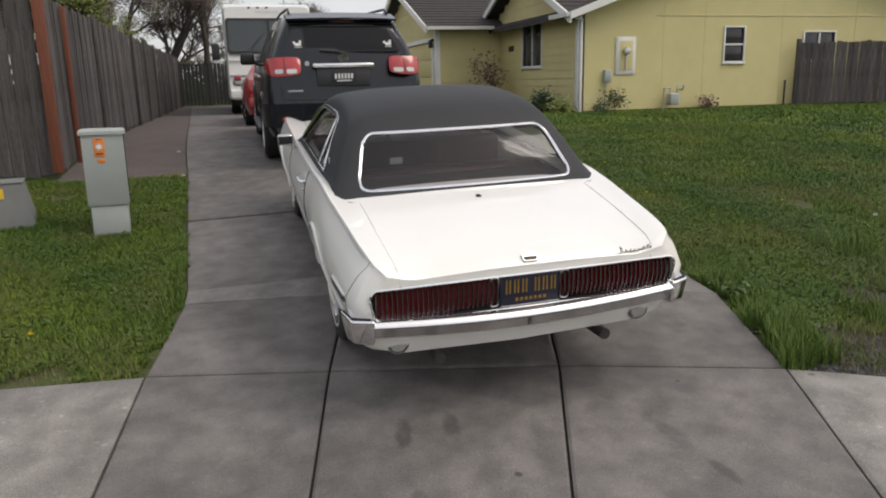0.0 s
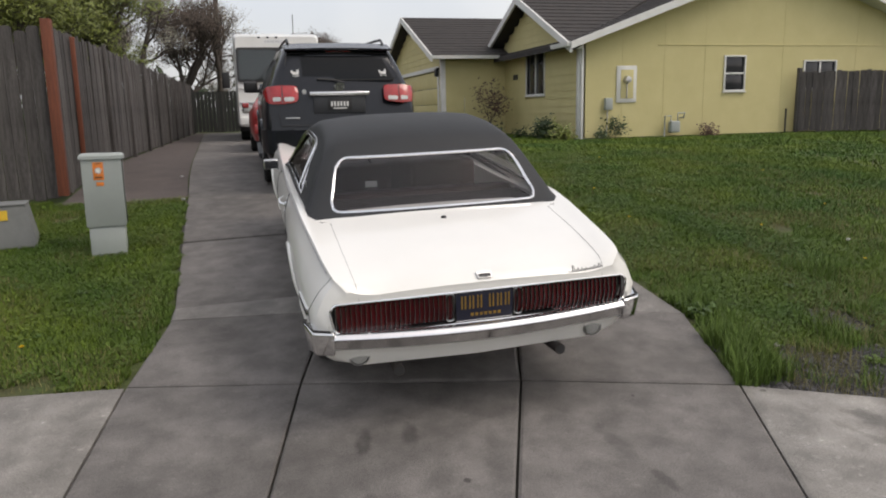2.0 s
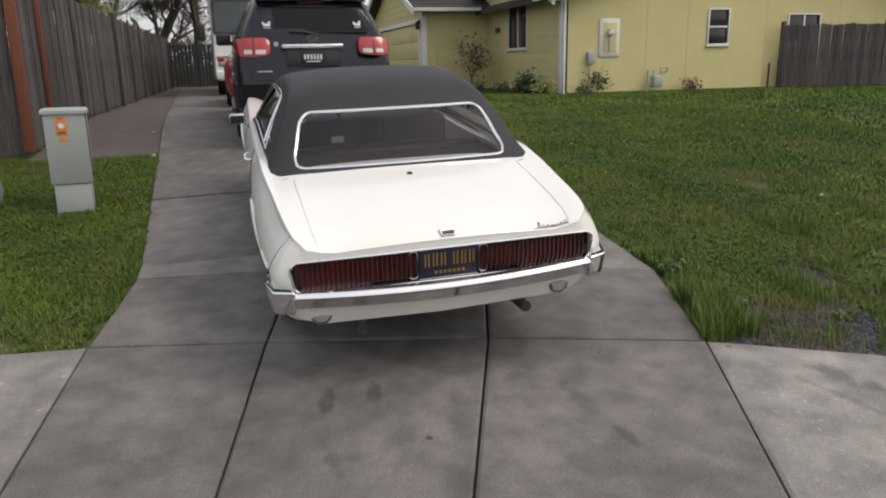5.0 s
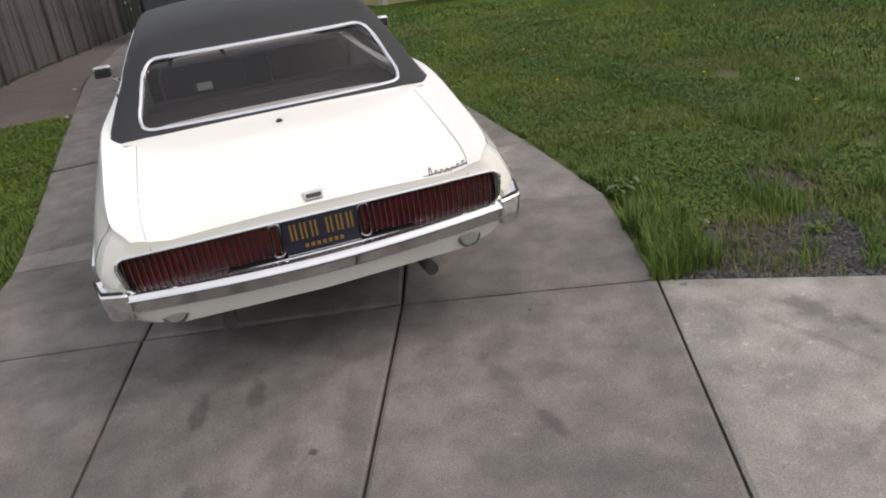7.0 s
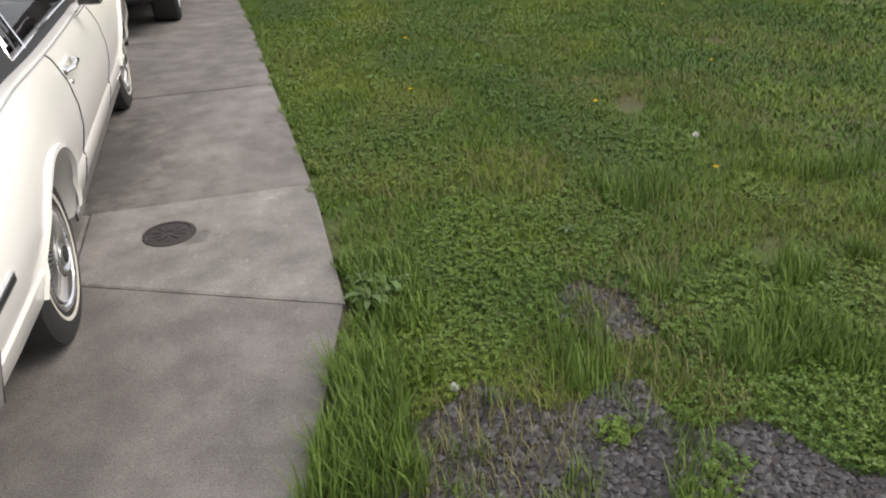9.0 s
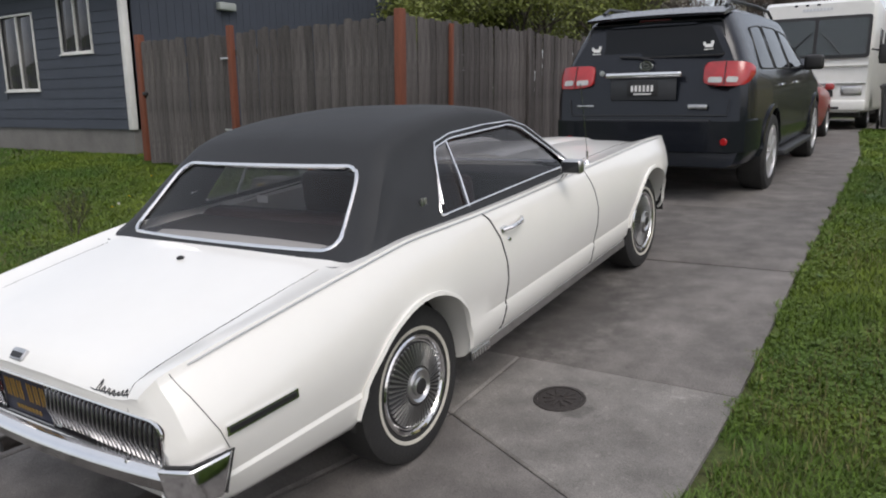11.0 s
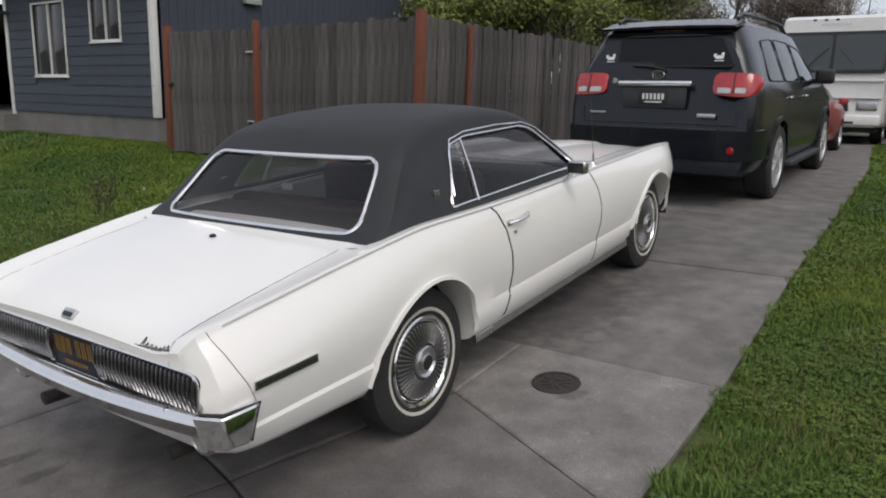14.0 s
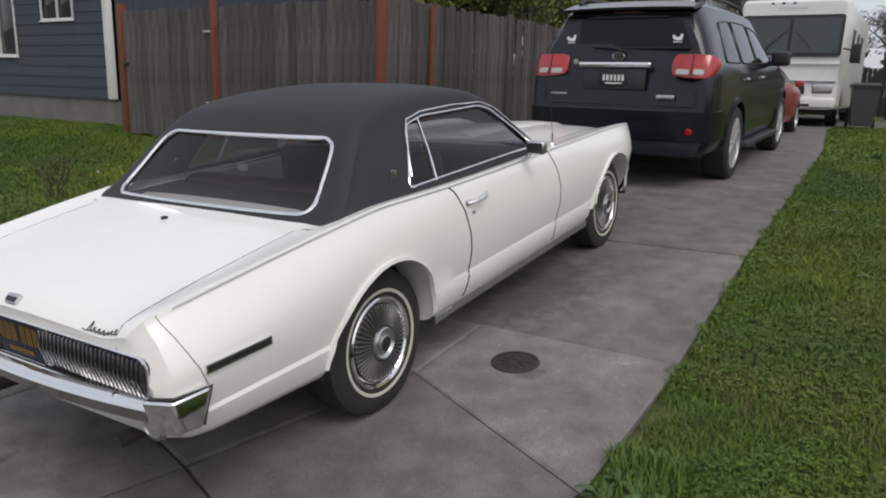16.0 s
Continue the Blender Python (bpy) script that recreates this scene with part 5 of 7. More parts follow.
def wheeled_bin(x, y):
    t = thing("wheeled_bin", "dark grey plastic wheeled bin beside the motorhome", "bin", Matrix.Translation((x, y, land(x, y))) @ pose(0, 0, 0, 0, 0, 8))
    part("tub", loft([[(sx * w, sy * d, z) for sx, sy in ((-1, -1), (1, -1), (1, 1), (-1, 1))] for w, d, z in ((0.24, 0.27, 0.05), (0.29, 0.34, 0.98), (0.32, 0.37, 0.99), (0.32, 0.37, 1.03))]), BIN_GREY, t)
    part("lid", loft([[(sx * w, sy * d, z) for sx, sy in ((-1, -1), (1, -1), (1, 1), (-1, 1))] for w, d, z in ((0.33, 0.39, 1.03), (0.33, 0.39, 1.06), (0.26, 0.30, 1.11))]), BIN_GREY, t)
    for s in (-1, 1):
        part("wheel", lathe([(0.0, -0.03), (0.11, -0.03), (0.12, 0.0), (0.11, 0.03), (0.0, 0.03)], 20), RUBBER, t).location = (s * 0.30, 0.24, 0.12)
    part("grip", tube([(-0.24, 0.42, 0.98), (0.24, 0.42, 0.98)], 0.016, 8), BIN_GREY, t)


wheeled_bin(1.62, 19.9)

# ---- fences ----
def plank_mesh(w, h, d, ears=True):
    o = [(-w / 2, 0), (w / 2, 0), (w / 2, h - 0.03), (w / 2 - 0.025, h), (-w / 2 + 0.025, h), (-w / 2, h - 0.03)] if ears else [(-w / 2, 0), (w / 2, 0), (w / 2, h), (-w / 2, h)]
    return prism(o, "y", 0, d)


PLANKS = [as_mesh("plank", plank_mesh(0.138 + 0.004 * (k % 2), 1.86 + 0.012 * k, 0.018), FENCE_WOOD, 20) for k in range(4)]
rng = random.Random(7)


def fence_run(parent, p0, p1, step=0.146, top=None, gap_at=()):
    """Upright planks side by side from p0 to p1, each set a little askew."""
    a, b = Vector(p0), Vector(p1)
    n = int((b - a).length / step)
    ang = math.degrees(math.atan2((b - a).y, (b - a).x))
    for k in range(n):
        q = a + (b - a) * ((k + 0.5) / n)
        ob = new("plank", PLANKS[rng.randrange(4)])
        ob.parent = parent
        base = land(q.x, q.y) + 0.02
        tall = ((top if top is not None else 2.74 + 0.005 * (q.y - 7)) - base) / 1.88
        ob.matrix_local = Matrix.Translation((q.x, q.y, base + rng.uniform(-0.02, 0.02))) @ pose(0, 0, 0, rng.uniform(-0.5, 0.5), rng.uniform(-0.5, 0.5), ang + rng.uniform(-1.2, 1.2)) @ Matrix.Translation((0, rng.uniform(-0.006, 0.006), 0)) @ Matrix.Diagonal((1, 1, tall, 1))


def fence_post(parent, x, y, mat=None, h=1.95, w=0.10, top=None, name="post", ang=0):
    z0 = land(x, y) - 0.1 if top is None else top - h
    ob = part(name, box(-w / 2, w / 2, -w / 2, w / 2, 0, h + 0.1, 0.008), mat or FENCE_WOOD, parent)
    ob.matrix_local = Matrix.Translation((x, y, z0)) @ pose(0, 0, 0, rng.uniform(-0.6, 0.6), rng.uniform(-0.6, 0.6), ang)
    return ob


FX, FY, FTOP = -3.42, 6.62, 2.70
side_fence = thing("side_fence", "tall weathered grey cedar fence along the drive", "fence")
fence_run(side_fence, (FX, FY + 0.10), (FX, 30.0), top=None)
for k, y in enumerate((7.75, 10.2, 12.6, 15.0, 17.4, 19.8, 22.2, 24.6, 27.0, 29.4)):
    fence_post(side_fence, FX + 0.035, y, ORANGE_WOOD if k == 0 else FENCE_WOOD, 2.02, 0.06)
for z in (0.35, 1.5):
    part("rail", sweep([(FX - 0.05, y, land(FX, y) + z) for y in (6.7, 9, 12, 20, 30)], [(-0.02, -0.045), (0.02, -0.045), (0.02, 0.045), (-0.02, 0.045)]), FENCE_WOOD, side_fence)
front_fence = thing("front_fence", "weathered grey cedar fence with reddish posts facing the street", "fence")
fence_run(front_fence, (-6.58, FY), (FX - 0.06, FY), top=FTOP)
fence_post(front_fence, FX, FY - 0.03, ORANGE_WOOD, 2.05, 0.115, FTOP)
fence_post(front_fence, -6.66, FY - 0.03, ORANGE_WOOD, 2.05, 0.09, FTOP)
fence_post(front_fence, -9.06, FY - 0.0, ORANGE_WOOD, 2.05, 0.12, FTOP)
for z in (0.95, 2.35):
    part("rail", box(-6.66, FX, FY + 0.02, FY + 0.06, z, z + 0.09, 0.005), FENCE_WOOD, front_fence)
gate = thing("garden_gate", "weathered cedar plank gate with black strap hinges", "gate")
fence_run(gate, (-8.98, FY - 0.01), (-6.74, FY - 0.01), top=FTOP - 0.02)
for z in (1.2, 2.3):
    part("hinge", box(-6.92, -6.69, FY - 0.035, FY - 0.02, z, z + 0.03, 0.003), DULL_CHROME, gate)
part("latch", box(-9.08, -8.88, FY - 0.05, FY - 0.02, 1.78, 1.84, 0.01), BLACK, gate, "black iron latch")
for z in (1.0, 2.3):
    part("rail", box(-8.96, -6.76, FY + 0.02, FY + 0.06, z, z + 0.09, 0.005), FENCE_WOOD, gate)

back_fence = thing("back_fence", "dark slatted gate closing the end of the drive", "fence")
SLAT = as_mesh("slat", plank_mesh(0.14, 1.75, 0.02, False), DARK_FENCE, 20)
for k in range(34):
    ob = new("slat", SLAT)
    ob.parent = back_fence
    ob.matrix_local = Matrix.Translation((-3.3 + 0.155 * k, 30.2, land(0, 30) + 0.04))
for x in (-3.4, -0.9, 1.9):
    part("post", box(x - 0.06, x + 0.06, 30.2, 30.32, land(0, 30) - 0.1, land(0, 30) + 1.9, 0.01), DARK_FENCE, back_fence)

right_fence = thing("right_fence", "dark weathered cedar fence beside the yellow house", "fence", Matrix.Translation((0.38, -0.28, 0)))
fence_run(right_fence, (13.0, 13.7), (19.5, 10.9), top=2.42)
for x, y in ((13.0, 13.72), (15.4, 12.70), (17.8, 11.66)):
    fence_post(right_fence, x, y + 0.06, FENCE_WOOD, 1.9, 0.1, 2.42)


# ---- houses ----
def gable_wall(parent, poly, axis, at, thick, mat, holes=(), name="wall"):
    """A wall panel of an outline, with window openings cut through."""
    bm = prism(poly, axis, at, at + thick)
    if holes:
        bm = cut(bm, *[prism([(u0, v0), (u1, v0), (u1, v1), (u0, v1)], axis, at - 1, at + thick + 1) for u0, u1, v0, v1 in holes])
    return part(name, bm, mat, parent, sharp=20)


def house_window(parent, axis, at, u0, u1, v0, v1, out, split="v", frame_mat=None):
    """Frame, panes and sill in an opening; out is the outward sign along the axis."""
    fm = frame_mat or WHITE_TRIM
    w = new("window")
    w.parent = parent
    P = (lambda u, v, d: (at + out * d, u, v)) if axis == "x" else (lambda u, v, d: (u, at + out * d, v))

    def slabbed(ua, ub, va, vb, d0, d1):
        a, b = P(ua, va, d0), P(ub, vb, d1)
        return box(min(a[0], b[0]), max(a[0], b[0]), min(a[1], b[1]), max(a[1], b[1]), va, vb, 0.004)

    f = 0.042
    bm = slabbed(u0 - f, u0, v0 - f, v1 + f, -0.04, 0.035)
    for args in ((u1, u1 + f, v0 - f, v1 + f), (u0, u1, v1, v1 + f), (u0, u1, v0 - f, v0)):
        join(bm, slabbed(*args, -0.04, 0.034))
    part("frame", bm, fm, w)
    um, vm = (u0 + u1) / 2, (v0 + v1) / 2
    if split == "v":
        cells = ((u0, um - 0.018, v0, v1), (um + 0.018, u1, v0, v1))
        part("mullion", slabbed(um - 0.022, um + 0.022, v0, v1, -0.03, 0.02), fm, w)
    else:
        cells = ((u0, u1, v0, vm - 0.018), (u0, u1, vm + 0.018, v1))
        part("mullion", slabbed(u0, u1, vm - 0.022, vm + 0.022, -0.03, 0.02), fm, w)
    for k, c in enumerate(cells):
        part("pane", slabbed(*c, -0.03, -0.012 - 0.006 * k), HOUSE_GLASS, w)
    part("sill", slabbed(u0 - 0.07, u1 + 0.07, v0 - f - 0.03, v0 - f, -0.02, 0.06), fm, w)
    return w


def clapboards(parent, axis, at, u_of, v0, v1, out, mat, pitch=0.2, holes=()):
    """Lapped boards, each an object, tilted a little outwards at the foot; u_of(v) gives the ends."""
    v = v0
    while v < v1 - 0.02:
        top = min(v + pitch, v1)
        ua, ub = u_of((v + top) / 2)
        spans = [(ua, ub)]
        for h0, h1, w0, w1 in holes:
            if v < w1 and top > w0:
                spans = [s for a, b in spans for s in ((a, min(b, h0)), (max(a, h1), b)) if s[1] - s[0] > 0.03]
        for a, b in spans:
            pts = [(0.004, v), (0.024, v), (0.010, top + 0.012), (0.002, top + 0.012)]
            P = (lambda u, d, z: (at + out * d, u, z)) if axis == "x" else (lambda u, d, z: (u, at + out * d, z))
            part("board", loft([[P(a, d, z) for d, z in pts], [P(b, d, z) for d, z in pts]]), mat, parent, sharp=10)
        v = top


def roof_plane(parent, a, b, c, d, thick=0.12, name="roof"):
    q = [Vector(p) for p in (a, b, c, d)]
    bm = loft([q, [p - Vector((0, 0, thick)) for p in q]])
    r = part(name, bm, SHINGLE, parent, "dark brown asphalt shingles", 10)
    # courses of shingles as low lapped steps
    up0, up1 = q[3] - q[0], q[2] - q[1]
    n = max(4, int(up0.length / 0.30))
    cs = bmesh.new()
    for k in range(n):
        t0, t1 = k / n, (k + 1) / n
        p = [q[0] + up0 * t0, q[1] + up1 * t0, q[1] + up1 * t1, q[0] + up0 * t1]
        z = Vector((0, 0, 1))
        join(cs, loft([[p[0] + z * 0.004, p[1] + z * 0.004, p[1] + z * 0.024, p[0] + z * 0.024], [p[3] + z * 0.003, p[2] + z * 0.003, p[2] + z * 0.006, p[3] + z * 0.006]]))
    ob = part("shingle_course", cs, SHINGLE, r, sharp=10)
    ob["kind"] = "stuff"
    return r


yellow = thing("yellow_house", "pale yellow single-storey house with dark shingled gables", "house", Matrix.Translation((0.38, -0.28, -0.10)))
g = 0.80
# street wall: a wide gable
W0, W1, PK = 6.62, 18.4, 12.4
street_holes = [(10.84, 11.42, 2.08, 2.93), (13.34, 14.34, 2.10, 2.80)]
gable_wall(yellow, [(W0, g + 0.12), (W1, g + 0.12), (W1, 3.32), (PK, 5.30), (W0, 3.32)], "y", 14.0, 0.18, YELLOW, street_holes)
house_window(yellow, "y", 14.0, *street_holes[0], -1, "h")
house_window(yellow, "y", 14.0, *street_holes[1], -1, "v")
grooves = bmesh.new()
for k in range(38):
    x = W0 + 0.3 * (k + 1)
    if k % 4 == 3 and x < W1 - 0.1 and not any(h[0] - 0.06 < x < h[1] + 0.06 for h in street_holes):
        join(grooves, box(x - 0.006, x + 0.006, 13.994, 14.0, g + 0.14, min(3.25 + 0.33 * (x - W0), 5.2 - 0.33 * max(0, x - PK))))
gr = part("panel_batten", grooves, YELLOW, yellow)
gr["kind"] = "stuff"
part("band_board", box(W0 + 2.2, W1, 13.985, 14.0, 3.22, 3.25, 0.004), YELLOW, yellow)
part("foundation", box(W0 + 0.03, W1, 14.03, 14.2, g - 0.3, g + 0.13), FOUNDATION, yellow)
# west wall under a cross gable
west_hole = (16.2, 17.55, 2.10, 3.22)
gable_wall(yellow, [(14.0, g + 0.12), (19.6, g + 0.12), (19.6, 3.6), (17.35, 4.62), (14.0, 3.32)], "x", W0, 0.18, YELLOW, [west_hole])
house_window(yellow, "x", W0, *west_hole, -1, "v")
clapboards(yellow, "x", W0, lambda v: (14.12 + max(0, v - 3.3) * 2.55, 19.55 - max(0, v - 3.6) * 2.2), g + 0.14, 4.5, -1, YELLOW, 0.2, [(west_hole[0] - 0.06, west_hole[1] + 0.06, west_hole[2] - 0.09, west_hole[3] + 0.06)])
part("foundation", box(W0 + 0.03, W0 + 0.2, 14.0, 19.6, g - 0.3, g + 0.13), FOUNDATION, yellow)
part("corner_board", box(W0 - 0.03, W0 + 0.10, 13.965, 14.09, g + 0.1, 3.32, 0.006), WHITE_TRIM, yellow)
part("downpipe", join(box(W0 + 0.02, W0 + 0.09, 13.90, 13.96, g + 0.05, 3.15, 0.01), box(W0 - 0.16, W0 + 0.06, 13.88, 13.95, 3.12, 3.2, 0.01)), WHITE_TRIM, yellow)
# main roof and its trim
roof_plane(yellow, (W0 - 0.42, 13.55, 3.26), (W0 - 0.42, 26.0, 3.26), (PK, 26.0, 5.50), (PK, 13.55, 5.50))
roof_plane(yellow, (W1 + 0.42, 26.0, 3.26), (W1 + 0.42, 13.55, 3.26), (PK, 13.55, 5.50), (PK, 26.0, 5.50))
part("rake_board", loft([[(W0 - 0.44, y, 3.10), (W0 - 0.44, y, 3.27), (PK, y, 5.51), (PK, y, 5.30)] for y in (13.50, 13.56)]), WHITE_TRIM, yellow)
part("rake_board", loft([[(W1 + 0.44, y, 3.10), (W1 + 0.44, y, 3.27), (PK, y, 5.51), (PK, y, 5.30)] for y in (13.50, 13.56)]), WHITE_TRIM, yellow)
part("soffit", loft([[(W0 - 0.40, y, 3.12), (PK, y, 5.34), (W1 + 0.4, y, 3.12), (PK, y, 5.30)] for y in (13.56, 14.0)]), WHITE_TRIM, yellow)
part("gutter", sweep([(W0 - 0.47, 13.55, 3.22), (W0 - 0.47, 14.6, 3.22)], [(-0.05, -0.05), (0.05, -0.05), (0.06, 0.05), (-0.06, 0.05)]), WHITE_TRIM, yellow)
# cross gable roof
roof_plane(yellow, (W0 - 0.40, 13.62, 3.20), (W0 - 0.30, 13.62, 3.20), (10.4, 17.35, 4.86), (W0 - 0.40, 17.35, 4.86), name="porch_roof")
roof_plane(yellow, (W0 - 0.30, 20.9, 3.24), (W0 - 0.40, 20.9, 3.24), (W0 - 0.40, 17.35, 4.86), (10.4, 17.35, 4.86), name="porch_roof")
for ya, za, yb, zb in ((13.55, 3.20, 17.35, 4.87), (20.95, 3.24, 17.35, 4.87)):
    part("rake_board", loft([[(x, ya, za - 0.18), (x, ya, za), (x, yb, zb), (x, yb, zb - 0.2)] for x in (W0 - 0.45, W0 - 0.39)]), WHITE_TRIM, yellow)
# garage wing
gx = 4.48
gable_wall(yellow, [(gx, g), (W0, g), (W0, 3.42), (gx, 3.42)], "y", 19.4, 0.18, YELLOW)
clapboards(yellow, "y", 19.4, lambda v: (gx + 0.1, W0 - 0.02), g + 0.1, 3.4, -1, YELLOW, 0.2)
door_hole = (19.9, 26.0, g, 2.95)
gable_wall(yellow, [(19.4, g), (27.2, g), (27.2, 3.42), (23.3, 4.78), (19.4, 3.42)], "x", gx, 0.18, YELLOW, [door_hole])
clapboards(yellow, "x", gx, lambda v: (19.5 + max(0, v - 3.42) * 2.85, 27.1 - max(0, v - 3.42) * 2.85), 3.05, 4.7, -1, YELLOW, 0.2)
gd = new("garage_door")
gd.parent = yellow
for k in range(4):
    part("panel", box(gx + 0.04, gx + 0.08, door_hole[0], door_hole[1], g + 0.02 + 0.53 * k, g + 0.02 + 0.53 * k + 0.515, 0.012), YELLOW, gd)
part("door_trim", join(box(gx - 0.025, gx + 0.03, 19.72, 19.9, g, 3.05, 0.004), box(gx - 0.025, gx + 0.03, 19.72, 26.1, 2.95, 3.08, 0.004)), WHITE_TRIM, yellow)
part("corner_board", box(gx - 0.03, gx + 0.12, 19.36, 19.52, g, 3.42, 0.005), WHITE_TRIM, yellow)
roof_plane(yellow, (gx - 0.4, 18.98, 3.36), (9.5, 18.98, 3.36), (9.5, 23.3, 4.98), (gx - 0.4, 23.3, 4.98), name="garage_roof")
roof_plane(yellow, (9.5, 27.6, 3.36), (gx - 0.4, 27.6, 3.36), (gx - 0.4, 23.3, 4.98), (9.5, 23.3, 4.98), name="garage_roof")
for ya, yb in ((18.95, 23.3), (27.65, 23.3)):
    part("rake_board", loft([[(x, ya, 3.17), (x, ya, 3.36), (x, yb, 4.99), (x, yb, 4.79)] for x in (gx - 0.45, gx - 0.39)]), WHITE_TRIM, yellow)
part("gutter", sweep([(gx - 0.4, 18.93, 3.30), (W0 - 0.4, 18.93, 3.30)], [(-0.05, -0.05), (0.05, -0.05), (0.06, 0.05), (-0.06, 0.05)]), WHITE_TRIM, yellow)
part("wall_lamp", join(box(gx - 0.16, gx - 0.05, 19.60, 19.72, 2.75, 2.98, 0.02), box(gx - 0.1, gx, 19.64, 19.68, 2.95, 3.02, 0.01)), BLACK, yellow)
bars(yellow, BLACK, [(18.25, 18.66, 2.57, 2.73)], (0, 1, 0), (0, 0, 1), (W0 - 0.032, 0, 0), 0.01, "house_plaque")
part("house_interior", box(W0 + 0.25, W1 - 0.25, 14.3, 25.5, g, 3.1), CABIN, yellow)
# meter panel, meter and gas pipes on the street wall
pan = part("meter_panel", join(box(7.66, 8.22, 13.965, 14.0, 1.80, 2.72, 0.008), box(7.70, 8.18, 13.955, 13.97, 1.84, 2.68, 0.005)), WHITE_TRIM, yellow, "white-framed meter panel")
part("panel_board", box(7.76, 8.12, 13.945, 13.96, 1.90, 2.62, 0.003), YELLOW, pan)
part("meter_dial", lathe([(0.0, -0.12), (0.08, -0.11), (0.10, -0.02), (0.10, 0.03)], 20, "y"), DULL_CHROME, pan).location = (7.93, 13.95, 2.37)
part("conduit", tube([(7.93, 13.93, 2.3), (7.93, 13.93, 1.92)], 0.018, 6), DULL_CHROME, pan)
ub = part("utility_cover", box(7.32, 7.52, 13.88, 14.0, 1.62, 1.92, 0.02), METAL_BOX, yellow, "grey utility cover with conduit")
part("conduit", tube([(7.40, 13.94, 1.65), (7.38, 13.94, g + 0.1)], 0.016, 6), DULL_CHROME, ub)
gas = thing("gas_meter", "small grey gas meter with bent pipes", "gas meter", Matrix.Translation((9.63, 13.52, land(9, 13.5) - 0.03)))
part("case", box(-0.14, 0.14, -0.09, 0.09, 0.12, 0.42, 0.04, seg=3), METAL_BOX, gas)
part("pipe", tube([(-0.10, 0, 0.4), (-0.10, 0, 0.55), (-0.28, 0, 0.55), (-0.28, 0, 0.0)], 0.02, 8), METAL_BOX, gas)
part("pipe", tube([(0.10, 0, 0.4), (0.10, 0, 0.62), (0.30, 0, 0.62), (0.30, 0.05, 0.5), (0.30, 0.2, 0.5)], 0.02, 8), METAL_BOX, gas)
part("vent_pipe", tube([(12.75, 13.9, g), (12.75, 13.9, 1.55)], 0.025, 8), BLACK, yellow)
for x in (6.95, 11.6):
    part("crawl_vent", box(x - 0.2, x + 0.2, 14.005, 14.04, g - 0.12, g + 0.08, 0.004), BLACK, yellow)

blue = thing("blue_house", "slate-blue house with white window frames and corner boards", "house", Matrix.Translation((-0.07, -0.14, 0.12)))
BX, BY = -10.65, 7.60
bz = 1.02
blue_holes = [(-15.35, -13.98, 1.88, 3.45), (-12.86, -11.78, 2.60, 3.72)]
gable_wall(blue, [(-16.6, bz), (BX, bz), (BX, 4.35), (-16.6, 4.35)], "y", BY, 0.18, BLUE_SIDING, blue_holes)
for h in blue_holes:
    house_window(blue, "y", BY, *h, -1, "v")
clapboards(blue, "y", BY, lambda v: (-16.55, BX - 0.10), bz, 4.3, -1, BLUE_SIDING, 0.21, [(h[0] - 0.06, h[1] + 0.06, h[2] - 0.09, h[3] + 0.06) for h in blue_holes])
part("corner_board", box(BX - 0.10, BX + 0.03, BY - 0.03, BY + 0.10, bz, 4.35, 0.005), WHITE_TRIM, blue)
part("foundation", box(-16.6, BX - 0.02, BY + 0.02, BY + 0.2, 0.4, bz), FOUNDATION, blue)
gable_wall(blue, [(BY, bz), (18.7, bz), (18.7, 4.2), (13.1, 7.0), (BY, 4.35)], "x", BX - 0.18, 0.18, BLUE_SIDING)
part("foundation", box(BX - 0.2, BX - 0.02, BY + 0.2, 18.7, 0.4, bz), FOUNDATION, blue)
bb = bmesh.new()
for k in range(54):
    y = BY + 0.2 * (k + 1)
    join(bb, box(BX, BX + 0.012, y - 0.012, y + 0.012, bz, 4.2 + 0.48 * min(y - BY, 18.7 - y) - 0.05))
bo = part("panel_batten", bb, BLUE_SIDING, blue)
bo["kind"] = "stuff"
roof_plane(blue, (-24.0, BY - 0.55, 4.15), (BX + 0.5, BY - 0.55, 4.15), (BX + 0.5, 13.1, 7.2), (-24.0, 13.1, 7.2))
roof_plane(blue, (BX + 0.5, 19.2, 4.05), (-24.0, 19.2, 4.05), (-24.0, 13.1, 7.2), (BX + 0.5, 13.1, 7.2))
part("side_wall", box(-24.2, -24.0, BY - 0.5, 19.0, 0.4, 4.3), BLUE_SIDING, blue)
part("soffit", box(-24.0, BX + 0.45, BY - 0.5, BY + 0.02, 4.02, 4.06), BLUE_SIDING, blue)
part("wall_vent", box(BX, BX + 0.14, 9.85, 10.3, 3.50, 3.66, 0.02), METAL_BOX, blue)
# recessed porch, made deep, with a ceiling added only to keep it dark
gable_wall(blue, [(-24.0, bz), (-16.6, bz), (-16.6, 4.1), (-24.0, 4.1)], "y", BY + 3.6, 0.18, BLUE_SIDING, name="porch_wall")
part("porch_ceiling", box(-24.0, -16.46, BY - 0.25, BY + 3.6, 3.30, 3.36), BLUE_SIDING, blue)
part("porch_end", box(-24.2, -24.0, BY, BY + 3.7, bz, 4.1), BLUE_SIDING, blue)
part("porch_side", box(-16.62, -16.45, BY + 0.18, BY + 3.6, bz, 4.1), BLUE_SIDING, blue)
part("porch_floor", box(-24.0, -16.6, BY - 0.3, BY + 3.6, 0.4, bz - 0.1), FOUNDATION, blue)
part("porch_post", box(-16.74, -16.62, BY - 0.02, BY + 0.1, bz - 0.1, 4.1, 0.006), WHITE_TRIM, blue)
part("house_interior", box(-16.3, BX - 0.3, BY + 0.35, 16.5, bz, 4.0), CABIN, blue)

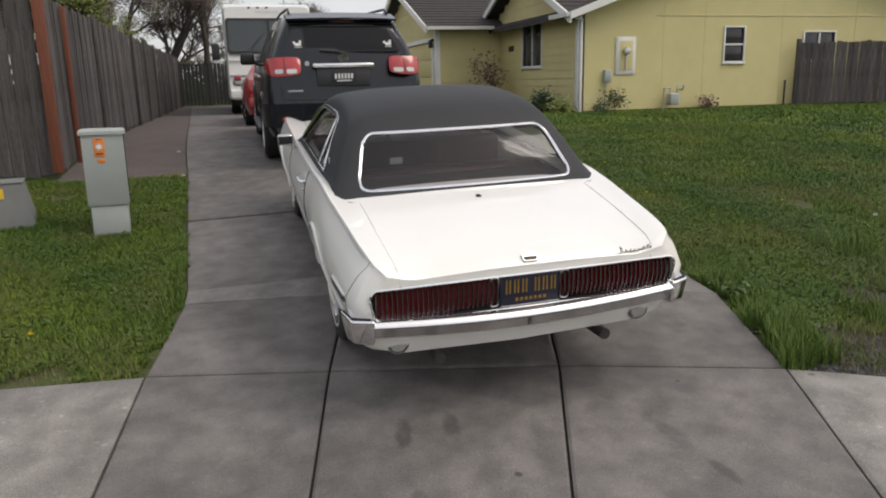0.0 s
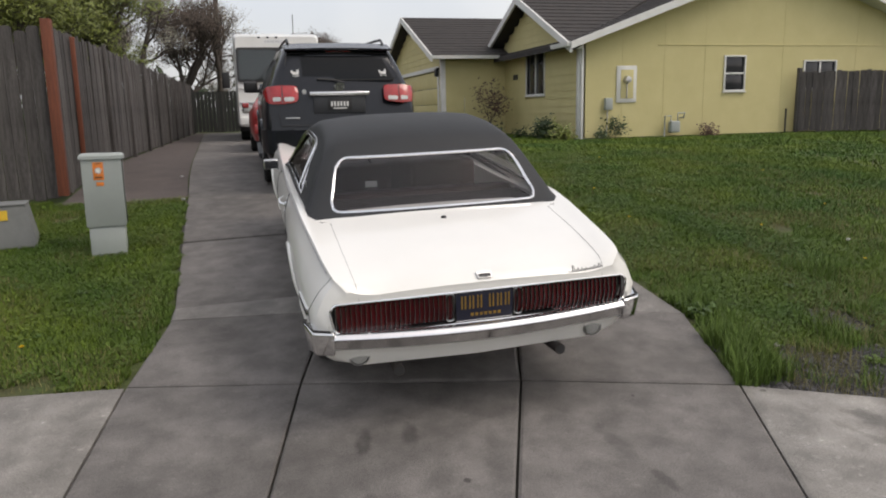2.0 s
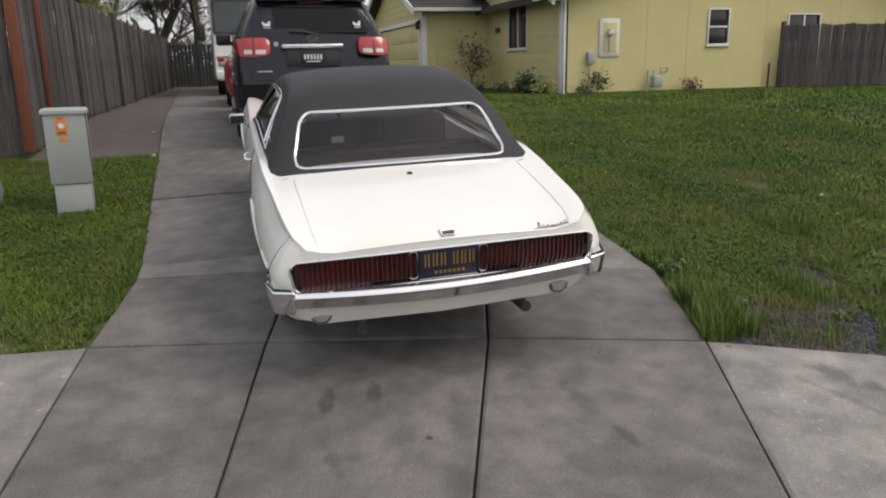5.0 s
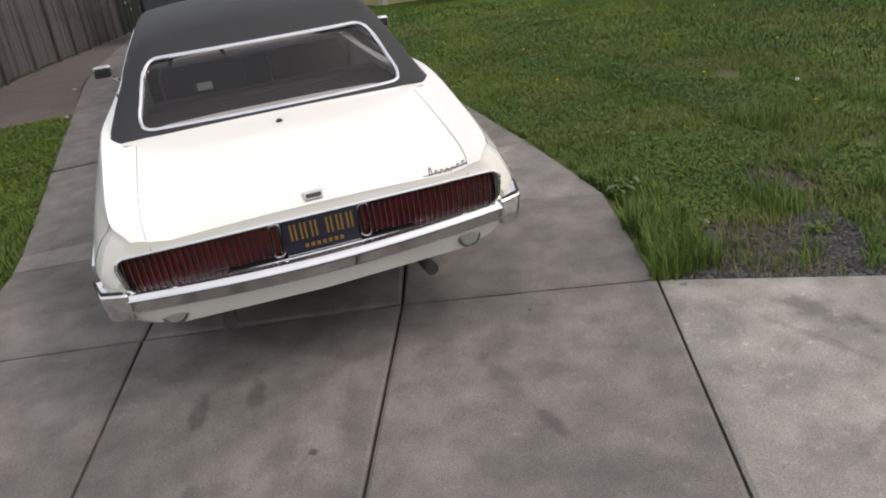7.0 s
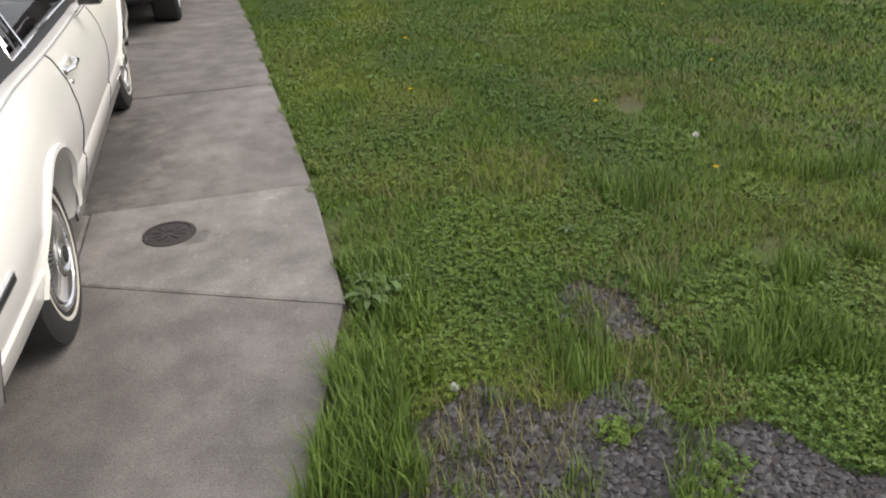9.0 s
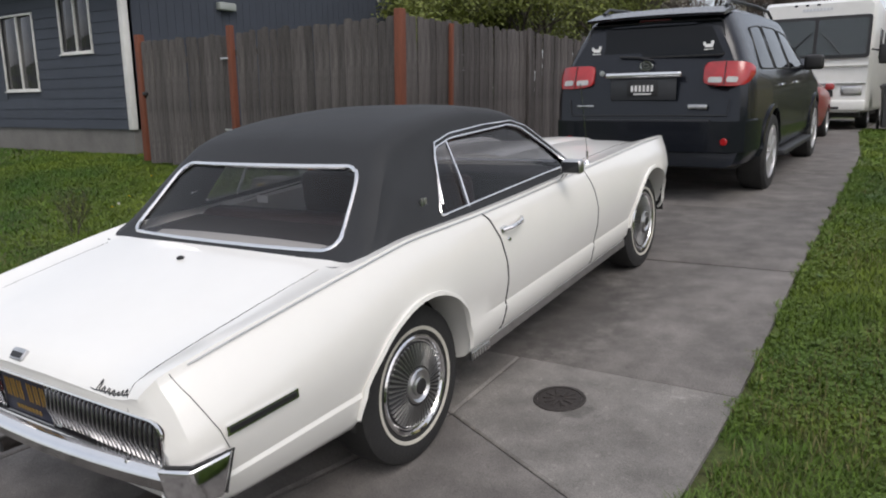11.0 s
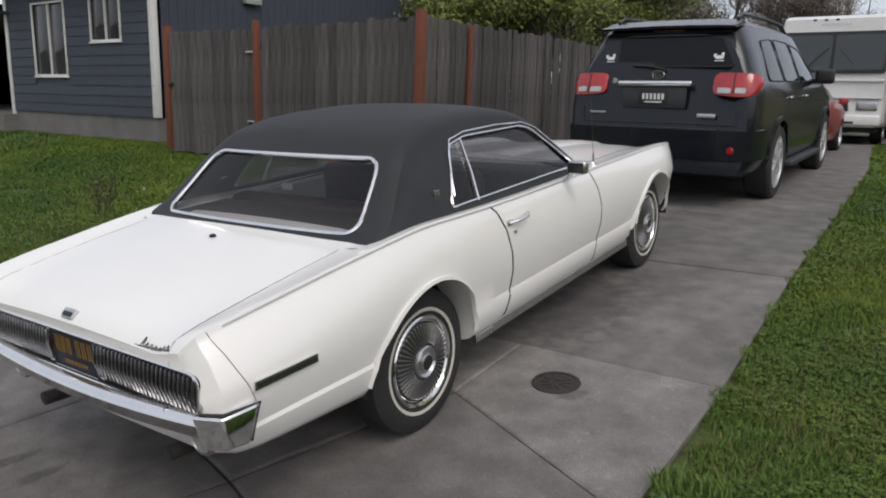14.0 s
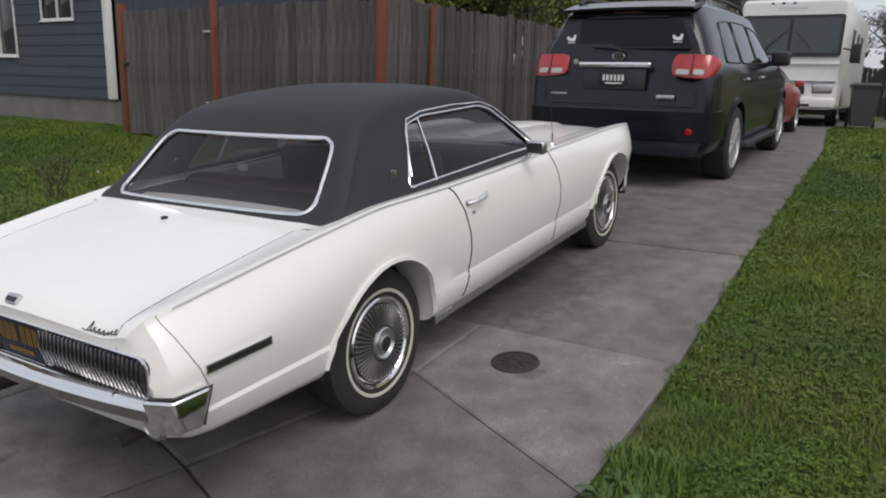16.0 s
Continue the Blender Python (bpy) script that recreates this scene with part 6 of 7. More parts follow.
# ---- service boxes on the verge ----
def service_cabinet(x, y):
    t = thing("service_cabinet", "pale grey-green metal service cabinet with an orange warning label", "utility cabinet", Matrix.Translation((x, y, land(x, y))) @ pose(0, 0, 0, -1.0, 0.6, 6))
    part("base", box(-0.155, 0.155, -0.13, 0.13, -0.06, 0.235, 0.008), METAL_BOX, t)
    part("cabinet_body", loft([[(-0.165, -0.14, 0.235), (0.165, -0.14, 0.235), (0.165, 0.14, 0.235), (-0.165, 0.14, 0.235)], [(-0.172, -0.15, 0.25), (0.172, -0.15, 0.25), (0.172, 0.14, 0.25), (-0.172, 0.14, 0.25)], [(-0.172, -0.15, 0.885), (0.172, -0.15, 0.885), (0.172, 0.14, 0.885), (-0.172, 0.14, 0.885)]]), METAL_BOX, t)
    part("lid", loft([[(-0.19, -0.17, 0.875), (0.19, -0.17, 0.875), (0.19, 0.16, 0.875), (-0.19, 0.16, 0.875)], [(-0.19, -0.17, 0.905), (0.19, -0.17, 0.905), (0.19, 0.16, 0.905), (-0.19, 0.16, 0.905)], [(-0.17, -0.15, 0.925), (0.17, -0.15, 0.925), (0.17, 0.14, 0.925), (-0.17, 0.14, 0.925)]]), METAL_BOX, t)
    part("door_gap", tube([(0.1735, -0.10, 0.88), (0.1735, -0.06, 0.5), (0.1735, 0.0, 0.28), (0.1735, 0.03, 0.26)], 0.006, 6), BLACK, t, "dark gap of the bent door edge")
    part("hasp", box(0.17, 0.185, -0.03, 0.01, 0.29, 0.33, 0.004), BLACK, t)
    lb = part("warning_label", box(-0.075, 0.015, -0.1535, -0.150, 0.68, 0.845, 0.001), ORANGE_LABEL, t, "orange warning label with a round white sign")
    part("sign_disc", lathe([(0.0, -0.1555), (0.030, -0.1555), (0.030, -0.152)], 20, "y"), STICKER, lb).location = (-0.03, 0, 0.768)
    part("sign_ring", lathe([(0.022, -0.1565), (0.026, -0.1565), (0.026, -0.155), (0.022, -0.155), (0.022, -0.1565)], 20, "y"), BLACK, lb).location = (-0.03, 0, 0.768)
    bars(lb, BLACK, [(-0.06, 0.0, 0.70, 0.712), (-0.055, -0.005, 0.83, 0.836)], (1, 0, 0), (0, 0, 1), (0, -0.1537, 0), 0.001)
    part("second_label", box(-0.055, 0.01, -0.1535, -0.150, 0.625, 0.66, 0.001), ORANGE_LABEL, t)


service_cabinet(-2.49, 4.06)


def service_pedestal(x, y):
    t = thing("service_pedestal", "low grey service box with a yellow label", "utility box", Matrix.Translation((x, y, land(x, y))) @ pose(0, 0, 0, 0, 0, 10))
    part("housing", loft([[(-w, -d, z), (w, -d, z), (w, d, z), (-w, d, z)] for w, d, z in ((0.36, 0.24, -0.05), (0.35, 0.23, 0.02), (0.29, 0.18, 0.36), (0.27, 0.17, 0.38))]), PEDESTAL, t)
    part("label_plate", loft([[(u, -0.2365 + 0.147 * (z - 0.02) - k, z) for u, z in ((-0.20, 0.235), (0.13, 0.235), (0.13, 0.33), (-0.20, 0.33))] for k in (0.0, 0.003)]), YELLOW_LABEL, t, "yellow label")
    part("cover_seam", box(-0.3, 0.3, -0.19, 0.19, 0.372, 0.386, 0.01), PEDESTAL, t)


service_pedestal(-3.62, 4.62)

# ---- trees and shrubs ----
def branch_mesh(segments):
    """Tapered limbs from (start, end, radius, end radius) rows, in one mesh."""
    vs, fs = [], []
    for a, b, ra, rb in segments:
        d = (b - a).normalized()
        u = d.orthogonal().normalized()
        w = d.cross(u)
        n = 6 if ra > 0.03 else 4 if ra > 0.01 else 3
        o = len(vs)
        for p, r in ((a, ra), (b, rb)):
            for k in range(n):
                ang = 2 * math.pi * k / n
                vs.append(tuple(p + (u * math.cos(ang) + w * math.sin(ang)) * r))
        for k in range(n):
            j = (k + 1) % n
            fs.append((o + k, o + j, o + n + j, o + n + k))
    me = bpy.data.meshes.new("limbs")
    me.from_pydata(vs, [], fs)
    me.polygons.foreach_set("use_smooth", [True] * len(me.polygons))
    return me


def leaf_mesh(points, size, rnd):
    vs, fs = [], []
    for p in points:
        s = size * rnd.uniform(0.6, 1.3)
        a = Vector((rnd.gauss(0, 1), rnd.gauss(0, 1), rnd.gauss(0, 0.7))).normalized()
        b = a.orthogonal().normalized()
        o = len(vs)
        vs += [tuple(p - a * s), tuple(p + b * s * 0.45), tuple(p + a * s), tuple(p - b * s * 0.45)]
        fs.append((o, o + 1, o + 2, o + 3))
    me = bpy.data.meshes.new("leaves")
    me.from_pydata(vs, [], fs)
    return me


def tree(x, y, height, trunk_r, depth, seed, leaf=None, leaf_size=0.05, leaves=0, spread=0.55, label="", name="tree", category="tree", trunk=0.3, up=0.25, bark=None, kids=(2, 4)):
    rnd = random.Random(seed)
    segs, tips = [], []

    def grow_limb(p, d, length, r, level):
        steps = 3
        for k in range(steps):
            d = (d + Vector((rnd.gauss(0, 0.16), rnd.gauss(0, 0.16), rnd.gauss(0, 0.08) + 0.03))).normalized()
            q = p + d * length / steps
            r2 = r * 0.86
            segs.append((p, q, r, r2))
            if level <= 1:
                tips.append(q)
            p, r = q, r2
            if level > 0 and k >= 1:
                for _ in range(rnd.randint(*kids) - 1):
                    side = Vector((rnd.gauss(0, 1), rnd.gauss(0, 1), rnd.gauss(0.25, 0.5))).normalized()
                    grow_limb(p, (d * (1 - spread) + side * spread + Vector((0, 0, up))).normalized(), length * rnd.uniform(0.55, 0.8), r * 0.6, level - 1)
        if level > 0:
            grow_limb(p, d, length * 0.7, r * 0.8, level - 1)

    grow_limb(Vector((0, 0, -0.1)), Vector((rnd.gauss(0, 0.04), rnd.gauss(0, 0.04), 1)).normalized(), height * trunk, trunk_r, depth)
    t = thing(name, label, category, Matrix.Translation((x, y, land(x, y) - 0.03)))
    me = branch_mesh(segs)
    me.materials.append(bark or BARK)
    part("trunk", me, None, t)
    if leaves:
        pts = []
        for _ in range(leaves):
            p = tips[rnd.randrange(len(tips))]
            pts.append(p + Vector((rnd.gauss(0, 1), rnd.gauss(0, 1), rnd.gauss(0, 1))) * leaf_size * 2.2)
        lm = leaf_mesh(pts, leaf_size, rnd)
        lm.materials.append(leaf)
        part("crown", lm, None, t)
    return t


PALE, BARE = "small tree in yellow-green young leaf behind the fence", "bare tree with dense brown twigs and buds"
for x, y, hgt, depth, seed, leaf, size, count, text in (
        (-6.1, 14.5, 9.0, 5, 3, LEAF_PALE, 0.05, 24000, PALE), (-5.2, 18.5, 9.5, 5, 4, LEAF_PALE, 0.05, 16000, PALE), (-8.6, 17.0, 9.0, 5, 5, LEAF_PALE, 0.055, 16000, PALE),
        (-7.4, 15.6, 8.0, 5, 31, LEAF_PALE, 0.05, 18000, PALE), (-10.4, 19.5, 9.0, 5, 32, LEAF_PALE, 0.055, 16000, PALE), (-12.0, 16.5, 8.0, 5, 33, LEAF_BLOSSOM, 0.045, 9000, "tree in pale spring blossom with open twigs"), (-13.6, 25.0, 12.0, 5, 8, LEAF_BLOSSOM, 0.045, 16000, "tree in pale spring blossom with open twigs"), (-17.0, 27.0, 12.0, 5, 9, LEAF_BLOSSOM, 0.045, 12000, "tree in pale spring blossom with open twigs"),
        (-10.6, 27.0, 12.0, 5, 12, LEAF_PALE, 0.06, 14000, PALE), (-12.4, 33.0, 13.0, 5, 27, LEAF_DARK, 0.08, 16000, "dense dark green tree beyond the fences"),
        (-6.6, 22.0, 12.0, 5, 34, LEAF_PALE, 0.055, 22000, PALE), (-9.6, 24.0, 14.0, 6, 35, LEAF_BLOSSOM, 0.04, 14000, "tree in pale spring blossom with open twigs"), (-5.6, 26.5, 14.0, 6, 36, LEAF_BLOSSOM, 0.035, 5000, "nearly bare tree with a few pale buds"), (-7.6, 29.0, 14.0, 6, 21, LEAF_BUD, 0.05, 20000, BARE), (-4.9, 31.5, 15.0, 6, 22, LEAF_BUD, 0.05, 20000, BARE), (-2.4, 33.0, 14.0, 6, 23, LEAF_BLOSSOM, 0.04, 5000, "nearly bare tree with a few pale buds"), (0.6, 35.0, 14.0, 6, 24, LEAF_BUD, 0.05, 20000, BARE)):
    tree(x, y, hgt, 0.02 * hgt, depth, seed, leaf, size, count, 0.6, text, trunk=0.15 if depth > 5 else 0.2, kids=(2, 3) if depth > 5 else (2, 4), up=0.2)
tree(6.0, 17.82, 2.1, 0.028, 3, 41, LEAF_RED, 0.055, 420, 0.62, "young slender tree with dark red leaves by the house", trunk=0.34, name="sapling", up=0.1)
tree(-5.19, 3.03, 0.95, 0.012, 3, 45, LEAF_PALE, 0.015, 160, 0.5, "leafless twiggy shrub on the lawn", "twiggy_shrub", "shrub", 0.28, 0.5, kids=(3, 4))
tree(-5.32, 3.12, 0.85, 0.010, 3, 46, LEAF_PALE, 0.015, 120, 0.5, "leafless twiggy shrub on the lawn", "twiggy_shrub", "shrub", 0.28, 0.5, kids=(3, 4))
tree(6.43, 14.62, 0.95, 0.03, 3, 51, LEAF_DARK, 0.06, 650, 0.6, "small dark leafy shrub against the house", "shrub", "shrub", 0.25)
tree(6.5, 13.62, 0.62, 0.02, 3, 52, LEAF_PALE, 0.05, 520, 0.6, "small yellow-green shrub against the house", "shrub", "shrub", 0.25)
tree(7.93, 13.42, 0.75, 0.012, 3, 53, LEAF_DARK, 0.05, 260, 0.6, "straggly climbing plant on the house wall", "shrub", "shrub", 0.3)
tree(10.63, 13.42, 0.5, 0.012, 3, 54, LEAF_RED, 0.05, 260, 0.6, "low reddish shrub at the house wall", "shrub", "shrub", 0.25)
for (x, y, s) in ((5.88, 16.72, 61), (6.28, 16.0, 62), (7.48, 13.47, 63)):
    tree(x, y, 0.4, 0.015, 3, s, LEAF_DARK, 0.05, 240, 0.6, "low dark shrub at the house wall", "shrub", "shrub", 0.25)

pole = thing("utility_pole", "thin grey wooden utility pole", "utility pole", Matrix.Translation((-2.35, 38.0, land(0, 30))))
part("shaft", tube([(0, 0, -0.2), (0, 0, 9.5)], 0.12, 10), BARK, pole)
part("crossarm", box(-1.1, 1.1, -0.06, 0.06, 8.8, 8.95, 0.01), BARK, pole)

far_house = thing("far_house", "distant grey house with a dark roof", "house", Matrix.Translation((6.5, 44, land(0, 30))))
part("wall", box(-5, 6, 0, 7, -0.2, 2.7), METAL_BOX, far_house)
part("roof", loft([[(-5.6, y, 2.6), (6.6, y, 2.6), (0.5, y, 4.6)] for y in (-0.5, 7.5)]), SHINGLE, far_house)
part("window", box(-1, 0.6, -0.02, 0.05, 1.0, 2.1, 0.02), HOUSE_GLASS, far_house)
hedge_rnd = random.Random(5)
hedge = thing("far_hedge", "dark distant hedge and shrubs", "hedge")
hp = [Vector((hedge_rnd.uniform(-45, 40), 40 + hedge_rnd.uniform(0, 1.5), land(0, 30) + abs(hedge_rnd.gauss(0, 1.0)) * (1 + 0.5 * math.sin(k)))) for k in range(9000)]
hm = leaf_mesh(hp, 0.32, hedge_rnd)
hm.materials.append(LEAF_DARK)
ho = part("foliage", hm, None, hedge)
ho["kind"] = "stuff"


# ---- grass ----
TUFT_BLADE = material("dark_tuft_blade", (0.070, 0.118, 0.014), 0.6, second=(0.046, 0.086, 0.01), scale=1.2, mix=0.6, spread=0.4, island=True, spec=0.3)


def blades(name, label, regions, mat, seed, parent=None, skip=None, flat=0.75):
    """Grass as thin bent blades: rows of (x0, x1, y0, y1, count, height, width)."""
    r = np.random.RandomState(seed)
    V, n_all = [], 0
    for x0, x1, y0, y1, count, hgt, wid in regions:
        x, y = r.uniform(x0, x1, count), r.uniform(y0, y1, count)
        keep = np.array([lawn_at(a, b) and not (skip and skip(a, b)) for a, b in zip(x, y)])
        x, y = x[keep], y[keep]
        c = len(x)
        z = np.array([land(a, b) for a, b in zip(x, y)]) - 0.04
        patch = np.array([0.5 + 0.5 * noise.noise(Vector((a * 1.3, b * 1.3, seed))) + 0.35 * noise.noise(Vector((a * 5, b * 5, seed))) for a, b in zip(x, y)])
        h = hgt * r.uniform(0.55, 1.25, c) * np.clip(0.55 + patch, 0.5, 1.6) + 0.025
        a = r.uniform(0, 2 * np.pi, c)
        lean = r.uniform(0.1, flat, c) * h
        dx, dy = np.cos(a), np.sin(a)
        w = wid * r.uniform(0.6, 1.3, c)
        base, tip = np.stack([x, y, z], 1), np.stack([x + dx * lean, y + dy * lean, z + h], 1)
        mid = np.stack([x + dx * lean * 0.35, y + dy * lean * 0.35, z + h * 0.6], 1)
        side = np.stack([-dy * w, dx * w, 0 * w], 1)
        V.append(np.stack([base - side, base + side, mid + side * 0.8, mid - side * 0.8, tip], 1).reshape(-1, 3))
        n_all += c
    V = np.concatenate(V)
    me = bpy.data.meshes.new(name)
    me.vertices.add(len(V))
    me.vertices.foreach_set("co", V.ravel())
    o = np.arange(n_all) * 5
    quad = np.stack([o, o + 1, o + 2, o + 3], 1)
    tri = np.stack([o + 3, o + 2, o + 4], 1)
    idx = np.concatenate([quad, tri], 1).ravel()
    me.loops.add(len(idx))
    me.loops.foreach_set("vertex_index", idx)
    me.polygons.add(2 * n_all)
    starts = np.stack([np.arange(n_all) * 7, np.arange(n_all) * 7 + 4], 1).ravel()
    me.polygons.foreach_set("loop_start", starts)
    me.polygons.foreach_set("use_smooth", [True] * (2 * n_all))
    me.update()
    me.validate()
    me.materials.append(mat)
    return tagged(new(name, me), label, "grass", kind="stuff")


LEFT_X = curve([(0.952, -1.92), (1.25, -1.89), (1.65, -1.79), (2.05, -1.755), (2.6, -1.75), (4.07, -1.83), (6.3, -1.92)])
RIGHT_X = curve([(-0.05, 1.53), (0.45, 1.69), (0.972, 1.83), (1.6, 1.885), (2.18, 1.856), (4.12, 1.811), (6.02, 1.79), (10, 1.68), (15, 1.3), (20, 0.95)])


def lawn_at(x, y):
    """True where grass grows: off the drive, the pavement, the gravel strip and the houses."""
    ragged = 0.03 * math.sin(9 * y + 3 * x) + 0.025 * math.sin(23 * y)
    if x > 0:
        if y < -0.05:
            return x > 1.53 and y > -0.05 - 0.535 * (x - 1.53) - 0.01 + ragged
        if y > 20.4 and x < 8.3:
            return False
        if x > 6.9 and y > 13.68:
            return False
        if x > 4.4 and y > 19.3:
            return False
        return x > RIGHT_X(y) + 0.0 + ragged
    if y < 6.35 + ragged * 2:
        return x < LEFT_X(y) - 0.02 + ragged and y > 0.94 - 0.19 * (x + 1.907) + 0.02 + ragged
    return x < -3.55 and y < 9.5


def gravel_at(x, y):
    """The thin, stony corner of the lawn beside the pavement."""
    off = y + 0.05 + 0.535 * (x - 1.53)
    reach = 0.78 - 0.35 * abs(x - 2.55) if x < 3.4 else 0.40
    upper = ((x - 2.84) / 0.22) ** 2 + ((y - 0.62) / 0.22) ** 2 < 1
    return x < 4.8 and (upper or off < reach + 0.42 * noise.noise(Vector((x * 2.6, y * 2.6, 3))))


def thin(x, y):
    bare = noise.noise(Vector((x * 1.9, y * 1.9, 7.5))) > 0.66 and x < 7
    return (gravel_at(x, y) and noise.noise(Vector((x * 4.5, y * 4.5, 1.2))) < 0.28) or bare


blades("lawn_grass", "short uneven green lawn grass", [
    (1.5, 4.8, -2.4, 5.0, 150000, 0.018, 0.0026), (1.5, 8.2, 5.0, 9.5, 125000, 0.022, 0.0042), (4.8, 9.0, -2.4, 5.0, 70000, 0.022, 0.0045),
    (1.0, 8.0, 9.5, 20.5, 60000, 0.028, 0.008), (8.0, 18.0, 3.0, 14.0, 60000, 0.028, 0.009), (9.0, 16, -4, 3, 15000, 0.03, 0.009),
    (-5.0, -1.7, 0.8, 6.6, 110000, 0.018, 0.003), (-13.0, -5.0, 1.5, 7.6, 80000, 0.024, 0.005), (-22, -13.0, 1.5, 9.5, 25000, 0.03, 0.009)], BLADE, 1, skip=thin, flat=1.9)
blades("lawn_tuft", "darker longer tufts scattered over the lawn", [
    (1.5, 6.5, -1.5, 9.0, 60000, 0.026, 0.0034), (6.5, 14.0, 0.0, 13.0, 26000, 0.034, 0.007), (-5.0, -1.7, 0.8, 6.6, 26000, 0.024, 0.0034), (-13, -5, 1.5, 7.6, 22000, 0.03, 0.006)], TUFT_BLADE, 6, flat=2.2, skip=lambda x, y: noise.noise(Vector((x * 2.3, y * 2.3, 21))) < 0.30 or gravel_at(x, y))
blades("tall_grass", "long pale green grass tufts round the stony corner", [
    (1.5, 5.2, -2.1, 0.9, 46000, 0.075, 0.0022), (3.0, 5.6, 0.0, 2.0, 15000, 0.10, 0.0024)], TALL_BLADE, 2, skip=lambda x, y: noise.noise(Vector((x * 3.1, y * 3.1, 4.4))) < (0.12 if y + 0.535 * (x - 1.53) < 0.8 else 0.30) or (gravel_at(x, y) and noise.noise(Vector((x * 5, y * 5, 9))) < 0.03))
blades("edge_tuft", "long grass leaning over the concrete edge", [
    (1.50, 1.90, -0.08, 0.58, 2600, 0.13, 0.0028), (1.83, 2.15, 0.72, 1.3, 1100, 0.07, 0.0035), (-1.95, -1.75, 1.0, 6.3, 5000, 0.035, 0.003), (1.6, 1.9, 1.4, 9.0, 8000, 0.035, 0.003)], TALL_BLADE, 3)
blades("dry_grass", "dry straw-coloured grass among the green", [
    (1.5, 5.0, -1.8, 3.5, 26000, 0.035, 0.0020), (1.6, 7.0, 3.0, 9.0, 18000, 0.03, 0.0036), (-5.0, -1.8, 1.0, 6.5, 26000, 0.025, 0.0026), (-3.6, -3.3, 7, 20, 1500, 0.06, 0.004), (1.7, 3.6, -1.2, 0.9, 5000, 0.07, 0.0018)], DRY_BLADE, 4, skip=lambda x, y: noise.noise(Vector((x * 1.1, y * 1.1, 14))) < 0.0)

def clover(name, label, regions, mat, seed, skip):
    """Low three-leaved ground cover: small leaves lying nearly flat among the blades."""
    r = np.random.RandomState(seed)
    V = []
    for x0, x1, y0, y1, count, size in regions:
        x, y = r.uniform(x0, x1, count), r.uniform(y0, y1, count)
        keep = np.array([lawn_at(a, b) and not skip(a, b) for a, b in zip(x, y)])
        x, y = x[keep], y[keep]
        z = np.array([land(a, b) for a, b in zip(x, y)]) - 0.018 + r.uniform(0, 0.028, len(x))
        turn = r.uniform(0, 2.1, len(x))
        sz = size * r.uniform(0.6, 1.3, len(x))
        for k in range(3):
            a = turn + 2.094 * k
            d, q = np.stack([np.cos(a), np.sin(a), r.uniform(-0.3, 0.5, len(x))], 1) * sz[:, None], np.stack([-np.sin(a), np.cos(a), r.uniform(-0.4, 0.4, len(x))], 1) * sz[:, None] * 0.5
            c = np.stack([x, y, z], 1)
            V.append(np.stack([c, c + d * 0.7 - q, c + d, c + d * 0.7 + q], 1).reshape(-1, 3))
    V = np.concatenate(V)
    me = bpy.data.meshes.new(name)
    me.from_pydata(V.tolist(), [], np.arange(len(V)).reshape(-1, 4).tolist())
    me.materials.append(mat)
    return tagged(new(name, me), label, "clover", kind="stuff")


CLOVER = material("clover_leaf", (0.105, 0.150, 0.018), 0.55, second=(0.044, 0.092, 0.012), scale=0.8, mix=0.4, spread=0.3, island=True, spec=0.3)
clover("clover", "low green clover and weeds spreading through the lawn", [(1.5, 4.2, -1.6, 5.0, 42000, 0.013), (1.5, 5.0, 5.0, 9.5, 16000, 0.018), (-4.5, -1.7, 0.8, 6.6, 26000, 0.014), (-11, -4.5, 1.5, 7.6, 16000, 0.02)], CLOVER, 8, lambda x, y: noise.noise(Vector((x * 1.5, y * 1.5, 31))) < -0.08 or thin(x, y))

bed_bm = bmesh.new()
nx, ny = 72, 72
bed_v = {}
for i in range(nx):
    for j in range(ny):
        x, y = 1.55 + 0.04 * i, -1.9 + 0.04 * j
        if lawn_at(x, y) and gravel_at(x, y):
            c = []
            for a, b in ((i, j), (i + 1, j), (i + 1, j + 1), (i, j + 1)):
                if (a, b) not in bed_v:
                    u, v = 1.55 + 0.04 * a, -1.9 + 0.04 * b
                    bed_v[(a, b)] = bed_bm.verts.new((u, v, land(u, v) - 0.029 + 0.003 * noise.noise(Vector((u * 9, v * 9, 0)))))
                c.append(bed_v[(a, b)])
            bed_bm.faces.new(c)
tagged(part("gravel_bed", bed_bm, STONY_EARTH), "bare dark stony earth beside the pavement", "bare earth", kind="structure")


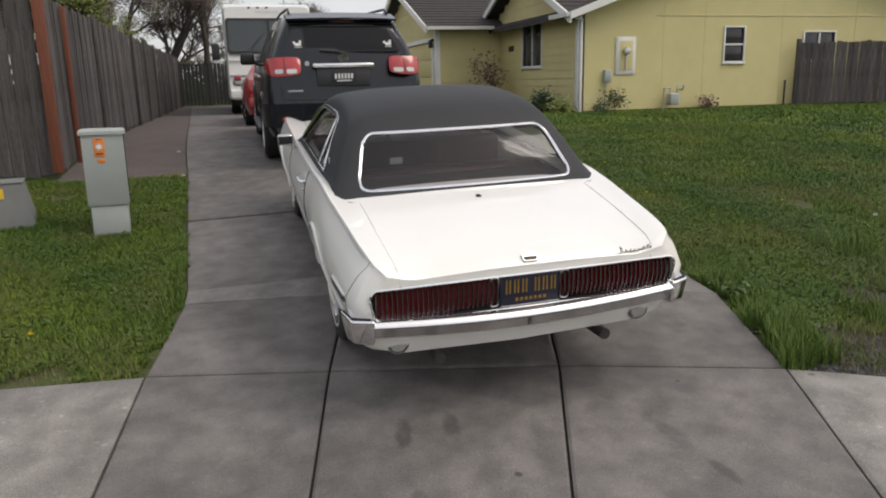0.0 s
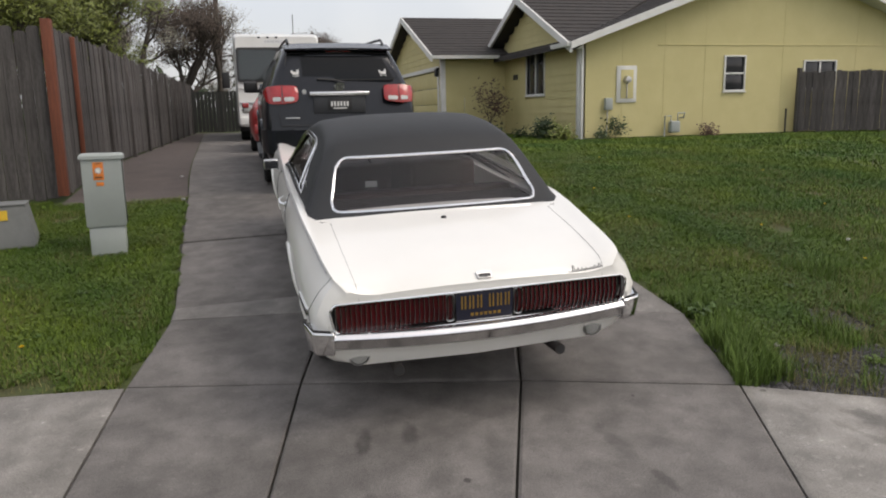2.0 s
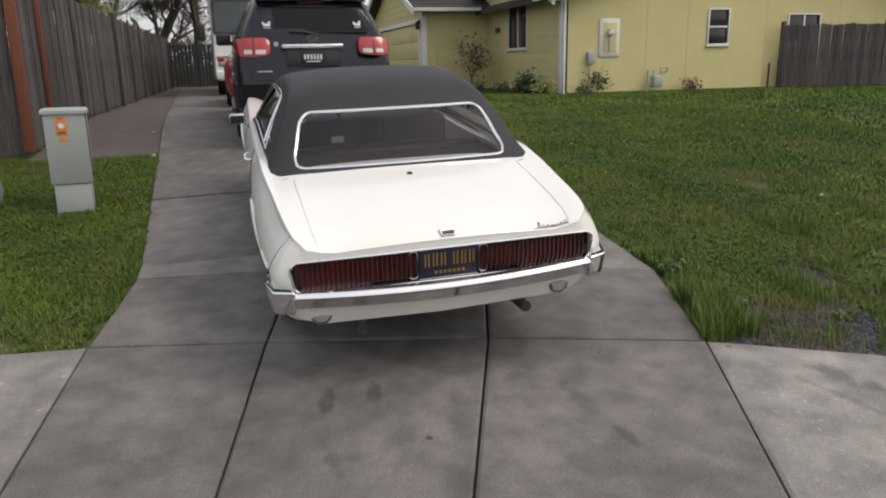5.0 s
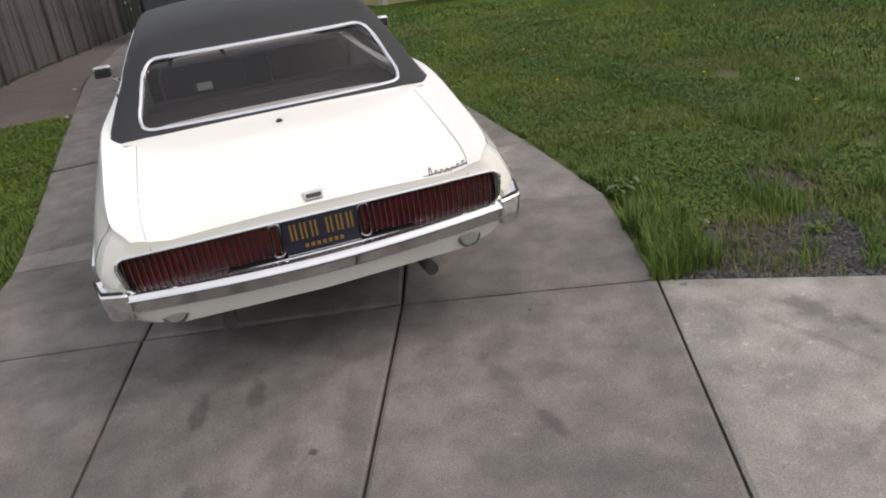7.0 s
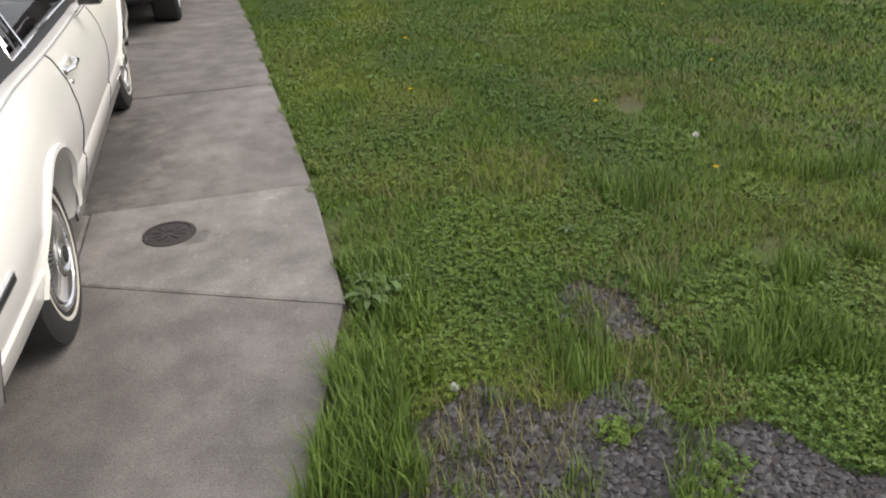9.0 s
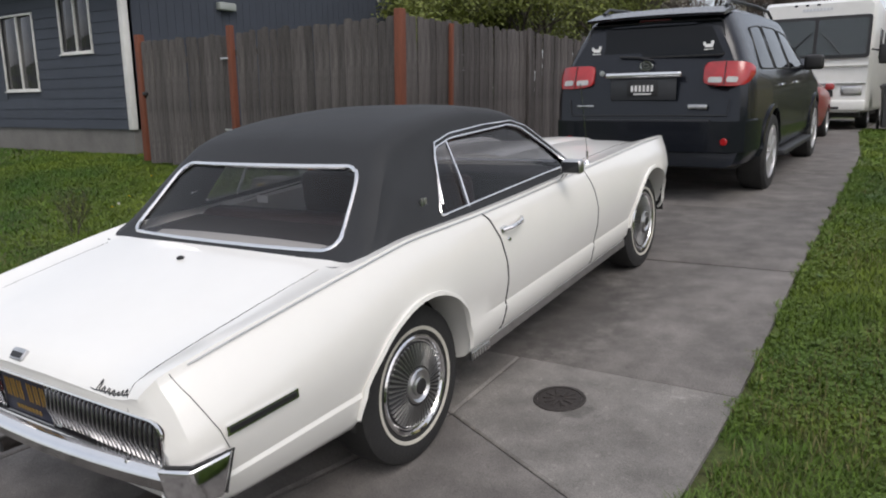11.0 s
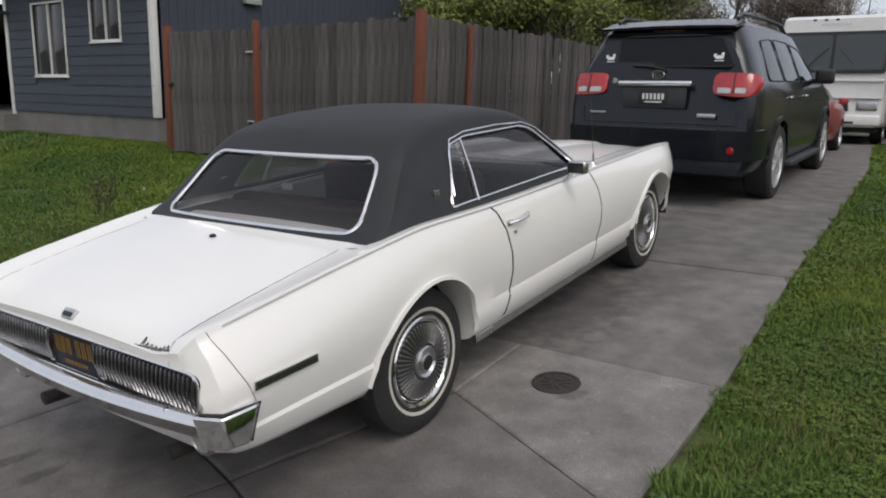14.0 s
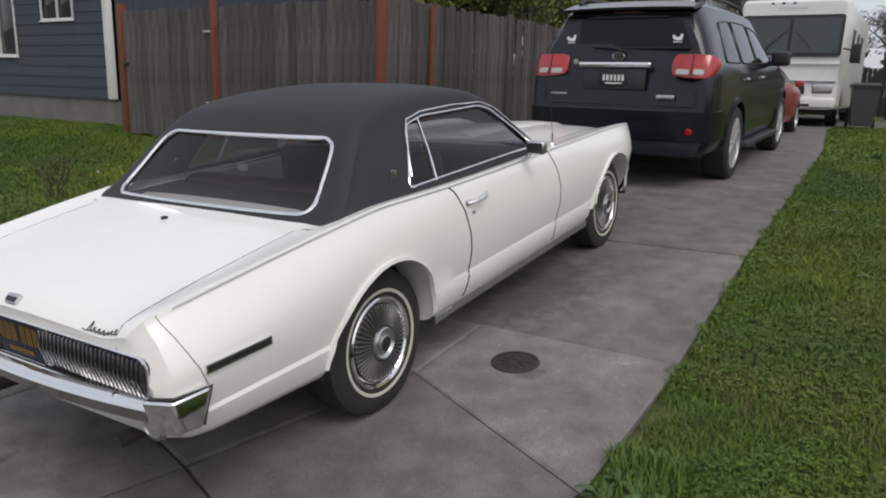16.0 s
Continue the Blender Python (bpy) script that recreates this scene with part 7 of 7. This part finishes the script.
def leafy_weed(x, y, seed, r=0.14, n=16, mat=None):
    rnd = random.Random(seed)
    vs, fs = [(0, 0, 0.004)], []
    for k in range(n):
        a = 2 * math.pi * k / n + rnd.uniform(-0.3, 0.3)
        l = r * rnd.uniform(0.5, 1.1)
        d, s = Vector((math.cos(a), math.sin(a), 0)), Vector((-math.sin(a), math.cos(a), 0))
        o = len(vs)
        hgt = rnd.uniform(0.15, 0.6) * l
        for f, w, z in ((0.15, 0.1, 0.3), (0.4, 0.26, 0.9), (0.75, 0.2, 1.0), (1.0, 0.02, 0.75)):
            c = d * l * f + Vector((0, 0, hgt * z))
            vs += [tuple(c - s * w * l * 0.5), tuple(c + s * w * l * 0.5)]
        fs += [(0, o + 1, o)] + [(o + 2 * q, o + 2 * q + 1, o + 2 * q + 3, o + 2 * q + 2) for q in range(3)]
    me = bpy.data.meshes.new("weed")
    me.from_pydata(vs, [], fs)
    me.polygons.foreach_set("use_smooth", [True] * len(me.polygons))
    me.materials.append(mat or LEAF_WEED)
    ob = new("leafy_weed", me)
    ob.location = (x, y, land(x, y) - 0.015)
    return tagged(ob, "broad-leaved green weed growing in the lawn", "weed", "weeds in the lawn")


LEAF_WEED = material("weed_leaf", (0.085, 0.15, 0.03), 0.5, second=(0.055, 0.105, 0.022), scale=8, spread=0.3)
leafy_weed(1.93, 0.96, 1, 0.12, 22)
leafy_weed(2.03, 1.03, 2, 0.11, 18)
leafy_weed(1.93, 1.10, 3, 0.09, 14)
wr = random.Random(11)
for k in range(34):
    x, y = (wr.uniform(1.9, 5.5), wr.uniform(0.8, 7)) if k < 20 else (wr.uniform(-4.6, -2.0), wr.uniform(1.4, 6))
    if lawn_at(x, y):
        leafy_weed(x, y, 20 + k, wr.uniform(0.04, 0.075), 11)

FLOWER = material("dandelion_yellow", (0.75, 0.52, 0.02), 0.7, scale=20)
CLOCK = material("dandelion_seed_head", (0.55, 0.55, 0.5), 0.9, scale=20)


def dandelion(x, y, seed=0, h=0.07, ball=False):
    t = thing("dandelion", "dandelion seed head on a tall stalk" if ball else "yellow dandelion flower in the lawn", "flower", Matrix.Translation((x, y, land(x, y) - 0.02)), "dandelions")
    part("stalk", tube([(0, 0, 0), (0.006, 0, h * 0.5), (0.01, 0.004, h)], 0.0025, 5), LEAF_WEED, t)
    bm = bmesh.new()
    for k in range(26):
        a, e = k * 2.4, (math.pi * (k + 0.5) / 26 if ball else 0.3 + 0.9 * (k / 26))
        d = Vector((math.sin(e) * math.cos(a), math.sin(e) * math.sin(a), math.cos(e)))
        s = d.orthogonal().normalized() * 0.004
        p = Vector((0.01, 0.004, h))
        r = 0.021 if ball else 0.02
        bm.faces.new([bm.verts.new(q) for q in (p, p + d * r * 0.7 - s, p + d * r, p + d * r * 0.7 + s)])
    part("bloom", bm, CLOCK if ball else FLOWER, t, sharp=0)


dandelion(3.93, 1.72, 1, 0.20, True)
for k, (x, y) in enumerate(((3.96, 1.55), (3.85, 2.75), (3.05, 4.9), (2.72, 3.4), (5.2, 3.4), (6.1, 5.6), (-3.1, 1.95), (-2.65, 1.62), (-4.1, 5.6), (-6.3, 4.4), (-7.4, 5.5), (4.6, 7.8), (-5.9, 3.9))):
    dandelion(x, y, k)
dandelion(-5.75, 3.9, 3, 0.13, True)

# stones of the bare corner
sr = np.random.RandomState(3)
SV, SF = [], []
oct_ = np.array([(1, 0, 0), (0, 1, 0), (-1, 0, 0), (0, -1, 0), (0, 0, 0.7), (0, 0, -0.7)], float)
tri_ = ((0, 1, 4), (1, 2, 4), (2, 3, 4), (3, 0, 4), (1, 0, 5), (2, 1, 5), (3, 2, 5), (0, 3, 5))
made = 0
for _ in range(30000):
    x, y = sr.uniform(1.55, 4.4), sr.uniform(-1.9, 1.0)
    if not (lawn_at(x, y) and gravel_at(x, y)):
        continue
    s = 0.007 + 0.017 * sr.rand() ** 2
    a = sr.uniform(0, 6.28)
    m = np.array([[math.cos(a), -math.sin(a), 0], [math.sin(a), math.cos(a), 0], [0, 0, 1]])
    v = (oct_ * (s * sr.uniform(0.7, 1.3, (6, 1))) * (1, sr.uniform(0.6, 1), 0.7)) @ m.T + (x, y, land(x, y) - 0.028 + 0.006 * sr.rand())
    o = len(SV)
    SV += [tuple(q) for q in v]
    SF += [tuple(o + i for i in f) for f in tri_]
    made += 1
stm = bpy.data.meshes.new("gravel")
stm.from_pydata(SV, [], SF)
stm.materials.append(STONE)
tagged(new("gravel", stm), "loose dark grey gravel in the bare corner of the lawn", "gravel", kind="stuff")
PALE_STONE = material("pale_stone", (0.30, 0.30, 0.29), 0.9, second=(0.22, 0.22, 0.21), scale=20, bump=0.4, bump_scale=90)
for k, (x, y, s) in enumerate(((1.86, 0.10, 0.03), (2.75, -0.62, 0.028), (2.1, 0.35, 0.02), (2.62, -0.55, 0.02), (-2.14, 8.2, 0.03), (-1.98, 6.25, 0.03))):
    b = bmesh.new()
    bmesh.ops.create_icosphere(b, subdivisions=2, radius=s)
    for v in b.verts:
        v.co *= 1 + 0.3 * noise.noise(v.co * 40 + Vector((k, 0, 0)))
        v.co.z *= 0.65
    ob = part("stone", b, PALE_STONE)
    ob.location = (x, y, land(x, y) - 0.01)
    tagged(ob, "rounded pale stone on the ground", "stone", "loose stones")
